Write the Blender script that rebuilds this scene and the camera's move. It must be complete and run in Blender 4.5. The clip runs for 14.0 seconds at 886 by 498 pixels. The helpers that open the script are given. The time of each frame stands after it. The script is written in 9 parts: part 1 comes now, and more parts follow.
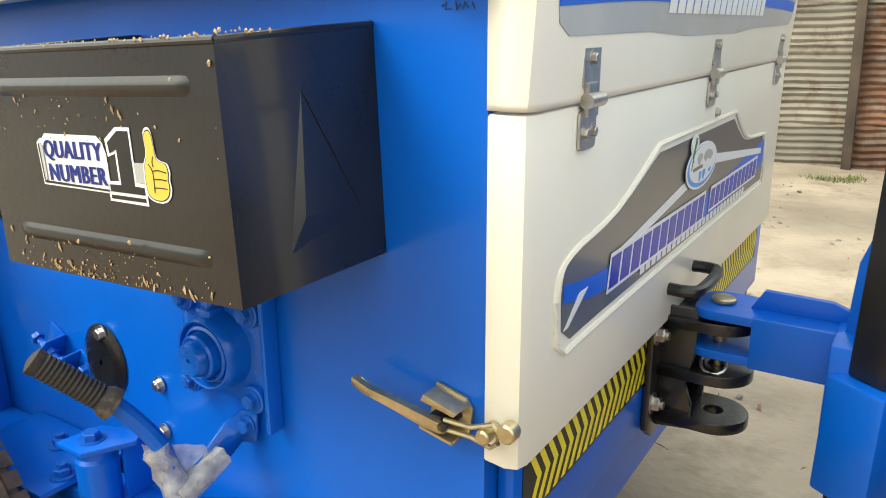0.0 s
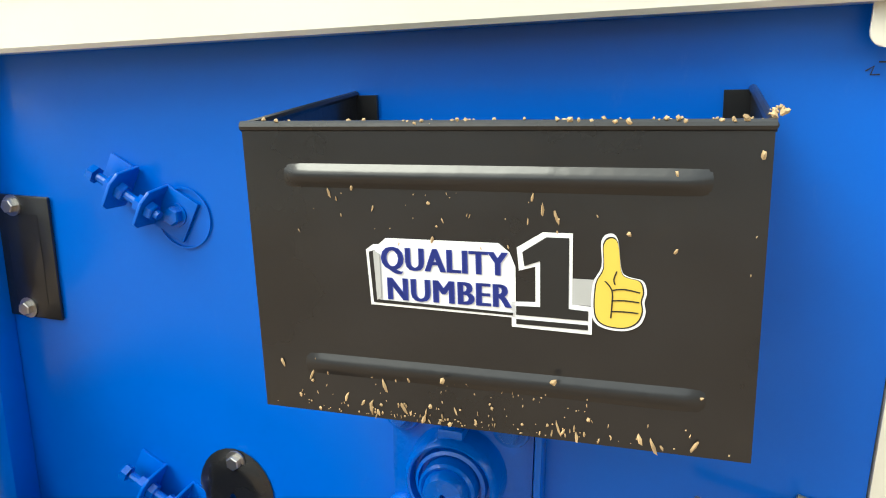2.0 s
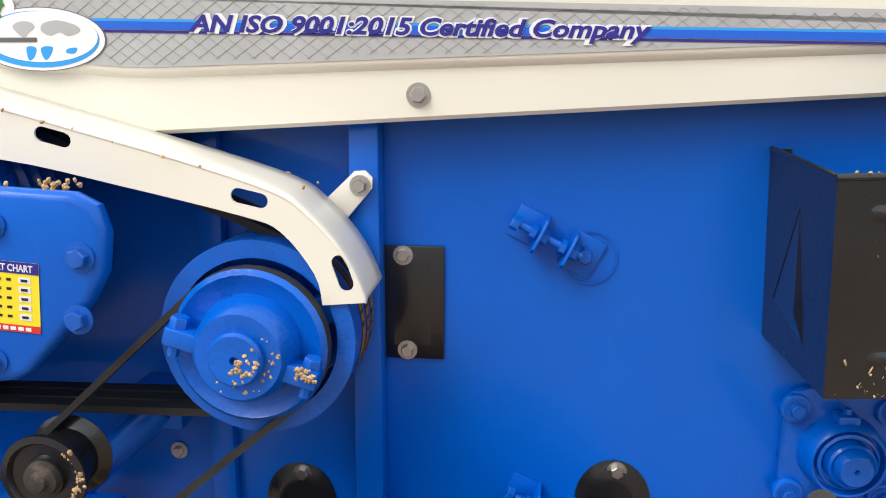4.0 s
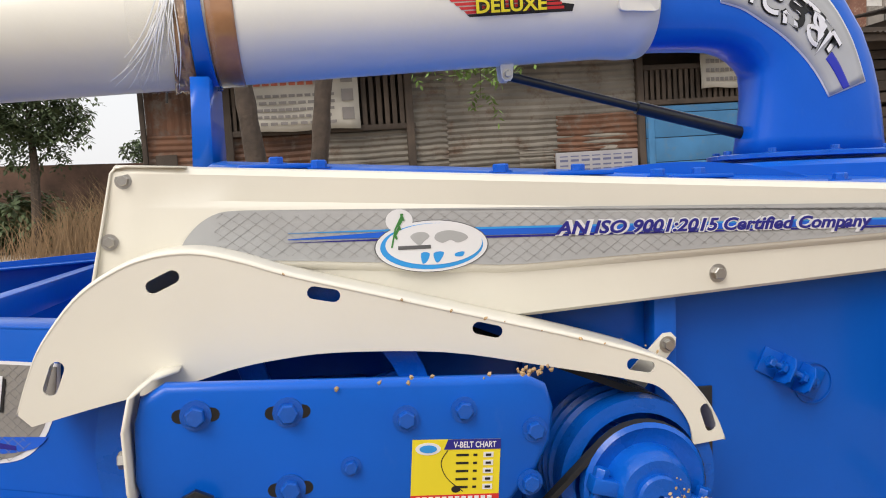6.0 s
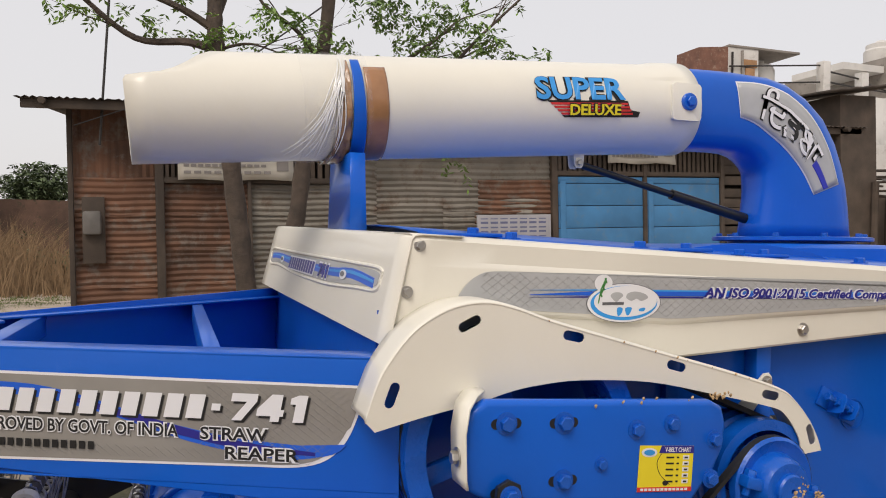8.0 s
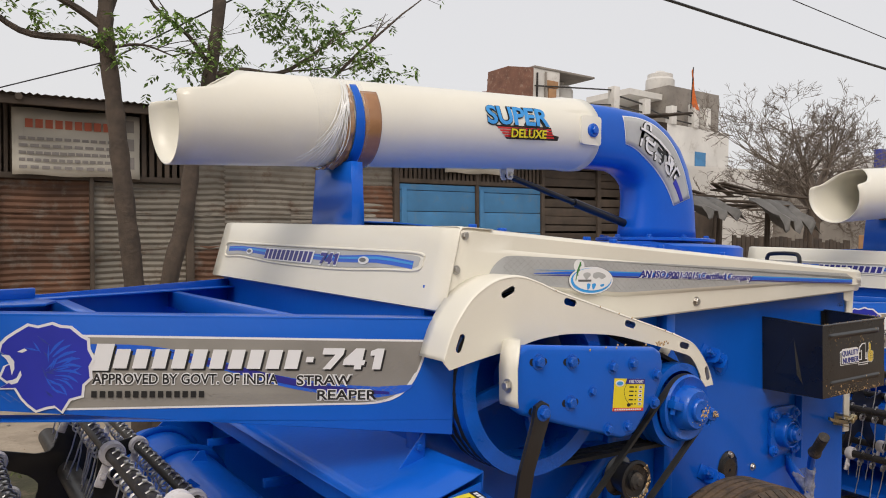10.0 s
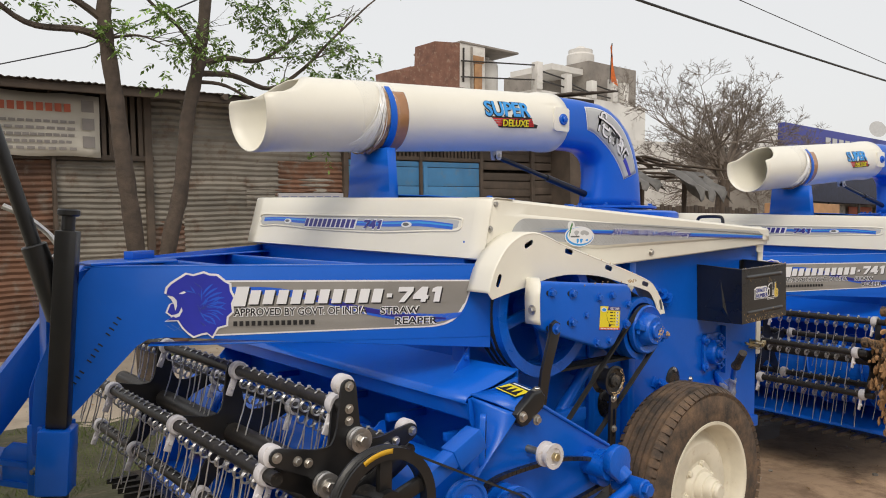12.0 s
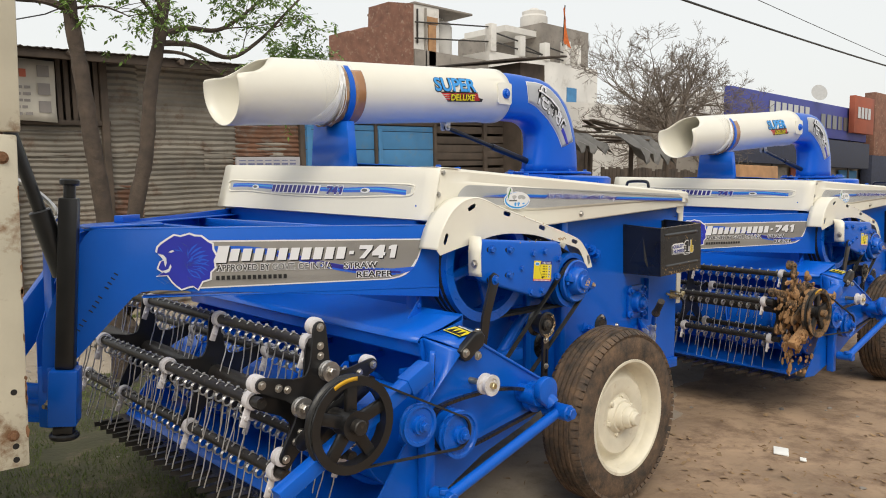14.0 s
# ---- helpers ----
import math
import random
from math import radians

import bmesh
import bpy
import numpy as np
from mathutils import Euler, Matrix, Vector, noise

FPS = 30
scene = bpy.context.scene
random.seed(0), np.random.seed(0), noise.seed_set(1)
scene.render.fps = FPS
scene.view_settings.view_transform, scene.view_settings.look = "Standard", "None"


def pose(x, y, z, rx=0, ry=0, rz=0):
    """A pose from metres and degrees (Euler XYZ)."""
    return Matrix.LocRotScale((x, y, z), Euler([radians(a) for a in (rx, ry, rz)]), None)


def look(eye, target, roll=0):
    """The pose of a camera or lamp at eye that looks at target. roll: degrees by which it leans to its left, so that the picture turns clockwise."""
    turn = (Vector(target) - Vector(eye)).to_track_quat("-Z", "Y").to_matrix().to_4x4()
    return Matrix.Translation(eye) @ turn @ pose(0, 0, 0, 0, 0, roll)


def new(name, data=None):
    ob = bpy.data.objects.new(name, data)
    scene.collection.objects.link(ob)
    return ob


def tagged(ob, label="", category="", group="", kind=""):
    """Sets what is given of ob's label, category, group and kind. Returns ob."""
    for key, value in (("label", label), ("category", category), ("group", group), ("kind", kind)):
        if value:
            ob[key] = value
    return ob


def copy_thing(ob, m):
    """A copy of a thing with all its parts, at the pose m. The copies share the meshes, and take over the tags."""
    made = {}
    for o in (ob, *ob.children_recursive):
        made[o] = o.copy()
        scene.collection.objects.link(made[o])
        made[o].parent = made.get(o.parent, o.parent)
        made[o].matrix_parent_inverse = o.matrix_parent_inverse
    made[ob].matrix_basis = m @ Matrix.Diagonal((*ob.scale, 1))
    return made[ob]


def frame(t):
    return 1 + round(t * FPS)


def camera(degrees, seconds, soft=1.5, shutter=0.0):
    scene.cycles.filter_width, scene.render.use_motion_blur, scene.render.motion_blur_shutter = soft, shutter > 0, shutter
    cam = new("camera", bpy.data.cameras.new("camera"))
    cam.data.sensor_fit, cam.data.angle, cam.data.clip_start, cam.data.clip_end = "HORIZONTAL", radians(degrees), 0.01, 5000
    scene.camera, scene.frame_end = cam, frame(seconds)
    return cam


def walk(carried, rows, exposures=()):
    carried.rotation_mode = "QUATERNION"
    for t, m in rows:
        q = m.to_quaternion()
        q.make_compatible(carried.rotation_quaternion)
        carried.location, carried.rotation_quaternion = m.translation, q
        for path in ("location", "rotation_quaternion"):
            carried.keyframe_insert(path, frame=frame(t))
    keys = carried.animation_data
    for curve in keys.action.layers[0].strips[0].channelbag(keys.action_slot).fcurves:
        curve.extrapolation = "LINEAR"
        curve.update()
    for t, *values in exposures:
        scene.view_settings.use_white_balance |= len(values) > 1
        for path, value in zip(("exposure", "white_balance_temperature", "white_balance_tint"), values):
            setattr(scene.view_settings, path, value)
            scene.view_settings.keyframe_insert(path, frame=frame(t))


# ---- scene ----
cam = camera(59.9, 14.0, 1.0)
PATH = [
    (0, (0.365, -0.65, 1.199), (-0.672, 0.965, 0.639), -0.3),
    (0.5, (0.251, -0.634, 1.207), (-0.72, 1.015, 0.626), -0.1),
    (1, (0.102, -0.679, 1.231), (-0.77, 1.036, 0.685), 0.1),
    (1.5, (-0.033, -0.722, 1.24), (-0.769, 1.06, 0.712), -0.5),
    (2, (-0.183, -0.726, 1.235), (-0.775, 1.114, 0.72), 0.4),
    (2.5, (-0.334, -0.714, 1.256), (-0.783, 1.164, 0.737), 0.2),
    (3, (-0.493, -0.831, 1.268), (-0.854, 1.078, 0.794), 1.6),
    (3.5, (-0.638, -0.956, 1.257), (-0.92, 0.972, 0.807), 0.3),
    (4, (-0.82, -0.996, 1.261), (-1.014, 0.951, 0.845), 0.1),
    (4.2, (-0.887, -0.994, 1.283), (-1.024, 0.961, 0.885), 0.0),
    (6.3, (-1.689, -1.199, 1.395), (-1.32, 0.762, 1.259), -1.7),
    (6.5, (-1.766, -1.208, 1.397), (-1.386, 0.751, 1.258), -1.3),
    (7, (-1.947, -1.294, 1.389), (-1.467, 0.643, 1.255), 0.1),
    (7.5, (-2.086, -1.388, 1.399), (-1.561, 0.538, 1.266), 0.6),
    (8, (-2.212, -1.369, 1.421), (-1.554, 0.52, 1.411), 0.7),
    (8.5, (-2.342, -1.341, 1.427), (-1.492, 0.469, 1.474), 1.4),
    (8.7, (-2.399, -1.347, 1.425), (-1.497, 0.437, 1.489), 2.0),
    (10.8, (-3.18, -1.686, 1.358), (-1.982, -0.085, 1.323), -0.0),
    (11, (-3.263, -1.698, 1.361), (-2.041, -0.116, 1.323), -0.0),
    (11.5, (-3.387, -1.777, 1.363), (-2.123, -0.228, 1.32), 0.2),
    (12, (-3.509, -1.903, 1.341), (-2.242, -0.356, 1.287), 0.3),
    (12.5, (-3.656, -1.963, 1.357), (-2.336, -0.462, 1.283), -0.0),
    (13, (-3.828, -1.988, 1.355), (-2.432, -0.558, 1.277), -0.1),
    (13.5, (-3.882, -2.063, 1.35), (-2.479, -0.642, 1.233), 0.0),
    (14, (-3.748, -2.199, 1.356), (-2.397, -0.732, 1.203), 0.1),
]
walk(cam, [(t, look(eye, target, roll)) for t, eye, target, roll in PATH],
     [(0, 1.30, 7100, -2), (0.5, 1.48, 7000, -3), (1.0, 1.29, 6850, -4), (2.0, 1.21, 6520, -4), (3.0, 0.95, 6480, 4), (4.0, 0.74, 6450, 8), (6.5, 0.24, 6780, 10), (8.0, 0.02, 6880, 12), (8.7, -0.06, 6880, 12), (11.0, 0.08, 6860, 9), (12.5, 0.14, 6870, 8), (14.0, 0.24, 6880, 6)])

# ---- sky and sun ----
world = bpy.data.worlds.new("world")
scene.world = world
world.use_nodes = True
wn, wl = world.node_tree.nodes, world.node_tree.links
sky = wn.new("ShaderNodeTexSky")
sky.sky_type, sky.sun_disc = "NISHITA", False
sky.sun_elevation, sky.sun_rotation = radians(47), radians(221)
sky.dust_density, sky.air_density = 6.0, 1.0
haze = wn.new("ShaderNodeMix")
haze.data_type = "RGBA"
haze.inputs["Factor"].default_value = 0.75
haze.inputs["B"].default_value = (8.3, 8.4, 8.75, 1)
wl.new(sky.outputs[0], haze.inputs["A"])
wl.new(haze.outputs["Result"], wn["Background"].inputs["Color"])
wn["Background"].inputs["Strength"].default_value = 0.11
sun_data = bpy.data.lights.new("sun", "SUN")
sun_data.energy, sun_data.angle, sun_data.color = 1.3, radians(30), (1.0, 0.96, 0.9)
sun = new("sun", sun_data)
sun.matrix_world = look((-4.5, -5.2, 7.5), (0, 0, 0))

# ---- materials ----


def material(name, color, rough=0.5, metal=0.0, coat=0.0, spots=None, scale=8.0, vary=0.12, bump=0.0, grain=120.0, island=False, spec=0.5, spot_edge=(0.55, 0.65), wear=0.0, dust=0.0):
    """Paint, metal, rubber or earth: a base colour with coarse and fine variation, optional stains and relief."""
    m = bpy.data.materials.new(name)
    m.use_nodes = True
    n, l = m.node_tree.nodes, m.node_tree.links
    b = n["Principled BSDF"]
    co = n.new("ShaderNodeTexCoord")
    big, fine = n.new("ShaderNodeTexNoise"), n.new("ShaderNodeTexNoise")
    big.inputs["Scale"].default_value, fine.inputs["Scale"].default_value = scale, grain
    big.inputs["Detail"].default_value = 5
    for t in (big, fine):
        l.new(co.outputs["Object"], t.inputs["Vector"])
    ramp = n.new("ShaderNodeMapRange")
    ramp.inputs["To Min"].default_value, ramp.inputs["To Max"].default_value = 1 - vary, 1 + vary
    ramp.inputs["From Min"].default_value, ramp.inputs["From Max"].default_value = 0.3, 0.7
    l.new(big.outputs["Fac"], ramp.inputs["Value"])
    mul = n.new("ShaderNodeVectorMath")
    mul.operation = "SCALE"
    mul.inputs[0].default_value = color
    l.new(ramp.outputs[0], mul.inputs["Scale"])
    last = mul.outputs[0]
    if spots:
        mask = n.new("ShaderNodeMapRange")
        mask.inputs["From Min"].default_value, mask.inputs["From Max"].default_value = spot_edge
        sp = n.new("ShaderNodeTexNoise")
        sp.inputs["Scale"].default_value, sp.inputs["Detail"].default_value = scale * 2.3, 8
        sp.inputs["Roughness"].default_value = 0.7
        l.new(co.outputs["Object"], sp.inputs["Vector"])
        l.new(sp.outputs["Fac"], mask.inputs["Value"])
        mix = n.new("ShaderNodeMix")
        mix.data_type = "RGBA"
        l.new(mask.outputs[0], mix.inputs["Factor"])
        l.new(last, mix.inputs["A"])
        mix.inputs["B"].default_value = (*spots, 1)
        last = mix.outputs["Result"]
    if wear or dust:
        # pale dust in fine specks and soft streaks
        st = n.new("ShaderNodeTexNoise")
        st.inputs["Scale"].default_value, st.inputs["Detail"].default_value = (34.0 if wear else 55.0), 9
        st.inputs["Roughness"].default_value = 0.75
        mp = n.new("ShaderNodeMapping")
        mp.inputs["Scale"].default_value = (1.0, 1.0, 0.35 if wear else 1.0)
        l.new(co.outputs["Object"], mp.inputs["Vector"])
        l.new(mp.outputs[0], st.inputs["Vector"])
        sm = n.new("ShaderNodeMapRange")
        sm.inputs["From Min"].default_value, sm.inputs["From Max"].default_value = 0.60, 0.80
        sm.inputs["To Max"].default_value = wear * 0.16 + dust
        l.new(st.outputs["Fac"], sm.inputs["Value"])
        mx = n.new("ShaderNodeMix")
        mx.data_type = "RGBA"
        l.new(sm.outputs[0], mx.inputs["Factor"])
        l.new(last, mx.inputs["A"])
        mx.inputs["B"].default_value = (0.30, 0.33, 0.38, 1) if wear else (0.42, 0.35, 0.27, 1)
        last = mx.outputs["Result"]
    if island:
        info = n.new("ShaderNodeObjectInfo")
        geo = n.new("ShaderNodeNewGeometry")
        add = n.new("ShaderNodeMath")
        l.new(info.outputs["Random"], add.inputs[0])
        l.new(geo.outputs["Random Per Island"], add.inputs[1])
        r2 = n.new("ShaderNodeMapRange")
        r2.inputs["From Max"].default_value = 2.0
        r2.inputs["To Min"].default_value, r2.inputs["To Max"].default_value = 0.7, 1.25
        l.new(add.outputs[0], r2.inputs["Value"])
        m2 = n.new("ShaderNodeVectorMath")
        m2.operation = "SCALE"
        l.new(last, m2.inputs[0])
        l.new(r2.outputs[0], m2.inputs["Scale"])
        last = m2.outputs[0]
    l.new(last, b.inputs["Base Color"])
    rr = n.new("ShaderNodeMapRange")
    rr.inputs["To Min"].default_value, rr.inputs["To Max"].default_value = max(0.02, rough * 0.8), min(1, rough * 1.25)
    l.new(big.outputs["Fac"], rr.inputs["Value"])
    l.new(rr.outputs[0], b.inputs["Roughness"])
    b.inputs["Metallic"].default_value = metal
    b.inputs["Coat Weight"].default_value = coat
    b.inputs["Coat Roughness"].default_value = 0.07
    b.inputs["Specular IOR Level"].default_value = spec
    if bump:
        bp = n.new("ShaderNodeBump")
        bp.inputs["Strength"].default_value, bp.inputs["Distance"].default_value = 0.5, bump
        l.new(fine.outputs["Fac"], bp.inputs["Height"])
        l.new(bp.outputs[0], b.inputs["Normal"])
    return m


BLUE = material("blue_paint", (0.0002, 0.105, 0.560), 0.30, coat=0.14, spec=0.30, vary=0.10, scale=3, bump=0.0006, grain=60, wear=0.5)
BLUE_CAST = material("blue_cast", (0.0002, 0.101, 0.53), 0.28, coat=0.22, spec=0.35, vary=0.14, scale=14, bump=0.002, grain=140, wear=0.6)
CREAM = material("cream_paint", (0.775, 0.745, 0.655), 0.36, coat=0.3, vary=0.03, scale=4, bump=0.0004, grain=50)
BLACK = material("black_paint", (0.0105, 0.0108, 0.0126), 0.28, coat=0.28, vary=0.25, scale=9, bump=0.0006, grain=90, spots=(0.016, 0.014, 0.013), spot_edge=(0.58, 0.8))
BLACK_GLOSS = material("black_gloss", (0.012, 0.012, 0.013), 0.3, vary=0.2, scale=20)
RUBBER = material("rubber", (0.03, 0.027, 0.025), 0.75, vary=0.3, scale=12, bump=0.002, spots=(0.10, 0.075, 0.055))
BELT_PRINT = material("brown_belt_print", (0.25, 0.115, 0.022), 0.7, vary=0.4, scale=60)
BELT = material("belt_rubber", (0.018, 0.018, 0.018), 0.7, vary=0.3, scale=25)
TYRE = material("tyre_rubber", (0.050, 0.039, 0.032), 0.85, vary=0.4, scale=6, bump=0.003, spots=(0.165, 0.105, 0.065), spot_edge=(0.40, 0.66), dust=0.1)
ZINC = material("zinc", (0.52, 0.50, 0.47), 0.36, metal=1.0, vary=0.15, scale=60)
STEEL = material("spring_steel", (0.52, 0.51, 0.50), 0.3, metal=0.9, vary=0.2, scale=60)
BRASS = material("yellow_zinc", (0.52, 0.44, 0.27), 0.3, metal=0.85, vary=0.2, scale=60)
NYLON = material("white_nylon", (0.60, 0.58, 0.60), 0.45, vary=0.08, scale=30, spots=(0.5, 0.45, 0.42))
TUBE = material("worn_steel_tube", (0.030, 0.027, 0.025), 0.42, metal=0.3, vary=0.3, scale=30, spots=(0.08, 0.066, 0.052))
GREY = material("grey_vinyl", (0.42, 0.425, 0.43), 0.3, coat=0.3, vary=0.08, scale=10)
GREY_WARM = material("warm_grey_vinyl", (0.27, 0.255, 0.235), 0.3, coat=0.3, vary=0.1, scale=7)
GREY_DARK = material("dark_grey_vinyl", (0.11, 0.11, 0.115), 0.3, coat=0.3, vary=0.1, scale=10)
LINE = material("vinyl_line", (0.27, 0.265, 0.26), 0.4, vary=0.05)
WHITE = material("white_vinyl", (0.76, 0.76, 0.78), 0.35, vary=0.02)
NAVY = material("navy_ink", (0.02, 0.018, 0.23), 0.35, vary=0.05)
INK_BLUE = material("blue_ink", (0.01, 0.11, 0.62), 0.35, vary=0.05)
SKYBLUE = material("light_blue_ink", (0.03, 0.30, 0.72), 0.35, vary=0.05)
INK = material("black_ink", (0.012, 0.012, 0.013), 0.4, vary=0.05)
YELLOW = material("yellow_vinyl", (0.80, 0.66, 0.03), 0.35, vary=0.04)
RED = material("red_vinyl", (0.62, 0.03, 0.03), 0.35, vary=0.05)
TAPE_FILM = material("crumpled_tape", (0.30, 0.17, 0.085), 0.18, coat=0.8, vary=0.35, scale=30, bump=0.01, grain=60)
TAPE = material("brown_tape", (0.36, 0.17, 0.07), 0.25, coat=0.5, vary=0.2, scale=18)
CHAFF = material("dried_chaff", (0.42, 0.29, 0.155), 0.9, vary=0.4, scale=90, island=True)
MUD = material("dried_mud", (0.33, 0.185, 0.085), 0.9, vary=0.4, scale=14, bump=0.01, grain=50, spots=(0.1, 0.06, 0.035))
RIM = material("rim_paint", (0.70, 0.655, 0.54), 0.5, vary=0.12, scale=9, spots=(0.42, 0.30, 0.18), spot_edge=(0.60, 0.84), bump=0.001, grain=60)
EARTH = material("earth", (0.36, 0.298, 0.232), 0.95, vary=0.30, scale=1.1, bump=0.016, grain=24, spots=(0.25, 0.205, 0.155), spot_edge=(0.48, 0.66), dust=0.3)
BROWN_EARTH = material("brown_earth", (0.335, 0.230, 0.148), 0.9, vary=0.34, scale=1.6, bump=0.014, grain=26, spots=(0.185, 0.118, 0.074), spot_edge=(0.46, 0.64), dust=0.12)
RUST = material("rusty_iron", (0.140, 0.070, 0.043), 0.8, vary=0.5, scale=2.2, spots=(0.19, 0.165, 0.14), spot_edge=(0.50, 0.70), island=True, dust=0.25)
IRON = material("weathered_iron", (0.205, 0.185, 0.155), 0.7, vary=0.38, scale=1.5, spots=(0.12, 0.072, 0.046), spot_edge=(0.52, 0.70), island=True, dust=0.2)
DARKWOOD = material("dark_timber", (0.075, 0.056, 0.043), 0.85, vary=0.35, scale=4, bump=0.004, grain=60, island=True)
BLUE_BOARD = material("faded_blue_board", (0.055, 0.20, 0.40), 0.75, vary=0.15, scale=3, spots=(0.12, 0.2, 0.28), spot_edge=(0.55, 0.75))
BANNER = material("dusty_banner", (0.50, 0.47, 0.41), 0.8, vary=0.12, scale=3)
BANNER_INK = material("faded_ink", (0.24, 0.22, 0.21), 0.8, vary=0.1)
BANNER_RED = material("faded_red_ink", (0.45, 0.12, 0.07), 0.8, vary=0.1)
BARK = material("bark", (0.078, 0.057, 0.043), 0.9, vary=0.35, scale=12, bump=0.012, grain=45)
LEAF = material("leaves", (0.175, 0.285, 0.06), 0.55, vary=0.35, scale=3, island=True)
DARK_LEAF = material("dark_leaves", (0.075, 0.105, 0.045), 0.65, vary=0.4, scale=2, island=True)
DRY = material("dry_grass", (0.27, 0.175, 0.095), 0.9, vary=0.3, scale=4, island=True)
GRASS = material("grass", (0.10, 0.135, 0.03), 0.8, vary=0.35, scale=3, island=True)
BRICK = material("brickwork", (0.19, 0.092, 0.064), 0.9, vary=0.25, scale=3, spots=(0.3, 0.2, 0.15), bump=0.01, grain=12)
PLASTER = material("white_plaster", (0.62, 0.60, 0.57), 0.9, vary=0.12, scale=0.7, spots=(0.42, 0.39, 0.36), spot_edge=(0.56, 0.76))
CEMENT = material("grey_cement", (0.25, 0.225, 0.20), 0.9, vary=0.2, scale=1.2, spots=(0.17, 0.15, 0.13))
TARP = material("grey_tarpaulin", (0.11, 0.105, 0.10), 0.6, vary=0.3, scale=5)
SHOP_BLUE = material("blue_sign", (0.045, 0.055, 0.26), 0.6, vary=0.1, scale=1)
SHOP_RED = material("red_sign", (0.30, 0.075, 0.04), 0.7, vary=0.2, scale=1)
FLAG = material("orange_cloth", (0.55, 0.13, 0.03), 0.9, vary=0.2)
CARD = material("cardboard", (0.36, 0.20, 0.10), 0.9, vary=0.2, scale=4)
TRUCK = material("worn_cream_truck_paint", (0.53, 0.49, 0.39), 0.55, vary=0.18, scale=4, bump=0.0012, spots=(0.20, 0.115, 0.06), spot_edge=(0.535, 0.66))
TRUCK_RUST = material("truck_rust", (0.20, 0.10, 0.05), 0.85, vary=0.4, scale=14, bump=0.004)
PAPER = material("paper", (0.8, 0.8, 0.78), 0.8, vary=0.05)
PLASTIC = material("clear_film", (0.85, 0.85, 0.85), 0.15, vary=0.1, scale=40)
PLASTIC.node_tree.nodes["Principled BSDF"].inputs["Alpha"].default_value = 0.045
# white for the film's folds, their glints put into the colour
FOLD_GLINT = material("film_fold", (0.84, 0.84, 0.83), 0.14, vary=0.1, scale=40, coat=0.6)
FILM = material("crumpled_film", (0.50, 0.50, 0.50), 0.22, vary=0.35, scale=60, bump=0.008, grain=70, coat=0.5)
FILM.node_tree.nodes["Principled BSDF"].inputs["Alpha"].default_value = 0.55

# ---- geometry helpers ----


def add_faces(bm, verts, faces):
    vs = [bm.verts.new(v) for v in verts]
    fs = []
    for f in faces:
        fs.append(bm.faces.new([vs[i] for i in f]))
    return vs, fs


def add_box(bm, x0, x1, y0, y1, z0, z1, bevel=0.0, m=None):
    v = [(x, y, z) for x in (x0, x1) for y in (y0, y1) for z in (z0, z1)]
    vs, fs = add_faces(bm, v, [(0, 1, 3, 2), (4, 6, 7, 5), (0, 4, 5, 1), (2, 3, 7, 6), (0, 2, 6, 4), (1, 5, 7, 3)])
    if m is not None:
        for q in vs:
            q.co = m @ q.co
    if bevel:
        es = list({e for f in fs for e in f.edges})
        bmesh.ops.bevel(bm, geom=es, offset=bevel, segments=2, affect="EDGES", profile=0.5)


def on_axis(axis, u, v, w):
    return {"x": (w, u, v), "y": (u, w, v), "z": (u, v, w)}[axis]


def add_prism(bm, pts, a, b, axis="y", bevel=0.0, m=None, segs=2):
    """A plate: an outline in the two other axes, from a to b along axis."""
    n = len(pts)
    v = [on_axis(axis, *p, a) for p in pts] + [on_axis(axis, *p, b) for p in pts]
    f = [tuple(range(n))[::-1], tuple(range(n, 2 * n))] + [(i, (i + 1) % n, n + (i + 1) % n, n + i) for i in range(n)]
    vs, fs = add_faces(bm, v, f)
    if m is not None:
        for q in vs:
            q.co = m @ q.co
    if bevel:
        es = list({e for f in fs[:2] for e in f.edges})
        bmesh.ops.bevel(bm, geom=es, offset=bevel, segments=segs, affect="EDGES", profile=0.5)


def basis(p, q):
    """A matrix whose z runs from p to q, at p."""
    d = Vector(q) - Vector(p)
    return Matrix.Translation(p) @ d.to_track_quat("Z", "Y").to_matrix().to_4x4(), d.length


def add_lathe(bm, profile, p, q, n=24, close=False):
    """Turn a profile of (radius, height) round the line from p towards q; heights in metres from p."""
    m, _ = basis(p, q)
    rings = []
    for r, h in profile:
        rings.append([bm.verts.new(m @ Vector((r * math.cos(2 * math.pi * i / n), r * math.sin(2 * math.pi * i / n), h))) for i in range(n)])
    pairs = list(zip(rings, rings[1:]))
    if close:
        pairs.append((rings[-1], rings[0]))
    for a, b in pairs:
        for i in range(n):
            bm.faces.new((a[i], a[(i + 1) % n], b[(i + 1) % n], b[i]))
    if not close:
        if profile[0][0] > 1e-6:
            bm.faces.new(rings[0][::-1])
        if profile[-1][0] > 1e-6:
            bm.faces.new(rings[-1])


def add_cyl(bm, p, q, r, r1=None, n=16, bevel=0.0):
    L = (Vector(q) - Vector(p)).length
    r1 = r if r1 is None else r1
    if bevel:
        add_lathe(bm, [(r - bevel, 0), (r, bevel), (r1, L - bevel), (r1 - bevel, L)], p, q, n)
    else:
        add_lathe(bm, [(r, 0), (r1, L)], p, q, n)


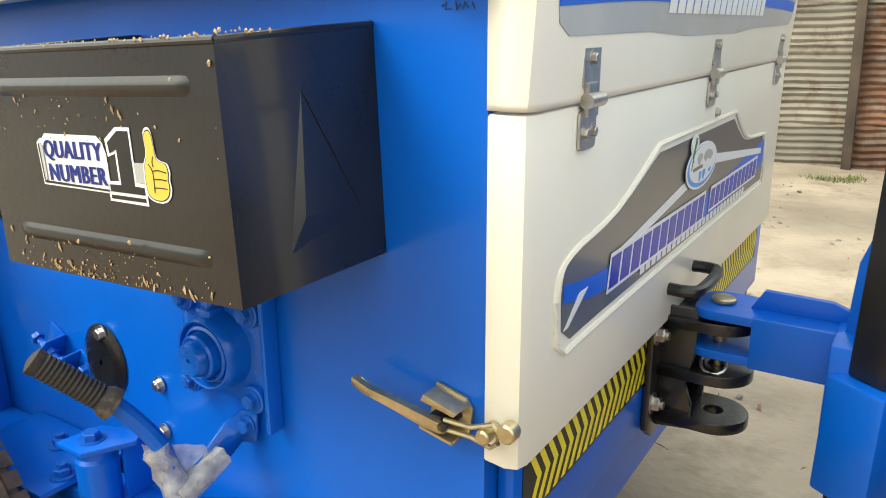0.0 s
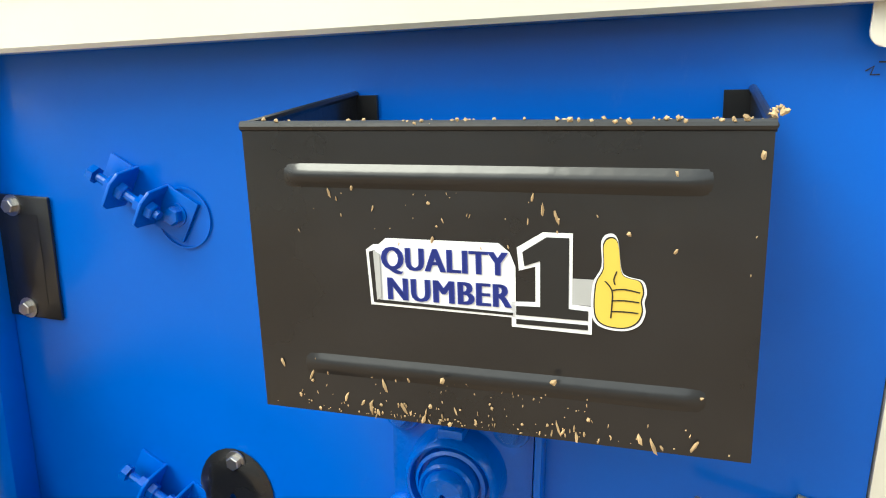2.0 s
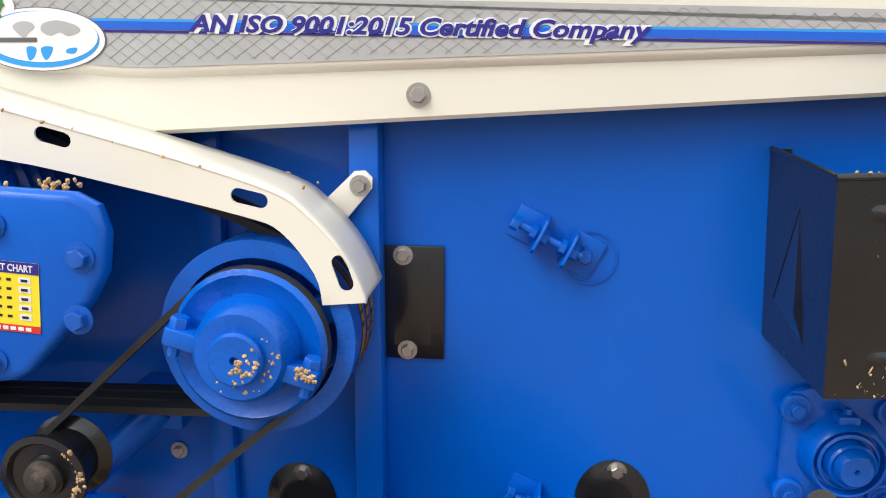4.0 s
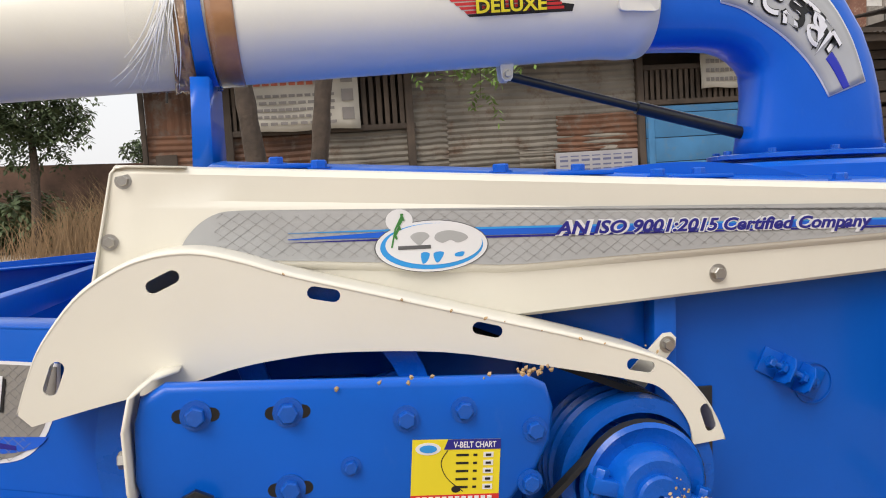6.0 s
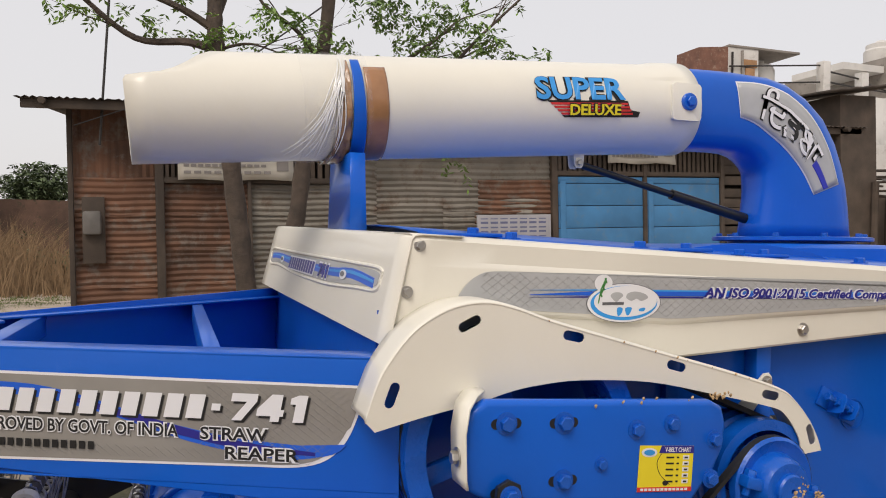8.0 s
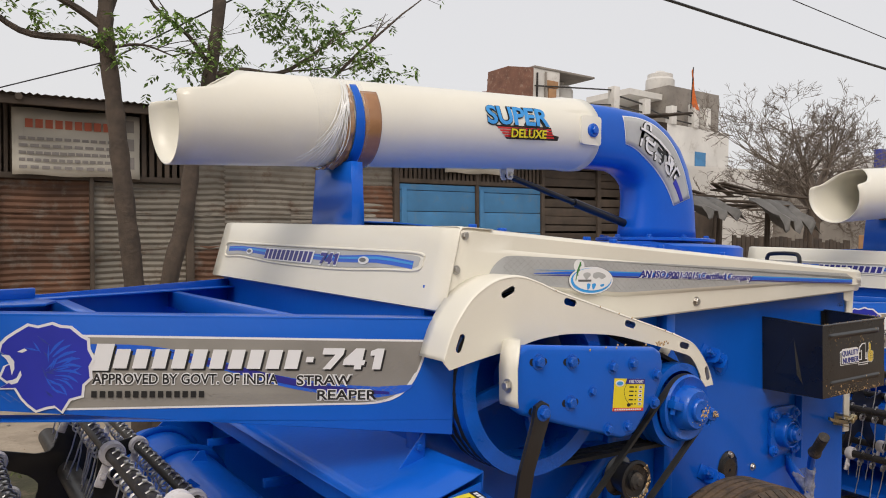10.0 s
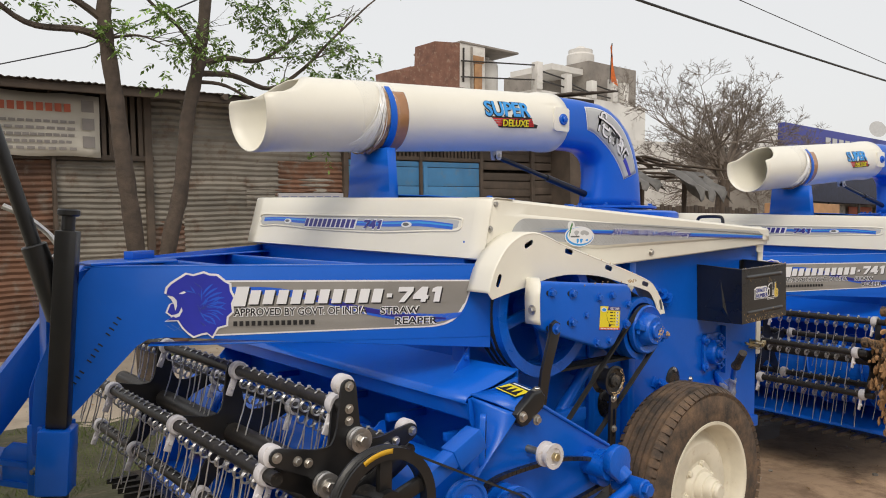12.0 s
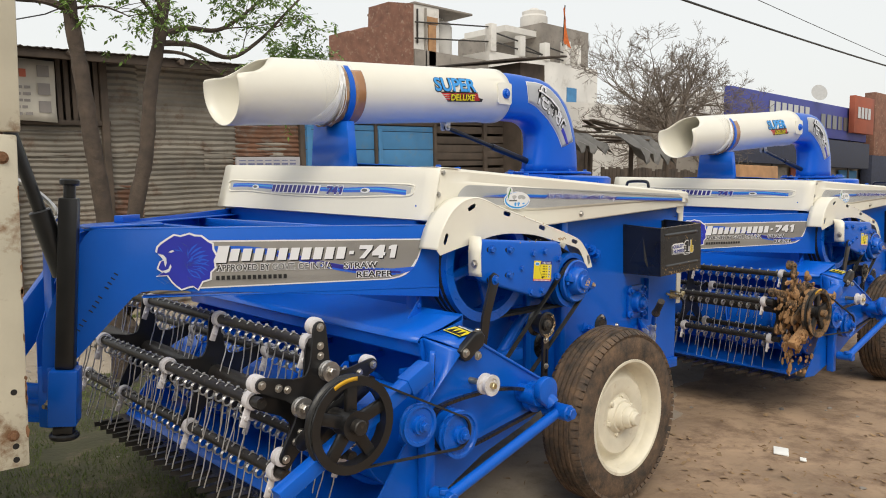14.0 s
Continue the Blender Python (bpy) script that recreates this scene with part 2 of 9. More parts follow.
def add_sweep(bm, pts, r, n=8, closed=False):
    """A round bar along a line of points."""
    pts = [Vector(p) for p in pts]
    rings = []
    up = Vector((0, 0, 1))
    for i, p in enumerate(pts):
        a = pts[i - 1] if (i or closed) else p
        b = pts[(i + 1) % len(pts)] if (i + 1 < len(pts) or closed) else p
        d = (b - a).normalized()
        s = d.cross(up)
        if s.length < 0.05:
            s = d.cross(Vector((1, 0, 0)))
        s.normalize()
        t = s.cross(d)
        rr = r[i] if isinstance(r, (list, tuple)) else r
        rings.append([bm.verts.new(p + rr * (math.cos(2 * math.pi * k / n) * s + math.sin(2 * math.pi * k / n) * t)) for k in range(n)])
    m = len(rings)
    for i in range(m if closed else m - 1):
        a, b = rings[i], rings[(i + 1) % m]
        for k in range(n):
            bm.faces.new((a[k], a[(k + 1) % n], b[(k + 1) % n], b[k]))
    if not closed:
        bm.faces.new(rings[0][::-1])
        bm.faces.new(rings[-1])


def add_grid(bm, rows):
    """A sheet through rows of points."""
    g = [[bm.verts.new(p) for p in r] for r in rows]
    for a, b in zip(g, g[1:]):
        for i in range(len(a) - 1):
            bm.faces.new((a[i], a[i + 1], b[i + 1], b[i]))


def add_hex(bm, p, q, r, h, washer=0.0):
    """A hexagon head at p, pointing to q."""
    d = (Vector(q) - Vector(p)).normalized()
    p = Vector(p)
    if washer:
        add_cyl(bm, p, p + d * h * 0.22, washer, n=16)
        p = p + d * h * 0.22
    add_lathe(bm, [(r, 0), (r, h * 0.82), (r * 0.86, h)], p, p + d, 6)


def link(name, bm, mat, parent=None, label="", smooth=True, mats=()):
    me = bpy.data.meshes.new(name)
    bmesh.ops.recalc_face_normals(bm, faces=bm.faces)
    bm.to_mesh(me)
    bm.free()
    for m in (mat, *mats):
        me.materials.append(m)
    if smooth:
        me.polygons.foreach_set("use_smooth", [True] * len(me.polygons))
        me.set_sharp_from_angle(angle=radians(35))
    ob = new(name, me)
    ob.parent = parent
    if label:
        ob["label"] = label
    return ob


def part(name, bm, mat, parent, label="", smooth=True):
    return link(name, bm, mat, parent, label, smooth)


def thick(ob, t, offset=0.0):
    md = ob.modifiers.new("sheet", "SOLIDIFY")
    md.thickness, md.offset = t, offset
    return ob


def share(ob, m, parent=None):
    """Another piece on the same mesh, at the pose m."""
    o = bpy.data.objects.new(ob.name.split(".")[0], ob.data)
    scene.collection.objects.link(o)
    o.parent = parent or ob.parent
    o.matrix_local = m
    return o


BOLTS = {}


def bolt(parent, p, d, r=0.010, mat=None, washer=True, stud=0.0):
    """A hexagon bolt head with washer at p, facing along d."""
    mat = mat or ZINC
    key = (mat.name, washer, round(stud, 3))
    if key not in BOLTS:
        bm = bmesh.new()
        add_hex(bm, (0, 0, -0.1), (0, 0, 1), 0.95, 0.85, 1.42 if washer else 0)
        if stud:
            add_cyl(bm, (0, 0, 0.5), (0, 0, 0.5 + stud), 0.55, n=10)
        me = bpy.data.meshes.new("bolt")
        bmesh.ops.recalc_face_normals(bm, faces=bm.faces)
        bm.to_mesh(me)
        bm.free()
        me.materials.append(mat)
        BOLTS[key] = me
    o = new("bolt", BOLTS[key])
    o.parent = parent
    q = Vector(d).to_track_quat("Z", "Y").to_matrix().to_4x4()
    o.matrix_local = Matrix.Translation(p) @ q @ Matrix.Rotation(random.uniform(0, 1), 4, "Z") @ Matrix.Scale(r, 4)
    return o


def text_mesh(name, words, size, mat, parent, m, bold=0.0, shear=0.0, depth=0.0003, align="LEFT", width=None, spacing=1.0):
    """Lettering in the built-in font as a thin mesh. m: its place, x along the line, y up, z outwards."""
    cu = bpy.data.curves.new(name, "FONT")
    cu.body, cu.size, cu.shear, cu.offset, cu.extrude = words, size, shear, bold, depth
    cu.align_x, cu.space_character, cu.resolution_u = align, spacing, 3
    tmp = new("lettering", cu)
    dg = bpy.context.evaluated_depsgraph_get()
    me = bpy.data.meshes.new_from_object(tmp.evaluated_get(dg))
    bpy.data.objects.remove(tmp)
    me.name = name
    me.materials.clear()
    me.materials.append(mat)
    xs = [v.co.x for v in me.vertices]
    if width and xs:
        k = width / (max(xs) - min(xs))
        off = 0 if align == "CENTER" else min(xs)
        for v in me.vertices:
            v.co.x = (v.co.x - off) * k
    if m is not None:
        me.transform(m)
    ob = new(name, me)
    ob.parent = parent
    return ob


def face_xz(x, y, z, turn=0.0, roll=0.0):
    """A pose for flat things on a side that faces -y: x along, y up. turn: degrees about z; roll: in the plane."""
    return Matrix.Translation((x, y, z)) @ Matrix.Rotation(radians(turn), 4, "Z") @ Matrix.Rotation(radians(90), 4, "X") @ Matrix.Rotation(radians(roll), 4, "Z")


def plate2(name, pts, mat, parent, m, depth=0.0006, label=""):
    """A flat sticker or shape: an outline in the pose's x and y, depth along its z."""
    bm = bmesh.new()
    add_prism(bm, pts, 0, depth, "z")
    bmesh.ops.transform(bm, matrix=m, verts=bm.verts)
    return link(name, bm, mat, parent, label, smooth=False)


def rounded(x0, x1, y0, y1, r, n=5):
    out = []
    for cx, cy, a in ((x1 - r, y1 - r, 0), (x0 + r, y1 - r, 90), (x0 + r, y0 + r, 180), (x1 - r, y0 + r, 270)):
        for i in range(n + 1):
            t = radians(a + 90 * i / n)
            out.append((cx + r * math.cos(t), cy + r * math.sin(t)))
    return out


def circle(cx, cy, rx, ry=None, n=24, a0=0.0):
    ry = rx if ry is None else ry
    return [(cx + rx * math.cos(a0 + 2 * math.pi * i / n), cy + ry * math.sin(a0 + 2 * math.pi * i / n)) for i in range(n)]


def spline(pts, n=6, closed=False):
    """A smooth line through points in the plane."""
    out, k = [], len(pts)
    for i in range(k if closed else k - 1):
        p = [pts[(i + j) % k] if closed else pts[min(max(i + j, 0), k - 1)] for j in (-1, 0, 1, 2)]
        for s in range(n):
            t = s / n
            out.append(tuple(0.5 * (2 * b + (c - a) * t + (2 * a - 5 * b + 4 * c - d) * t * t + (3 * b - a - 3 * c + d) * t ** 3)
                             for a, b, c, d in zip(*p)))
    if not closed:
        out.append(tuple(pts[-1]))
    return out


def capsule(cx, cy, length, r, turn=0.0, n=6):
    c, s = math.cos(radians(turn)), math.sin(radians(turn))
    pts = []
    for e, a0 in ((length / 2, -90), (-length / 2, 90)):
        for i in range(n + 1):
            a = radians(a0 + 180 * i / n)
            u, v = e + r * math.cos(a), r * math.sin(a)
            pts.append((cx + c * u - s * v, cy + s * u + c * v))
    return pts


def cutout(name, outlines, t, mat, parent, m, label="", bevel=0.0):
    """A flat plate of thickness t with holes: the first outline, then the holes, in the pose's x and y."""
    cu = bpy.data.curves.new(name, "CURVE")
    cu.dimensions, cu.fill_mode, cu.extrude, cu.bevel_depth, cu.bevel_resolution = "2D", "BOTH", t / 2, bevel, 1
    for pts in outlines:
        sp = cu.splines.new("POLY")
        sp.points.add(len(pts) - 1)
        for q, p in zip(sp.points, pts):
            q.co = (*p, 0, 1)
        sp.use_cyclic_u = True
    tmp = new("cut", cu)
    me = bpy.data.meshes.new_from_object(tmp.evaluated_get(bpy.context.evaluated_depsgraph_get()))
    bpy.data.objects.remove(tmp)
    me.name = name
    me.materials.clear()
    me.materials.append(mat)
    me.transform(m)
    ob = new(name, me)
    ob.parent = parent
    if label:
        ob["label"] = label
    return ob




def xz(y):
    return face_xz(0, y, 0)


# ---- the straw reaper ----
W = 1.42  # width of its body
reaper = tagged(new("straw_reaper"), "blue and cream straw reaper with black tool box on earth", "farm machine", "straw reapers in a row")

# body
def build_body():
    bm = bmesh.new()
    add_box(bm, -1.86, 0.0, 0.0, 0.006, 0.40, 1.30)
    near = part("side_panel", bm, BLUE, reaper)
    bm = bmesh.new()
    add_box(bm, -1.86, 0.0, W - 0.006, W, 0.40, 1.30)
    part("side_panel", bm, BLUE, reaper)
    bm = bmesh.new()
    add_box(bm, -1.862, -1.854, 0.006, W + 0.10, 0.62, 1.262)
    part("front_panel", bm, BLUE, reaper)
    bm = bmesh.new()
    add_box(bm, -1.854, -0.012, 0.006, W - 0.006, 0.42, 0.43)
    part("floor_panel", bm, BLUE, reaper)
    bm = bmesh.new()
    add_box(bm, -0.008, -0.002, 0.006, W - 0.006, 0.43, 1.24)
    part("rear_panel", bm, BLUE, reaper)
    # rear cross beam under the door
    bm = bmesh.new()
    add_box(bm, -0.001, 0.022, 0.03, W - 0.03, 0.55, 0.735, 0.006)
    rb = part("rear_beam", bm, BLUE, reaper)
    # hazard strip: black ground and yellow chevrons
    bm = bmesh.new()
    add_box(bm, 0.0225, 0.0235, 0.05, W - 0.09, 0.635, 0.725)
    hz = part("hazard_strip", bm, INK, rb, "black and yellow hazard tape")
    bm = bmesh.new()
    add_prism(bm, [(0, 0.64), (0.012, 0.64), (0.037, 0.68), (0.012, 0.72), (0, 0.72), (0.025, 0.68)], 0.0238, 0.0243, "x")
    ch = link("chevron", bm, YELLOW, hz, smooth=False)
    ch.matrix_local = Matrix.Translation((0, 0.062, 0))
    y = 0.086
    while y < W - 0.13:
        share(ch, Matrix.Translation((0, y, 0)))
        y += 0.024
    # upright posts and stiffeners on the near side
    for x0, x1, z0, z1, d in ((-1.036, -0.997, 0.42, 1.25, 0.04), (-1.25, -1.215, 0.42, 1.25, 0.02)):
        bm = bmesh.new()
        add_box(bm, x0, x1, -d, -0.0005, z0, z1, 0.004)
        part("post", bm, BLUE, reaper)
    bm = bmesh.new()
    add_box(bm, -1.885, -1.863, -0.03, 0.03, 0.45, 1.10, 0.003)
    part("corner_post", bm, BLUE, reaper)
    bm = bmesh.new()
    add_prism(bm, [(-1.86, 0.40), (0, 0.40), (0, 0.45), (-1.86, 0.45)], -0.02, -0.0006, "y", 0.003)
    part("sill", bm, BLUE, reaper)
    return near


side = build_body()


def front_pose():
    """The pose of flat things on the hood's sloping front: x from the far edge to the near side, y up from the lower edge."""
    ux = Vector((0.043, -1.61, -0.031)).normalized()
    uz = ux.cross(Vector((0.042, 0, 0.196))).normalized()
    uy = uz.cross(ux)
    m = Matrix((ux, uy, uz)).transposed().to_4x4()
    return Matrix.Translation((-1.9015, W + 0.03, 1.300)) @ m


# hood: side strip with raised field, sloping front, low rear
def hood_bottom(x):
    if x > -1.45:
        return 1.201 + 0.056 * (x + 1.28)
    return 1.1915 + 0.052 * min(1.0, (-1.45 - x) / 0.40)


def hood_top(x):
    return 1.437 - 0.050 * (x + 1.79)


def hood_crease(x):
    return 1.271 + (0.033 * (x + 1.28) if x > -1.28 else -0.07 * (x + 1.28))


def build_hood():
    hood = tagged(new("hood"), "cream pressed-steel hood with grey decals")
    hood.parent = reaper
    for near in (True, False):
        bm = bmesh.new()
        rows = []
        for i in range(46):
            t = i / 45
            x = -1.823 + t * 1.833
            b, c, tp = hood_bottom(x), hood_crease(x), hood_top(x)
            f = min(1.0, max(0.0, (x + 1.775) / 0.05))
            f = f * f * (3 - 2 * f)
            o = 0.024 * max(0.0, x + 1.80)
            prof = [(-0.064, b), (-0.084, b + 0.001), (-0.0875, b + 0.005), (-0.0890, c - 0.020), (-0.0895, c - 0.008), (-0.0900, c - 0.002), (-0.0905 - 0.0065 * f, c + 0.005), (-0.0910 - 0.0070 * f, c + 0.009),
                    (-0.0925 - 0.0060 * f, tp - 0.054), (-0.0925 - 0.0055 * f, tp - 0.050), (-0.0935, tp - 0.043), (-0.095, tp - 0.008), (-0.090, tp - 0.001), (-0.078, tp + 0.002), (0.03, tp + 0.004)]
            prof = [(y + o, z) for y, z in prof]
            row = []
            for y, z in prof:
                u = min(1, max(0, (tp - z) / 0.195))
                xx = x - 0.041 * u * max(0.0, 1 - t * 6) - (0.0 if near else 0.033 * max(0.0, 1 - t * 4))
                row.append((xx, y if near else W - y, z if near else z + 0.03))
            rows.append(row)
        add_grid(bm, rows)
        thick(part("side_skirt", bm, CREAM, hood), 0.003)
    # front, a sloping plate with a rolled lip
    bm = bmesh.new()
    rows = []
    for j in range(21):
        t = j / 20
        y = -0.098 + t * (W + 0.196)
        zt, zb, xt, xb = 1.438 + 0.044 * t, 1.244 + 0.031 * t, -1.826 - 0.033 * t, -1.866 - 0.043 * t
        row = [(-1.73, y, zt - 0.002), (xt + 0.02, y, zt + 0.001), (xt + 0.006, y, zt - 0.001), (xt, y, zt - 0.008)]
        row += [(xt + (xb - xt) * u, y, zt - 0.008 + (zb - zt + 0.008) * u) for u in (0.25, 0.5, 0.75, 1.0)]
        row += [(xb + 0.008, y, zb - 0.004), (xb + 0.028, y, zb - 0.004)]
        rows.append(row)
    add_grid(bm, rows)
    thick(part("front_skirt", bm, CREAM, hood), 0.003)
    # pressed rim round the front decal
    fm = front_pose()
    bm = bmesh.new()
    ring = spline([(0.04, 0.052), (0.02, 0.075), (0.03, 0.105), (0.2, 0.106), (0.7, 0.105), (1.2, 0.106), (1.40, 0.104), (1.42, 0.085), (1.40, 0.062), (1.25, 0.056), (1.0, 0.045), (0.75, 0.043), (0.5, 0.045), (0.2, 0.056)], 5, True)
    add_sweep(bm, [fm @ Vector((x, y, 0.0)) for x, y in ring], 0.0045, 8, True)
    part("pressed_rim", bm, CREAM, hood)
    # blue top cover behind the front lip, and blower housing
    bm = bmesh.new()
    rows = []
    for i in range(13):
        x = -1.73 + 1.70 * i / 12
        rows.append([(x, 0.03 + (W - 0.06) * j / 8, hood_top(x) - 0.004 + 0.042 * math.sin(math.pi * j / 8) ** 0.7) for j in range(9)])
    add_grid(bm, rows)
    thick(part("top_cover", bm, BLUE, hood), 0.004)
    for x, y in ((-1.25, 0.08), (-0.95, 0.12), (-0.6, 0.1), (-1.55, 0.1)):
        bolt(hood, (x, y, hood_top(x) + 0.012), (0, 0, 1), 0.014, BLUE)
    bm = bmesh.new()
    arch = [(-1.16 + 0.62 * i / 20, hood_top(-0.85) - 0.006 + 0.050 * math.sin(math.pi * i / 20) ** 0.8) for i in range(21)]
    add_prism(bm, arch + [(-0.54, 1.33), (-1.16, 1.33)], 0.22, 1.12, "y", 0.003)
    part("fan_hump", bm, BLUE, hood)
    for x, y in ((-1.10, 0.12), (-0.86, 0.14), (-1.62, 0.14)):
        bm = bmesh.new()
        add_box(bm, x - 0.06, x + 0.06, y - 0.02, y + 0.02, hood_top(x) + 0.010, hood_top(x) + 0.018, 0.002)
        pl = part("strap_plate", bm, BLUE, hood)
        bolt(pl, (x, y, hood_top(x) + 0.018), (0, 0, 1), 0.013, BLUE)
    for p in ((-1.811, -0.0955, 1.420), (-1.833, -0.0945, 1.339), (-1.852, -0.090, 1.264)):
        bolt(hood, p, (0, -1, 0), 0.0078)
    for x in (-0.942,):
        bolt(hood, (x, -0.0695, 1.250), (0, -1, 0), 0.0105)
        bm = bmesh.new()
        add_cyl(bm, (x, -0.0690, 1.266), (x, -0.062, 1.266), 0.005, n=10)
        part("slot", bm, INK, hood)
    # small tab at the rear of the near side
    bm = bmesh.new()
    add_prism(bm, rounded(-0.058, -0.008, 1.235, 1.30, 0.012), -0.03, -0.026, "y", 0.001)
    part("tab", bm, CREAM, hood)
    # handle on the rear top
    bm = bmesh.new()
    add_sweep(bm, spline([(-0.10, 0.12, 1.36), (-0.10, 0.125, 1.395), (-0.10, 0.15, 1.405), (-0.10, 0.23, 1.405), (-0.10, 0.255, 1.395), (-0.10, 0.26, 1.36)], 4), 0.008)
    part("handle", bm, BLACK_GLOSS, hood, "black lifting handle")
    return hood


hood = build_hood()


# rear doors with hinges
def build_doors():
    bm = bmesh.new()
    pts = [(0.002, -0.004), (0.028, -0.008), (0.042, -0.003), (0.047, 0.012), (0.047, W - 0.105), (0.042, W - 0.09), (0.002, W - 0.086)]
    add_prism(bm, pts, 0.742, 1.118, "z", 0.004)
    low = part("rear_door", bm, CREAM, reaper)
    bm = bmesh.new()
    rows = []
    for z, dx in ((1.1205, 0.0), (1.128, 0.001), (1.30, 0.012), (1.345, 0.004), (1.356, -0.02)):
        rows.append([(x + dx if x > 0.01 else x, y, z) for x, y in pts])
    add_grid(bm, rows)
    up = thick(part("rear_door", bm, CREAM, reaper), 0.004)
    for y in (0.127, 0.648, 1.203):
        bm = bmesh.new()
        add_prism(bm, rounded(y - 0.022, y + 0.022, 1.135, 1.185, 0.006), 0.050, 0.053, "x")
        add_prism(bm, rounded(y - 0.022, y + 0.022, 1.07, 1.112, 0.006), 0.048, 0.051, "x")
        add_cyl(bm, (0.056, y - 0.02, 1.122), (0.056, y + 0.02, 1.122), 0.008, n=12)
        add_prism(bm, [(y - 0.014, 1.105), (y + 0.014, 1.105), (y + 0.014, 1.14), (y - 0.014, 1.14)], 0.051, 0.056, "x")
        h = part("hinge", bm, ZINC, low, "zinc toggle hinge")
        for dy, z, x in ((0.0, 1.165, 0.053), (-0.011, 1.088, 0.051), (0.011, 1.088, 0.051)):
            bolt(h, (x, y + dy, z), (1, 0, 0), 0.006)
    bolt(low, (0.048, 0.70, 1.055), (1, 0, 0), 0.006)
    # pull handle
    bm = bmesh.new()
    add_sweep(bm, spline([(0.046, 0.50, 0.80), (0.075, 0.50, 0.80), (0.092, 0.52, 0.80), (0.092, 0.62, 0.80), (0.075, 0.64, 0.80), (0.046, 0.64, 0.80)], 4), 0.010, 10)
    part("handle", bm, BLACK_GLOSS, low, "black plastic pull handle")
    # toggle latch on the near side
    bm = bmesh.new()
    out = spline([(-0.150, 0.819), (-0.147, 0.806), (-0.10, 0.795), (-0.035, 0.781), (-0.030, 0.792), (-0.06, 0.799), (-0.10, 0.806), (-0.138, 0.812)], 3, True)
    add_prism(bm, out, -0.040, -0.030, "y", 0.0015)
    lt = part("toggle_latch", bm, BRASS, reaper, "yellow-zinc toggle latch")
    bm = bmesh.new()
    add_prism(bm, [(-0.068, 0.778), (-0.016, 0.768), (-0.012, 0.800), (-0.020, 0.812), (-0.058, 0.822)], -0.006, -0.001, "y", 0.001)
    add_prism(bm, [(-0.060, 0.812), (-0.018, 0.803), (-0.014, 0.808), (-0.056, 0.820)], -0.036, -0.006, "y", 0.001)
    add_prism(bm, [(-0.062, 0.778), (-0.020, 0.769), (-0.020, 0.773), (-0.062, 0.782)], -0.036, -0.006, "y", 0.001)
    part("latch_base", bm, BRASS, lt)
    bm = bmesh.new()
    add_cyl(bm, (-0.030, -0.040, 0.790), (-0.030, -0.006, 0.790), 0.0055, n=10)
    add_box(bm, -0.05, -0.034, -0.034, -0.012, 0.783, 0.799, 0.002)
    part("latch_pivot", bm, BLACK, lt)
    bm = bmesh.new()
    add_sweep(bm, [(-0.030, -0.034, 0.797), (0.000, -0.030, 0.795), (0.024, -0.026, 0.803), (0.030, -0.026, 0.797), (0.030, -0.026, 0.783), (0.022, -0.026, 0.776), (0.000, -0.030, 0.784), (-0.030, -0.034, 0.786)], 0.0030, 8, True)
    part("latch_link", bm, BRASS, lt)
    bm = bmesh.new()
    add_cyl(bm, (0.016, -0.006, 0.789), (0.016, -0.036, 0.789), 0.0085, n=12, bevel=0.002)
    add_cyl(bm, (0.040, -0.012, 0.797), (0.040, -0.03, 0.797), 0.011, n=12, bevel=0.002)
    part("latch_pin", bm, BRASS, lt)
    # hitch at the rear: base plate, side webs, three lugs
    bm = bmesh.new()
    add_prism(bm, [(0.480, 0.555), (0.480, 0.772), (0.650, 0.772), (0.650, 0.555), (0.625, 0.535), (0.505, 0.535)], 0.024, 0.036, "x", 0.002)
    hitch = part("rear_hitch", bm, BLACK, reaper, "black steel tow hitch with three lugs")
    for y in (0.520, 0.600):
        bm = bmesh.new()
        add_prism(bm, [(0.036, 0.550), (0.088, 0.556), (0.092, 0.600), (0.078, 0.635), (0.092, 0.690), (0.092, 0.765), (0.036, 0.765)], y, y + 0.010, "y", 0.002)
        part("web", bm, BLACK, hitch)
    for z in (0.572, 0.655, 0.742):
        cutout("lug", [[(0.036, 0.510), (0.036, 0.620)] + [(0.118 + 0.055 * math.cos(radians(q)), 0.565 + 0.055 * math.sin(radians(q))) for q in range(90, -91, -12)], circle(0.118, 0.565, 0.017)], 0.016, BLACK, hitch, Matrix.Translation((0, 0, z)), bevel=0.0012)
    for y in (0.497, 0.632):
        for z in (0.600, 0.722):
            bolt(hitch, (0.037, y, z), (1, 0, 0), 0.013, ZINC, stud=0.9)


build_doors()


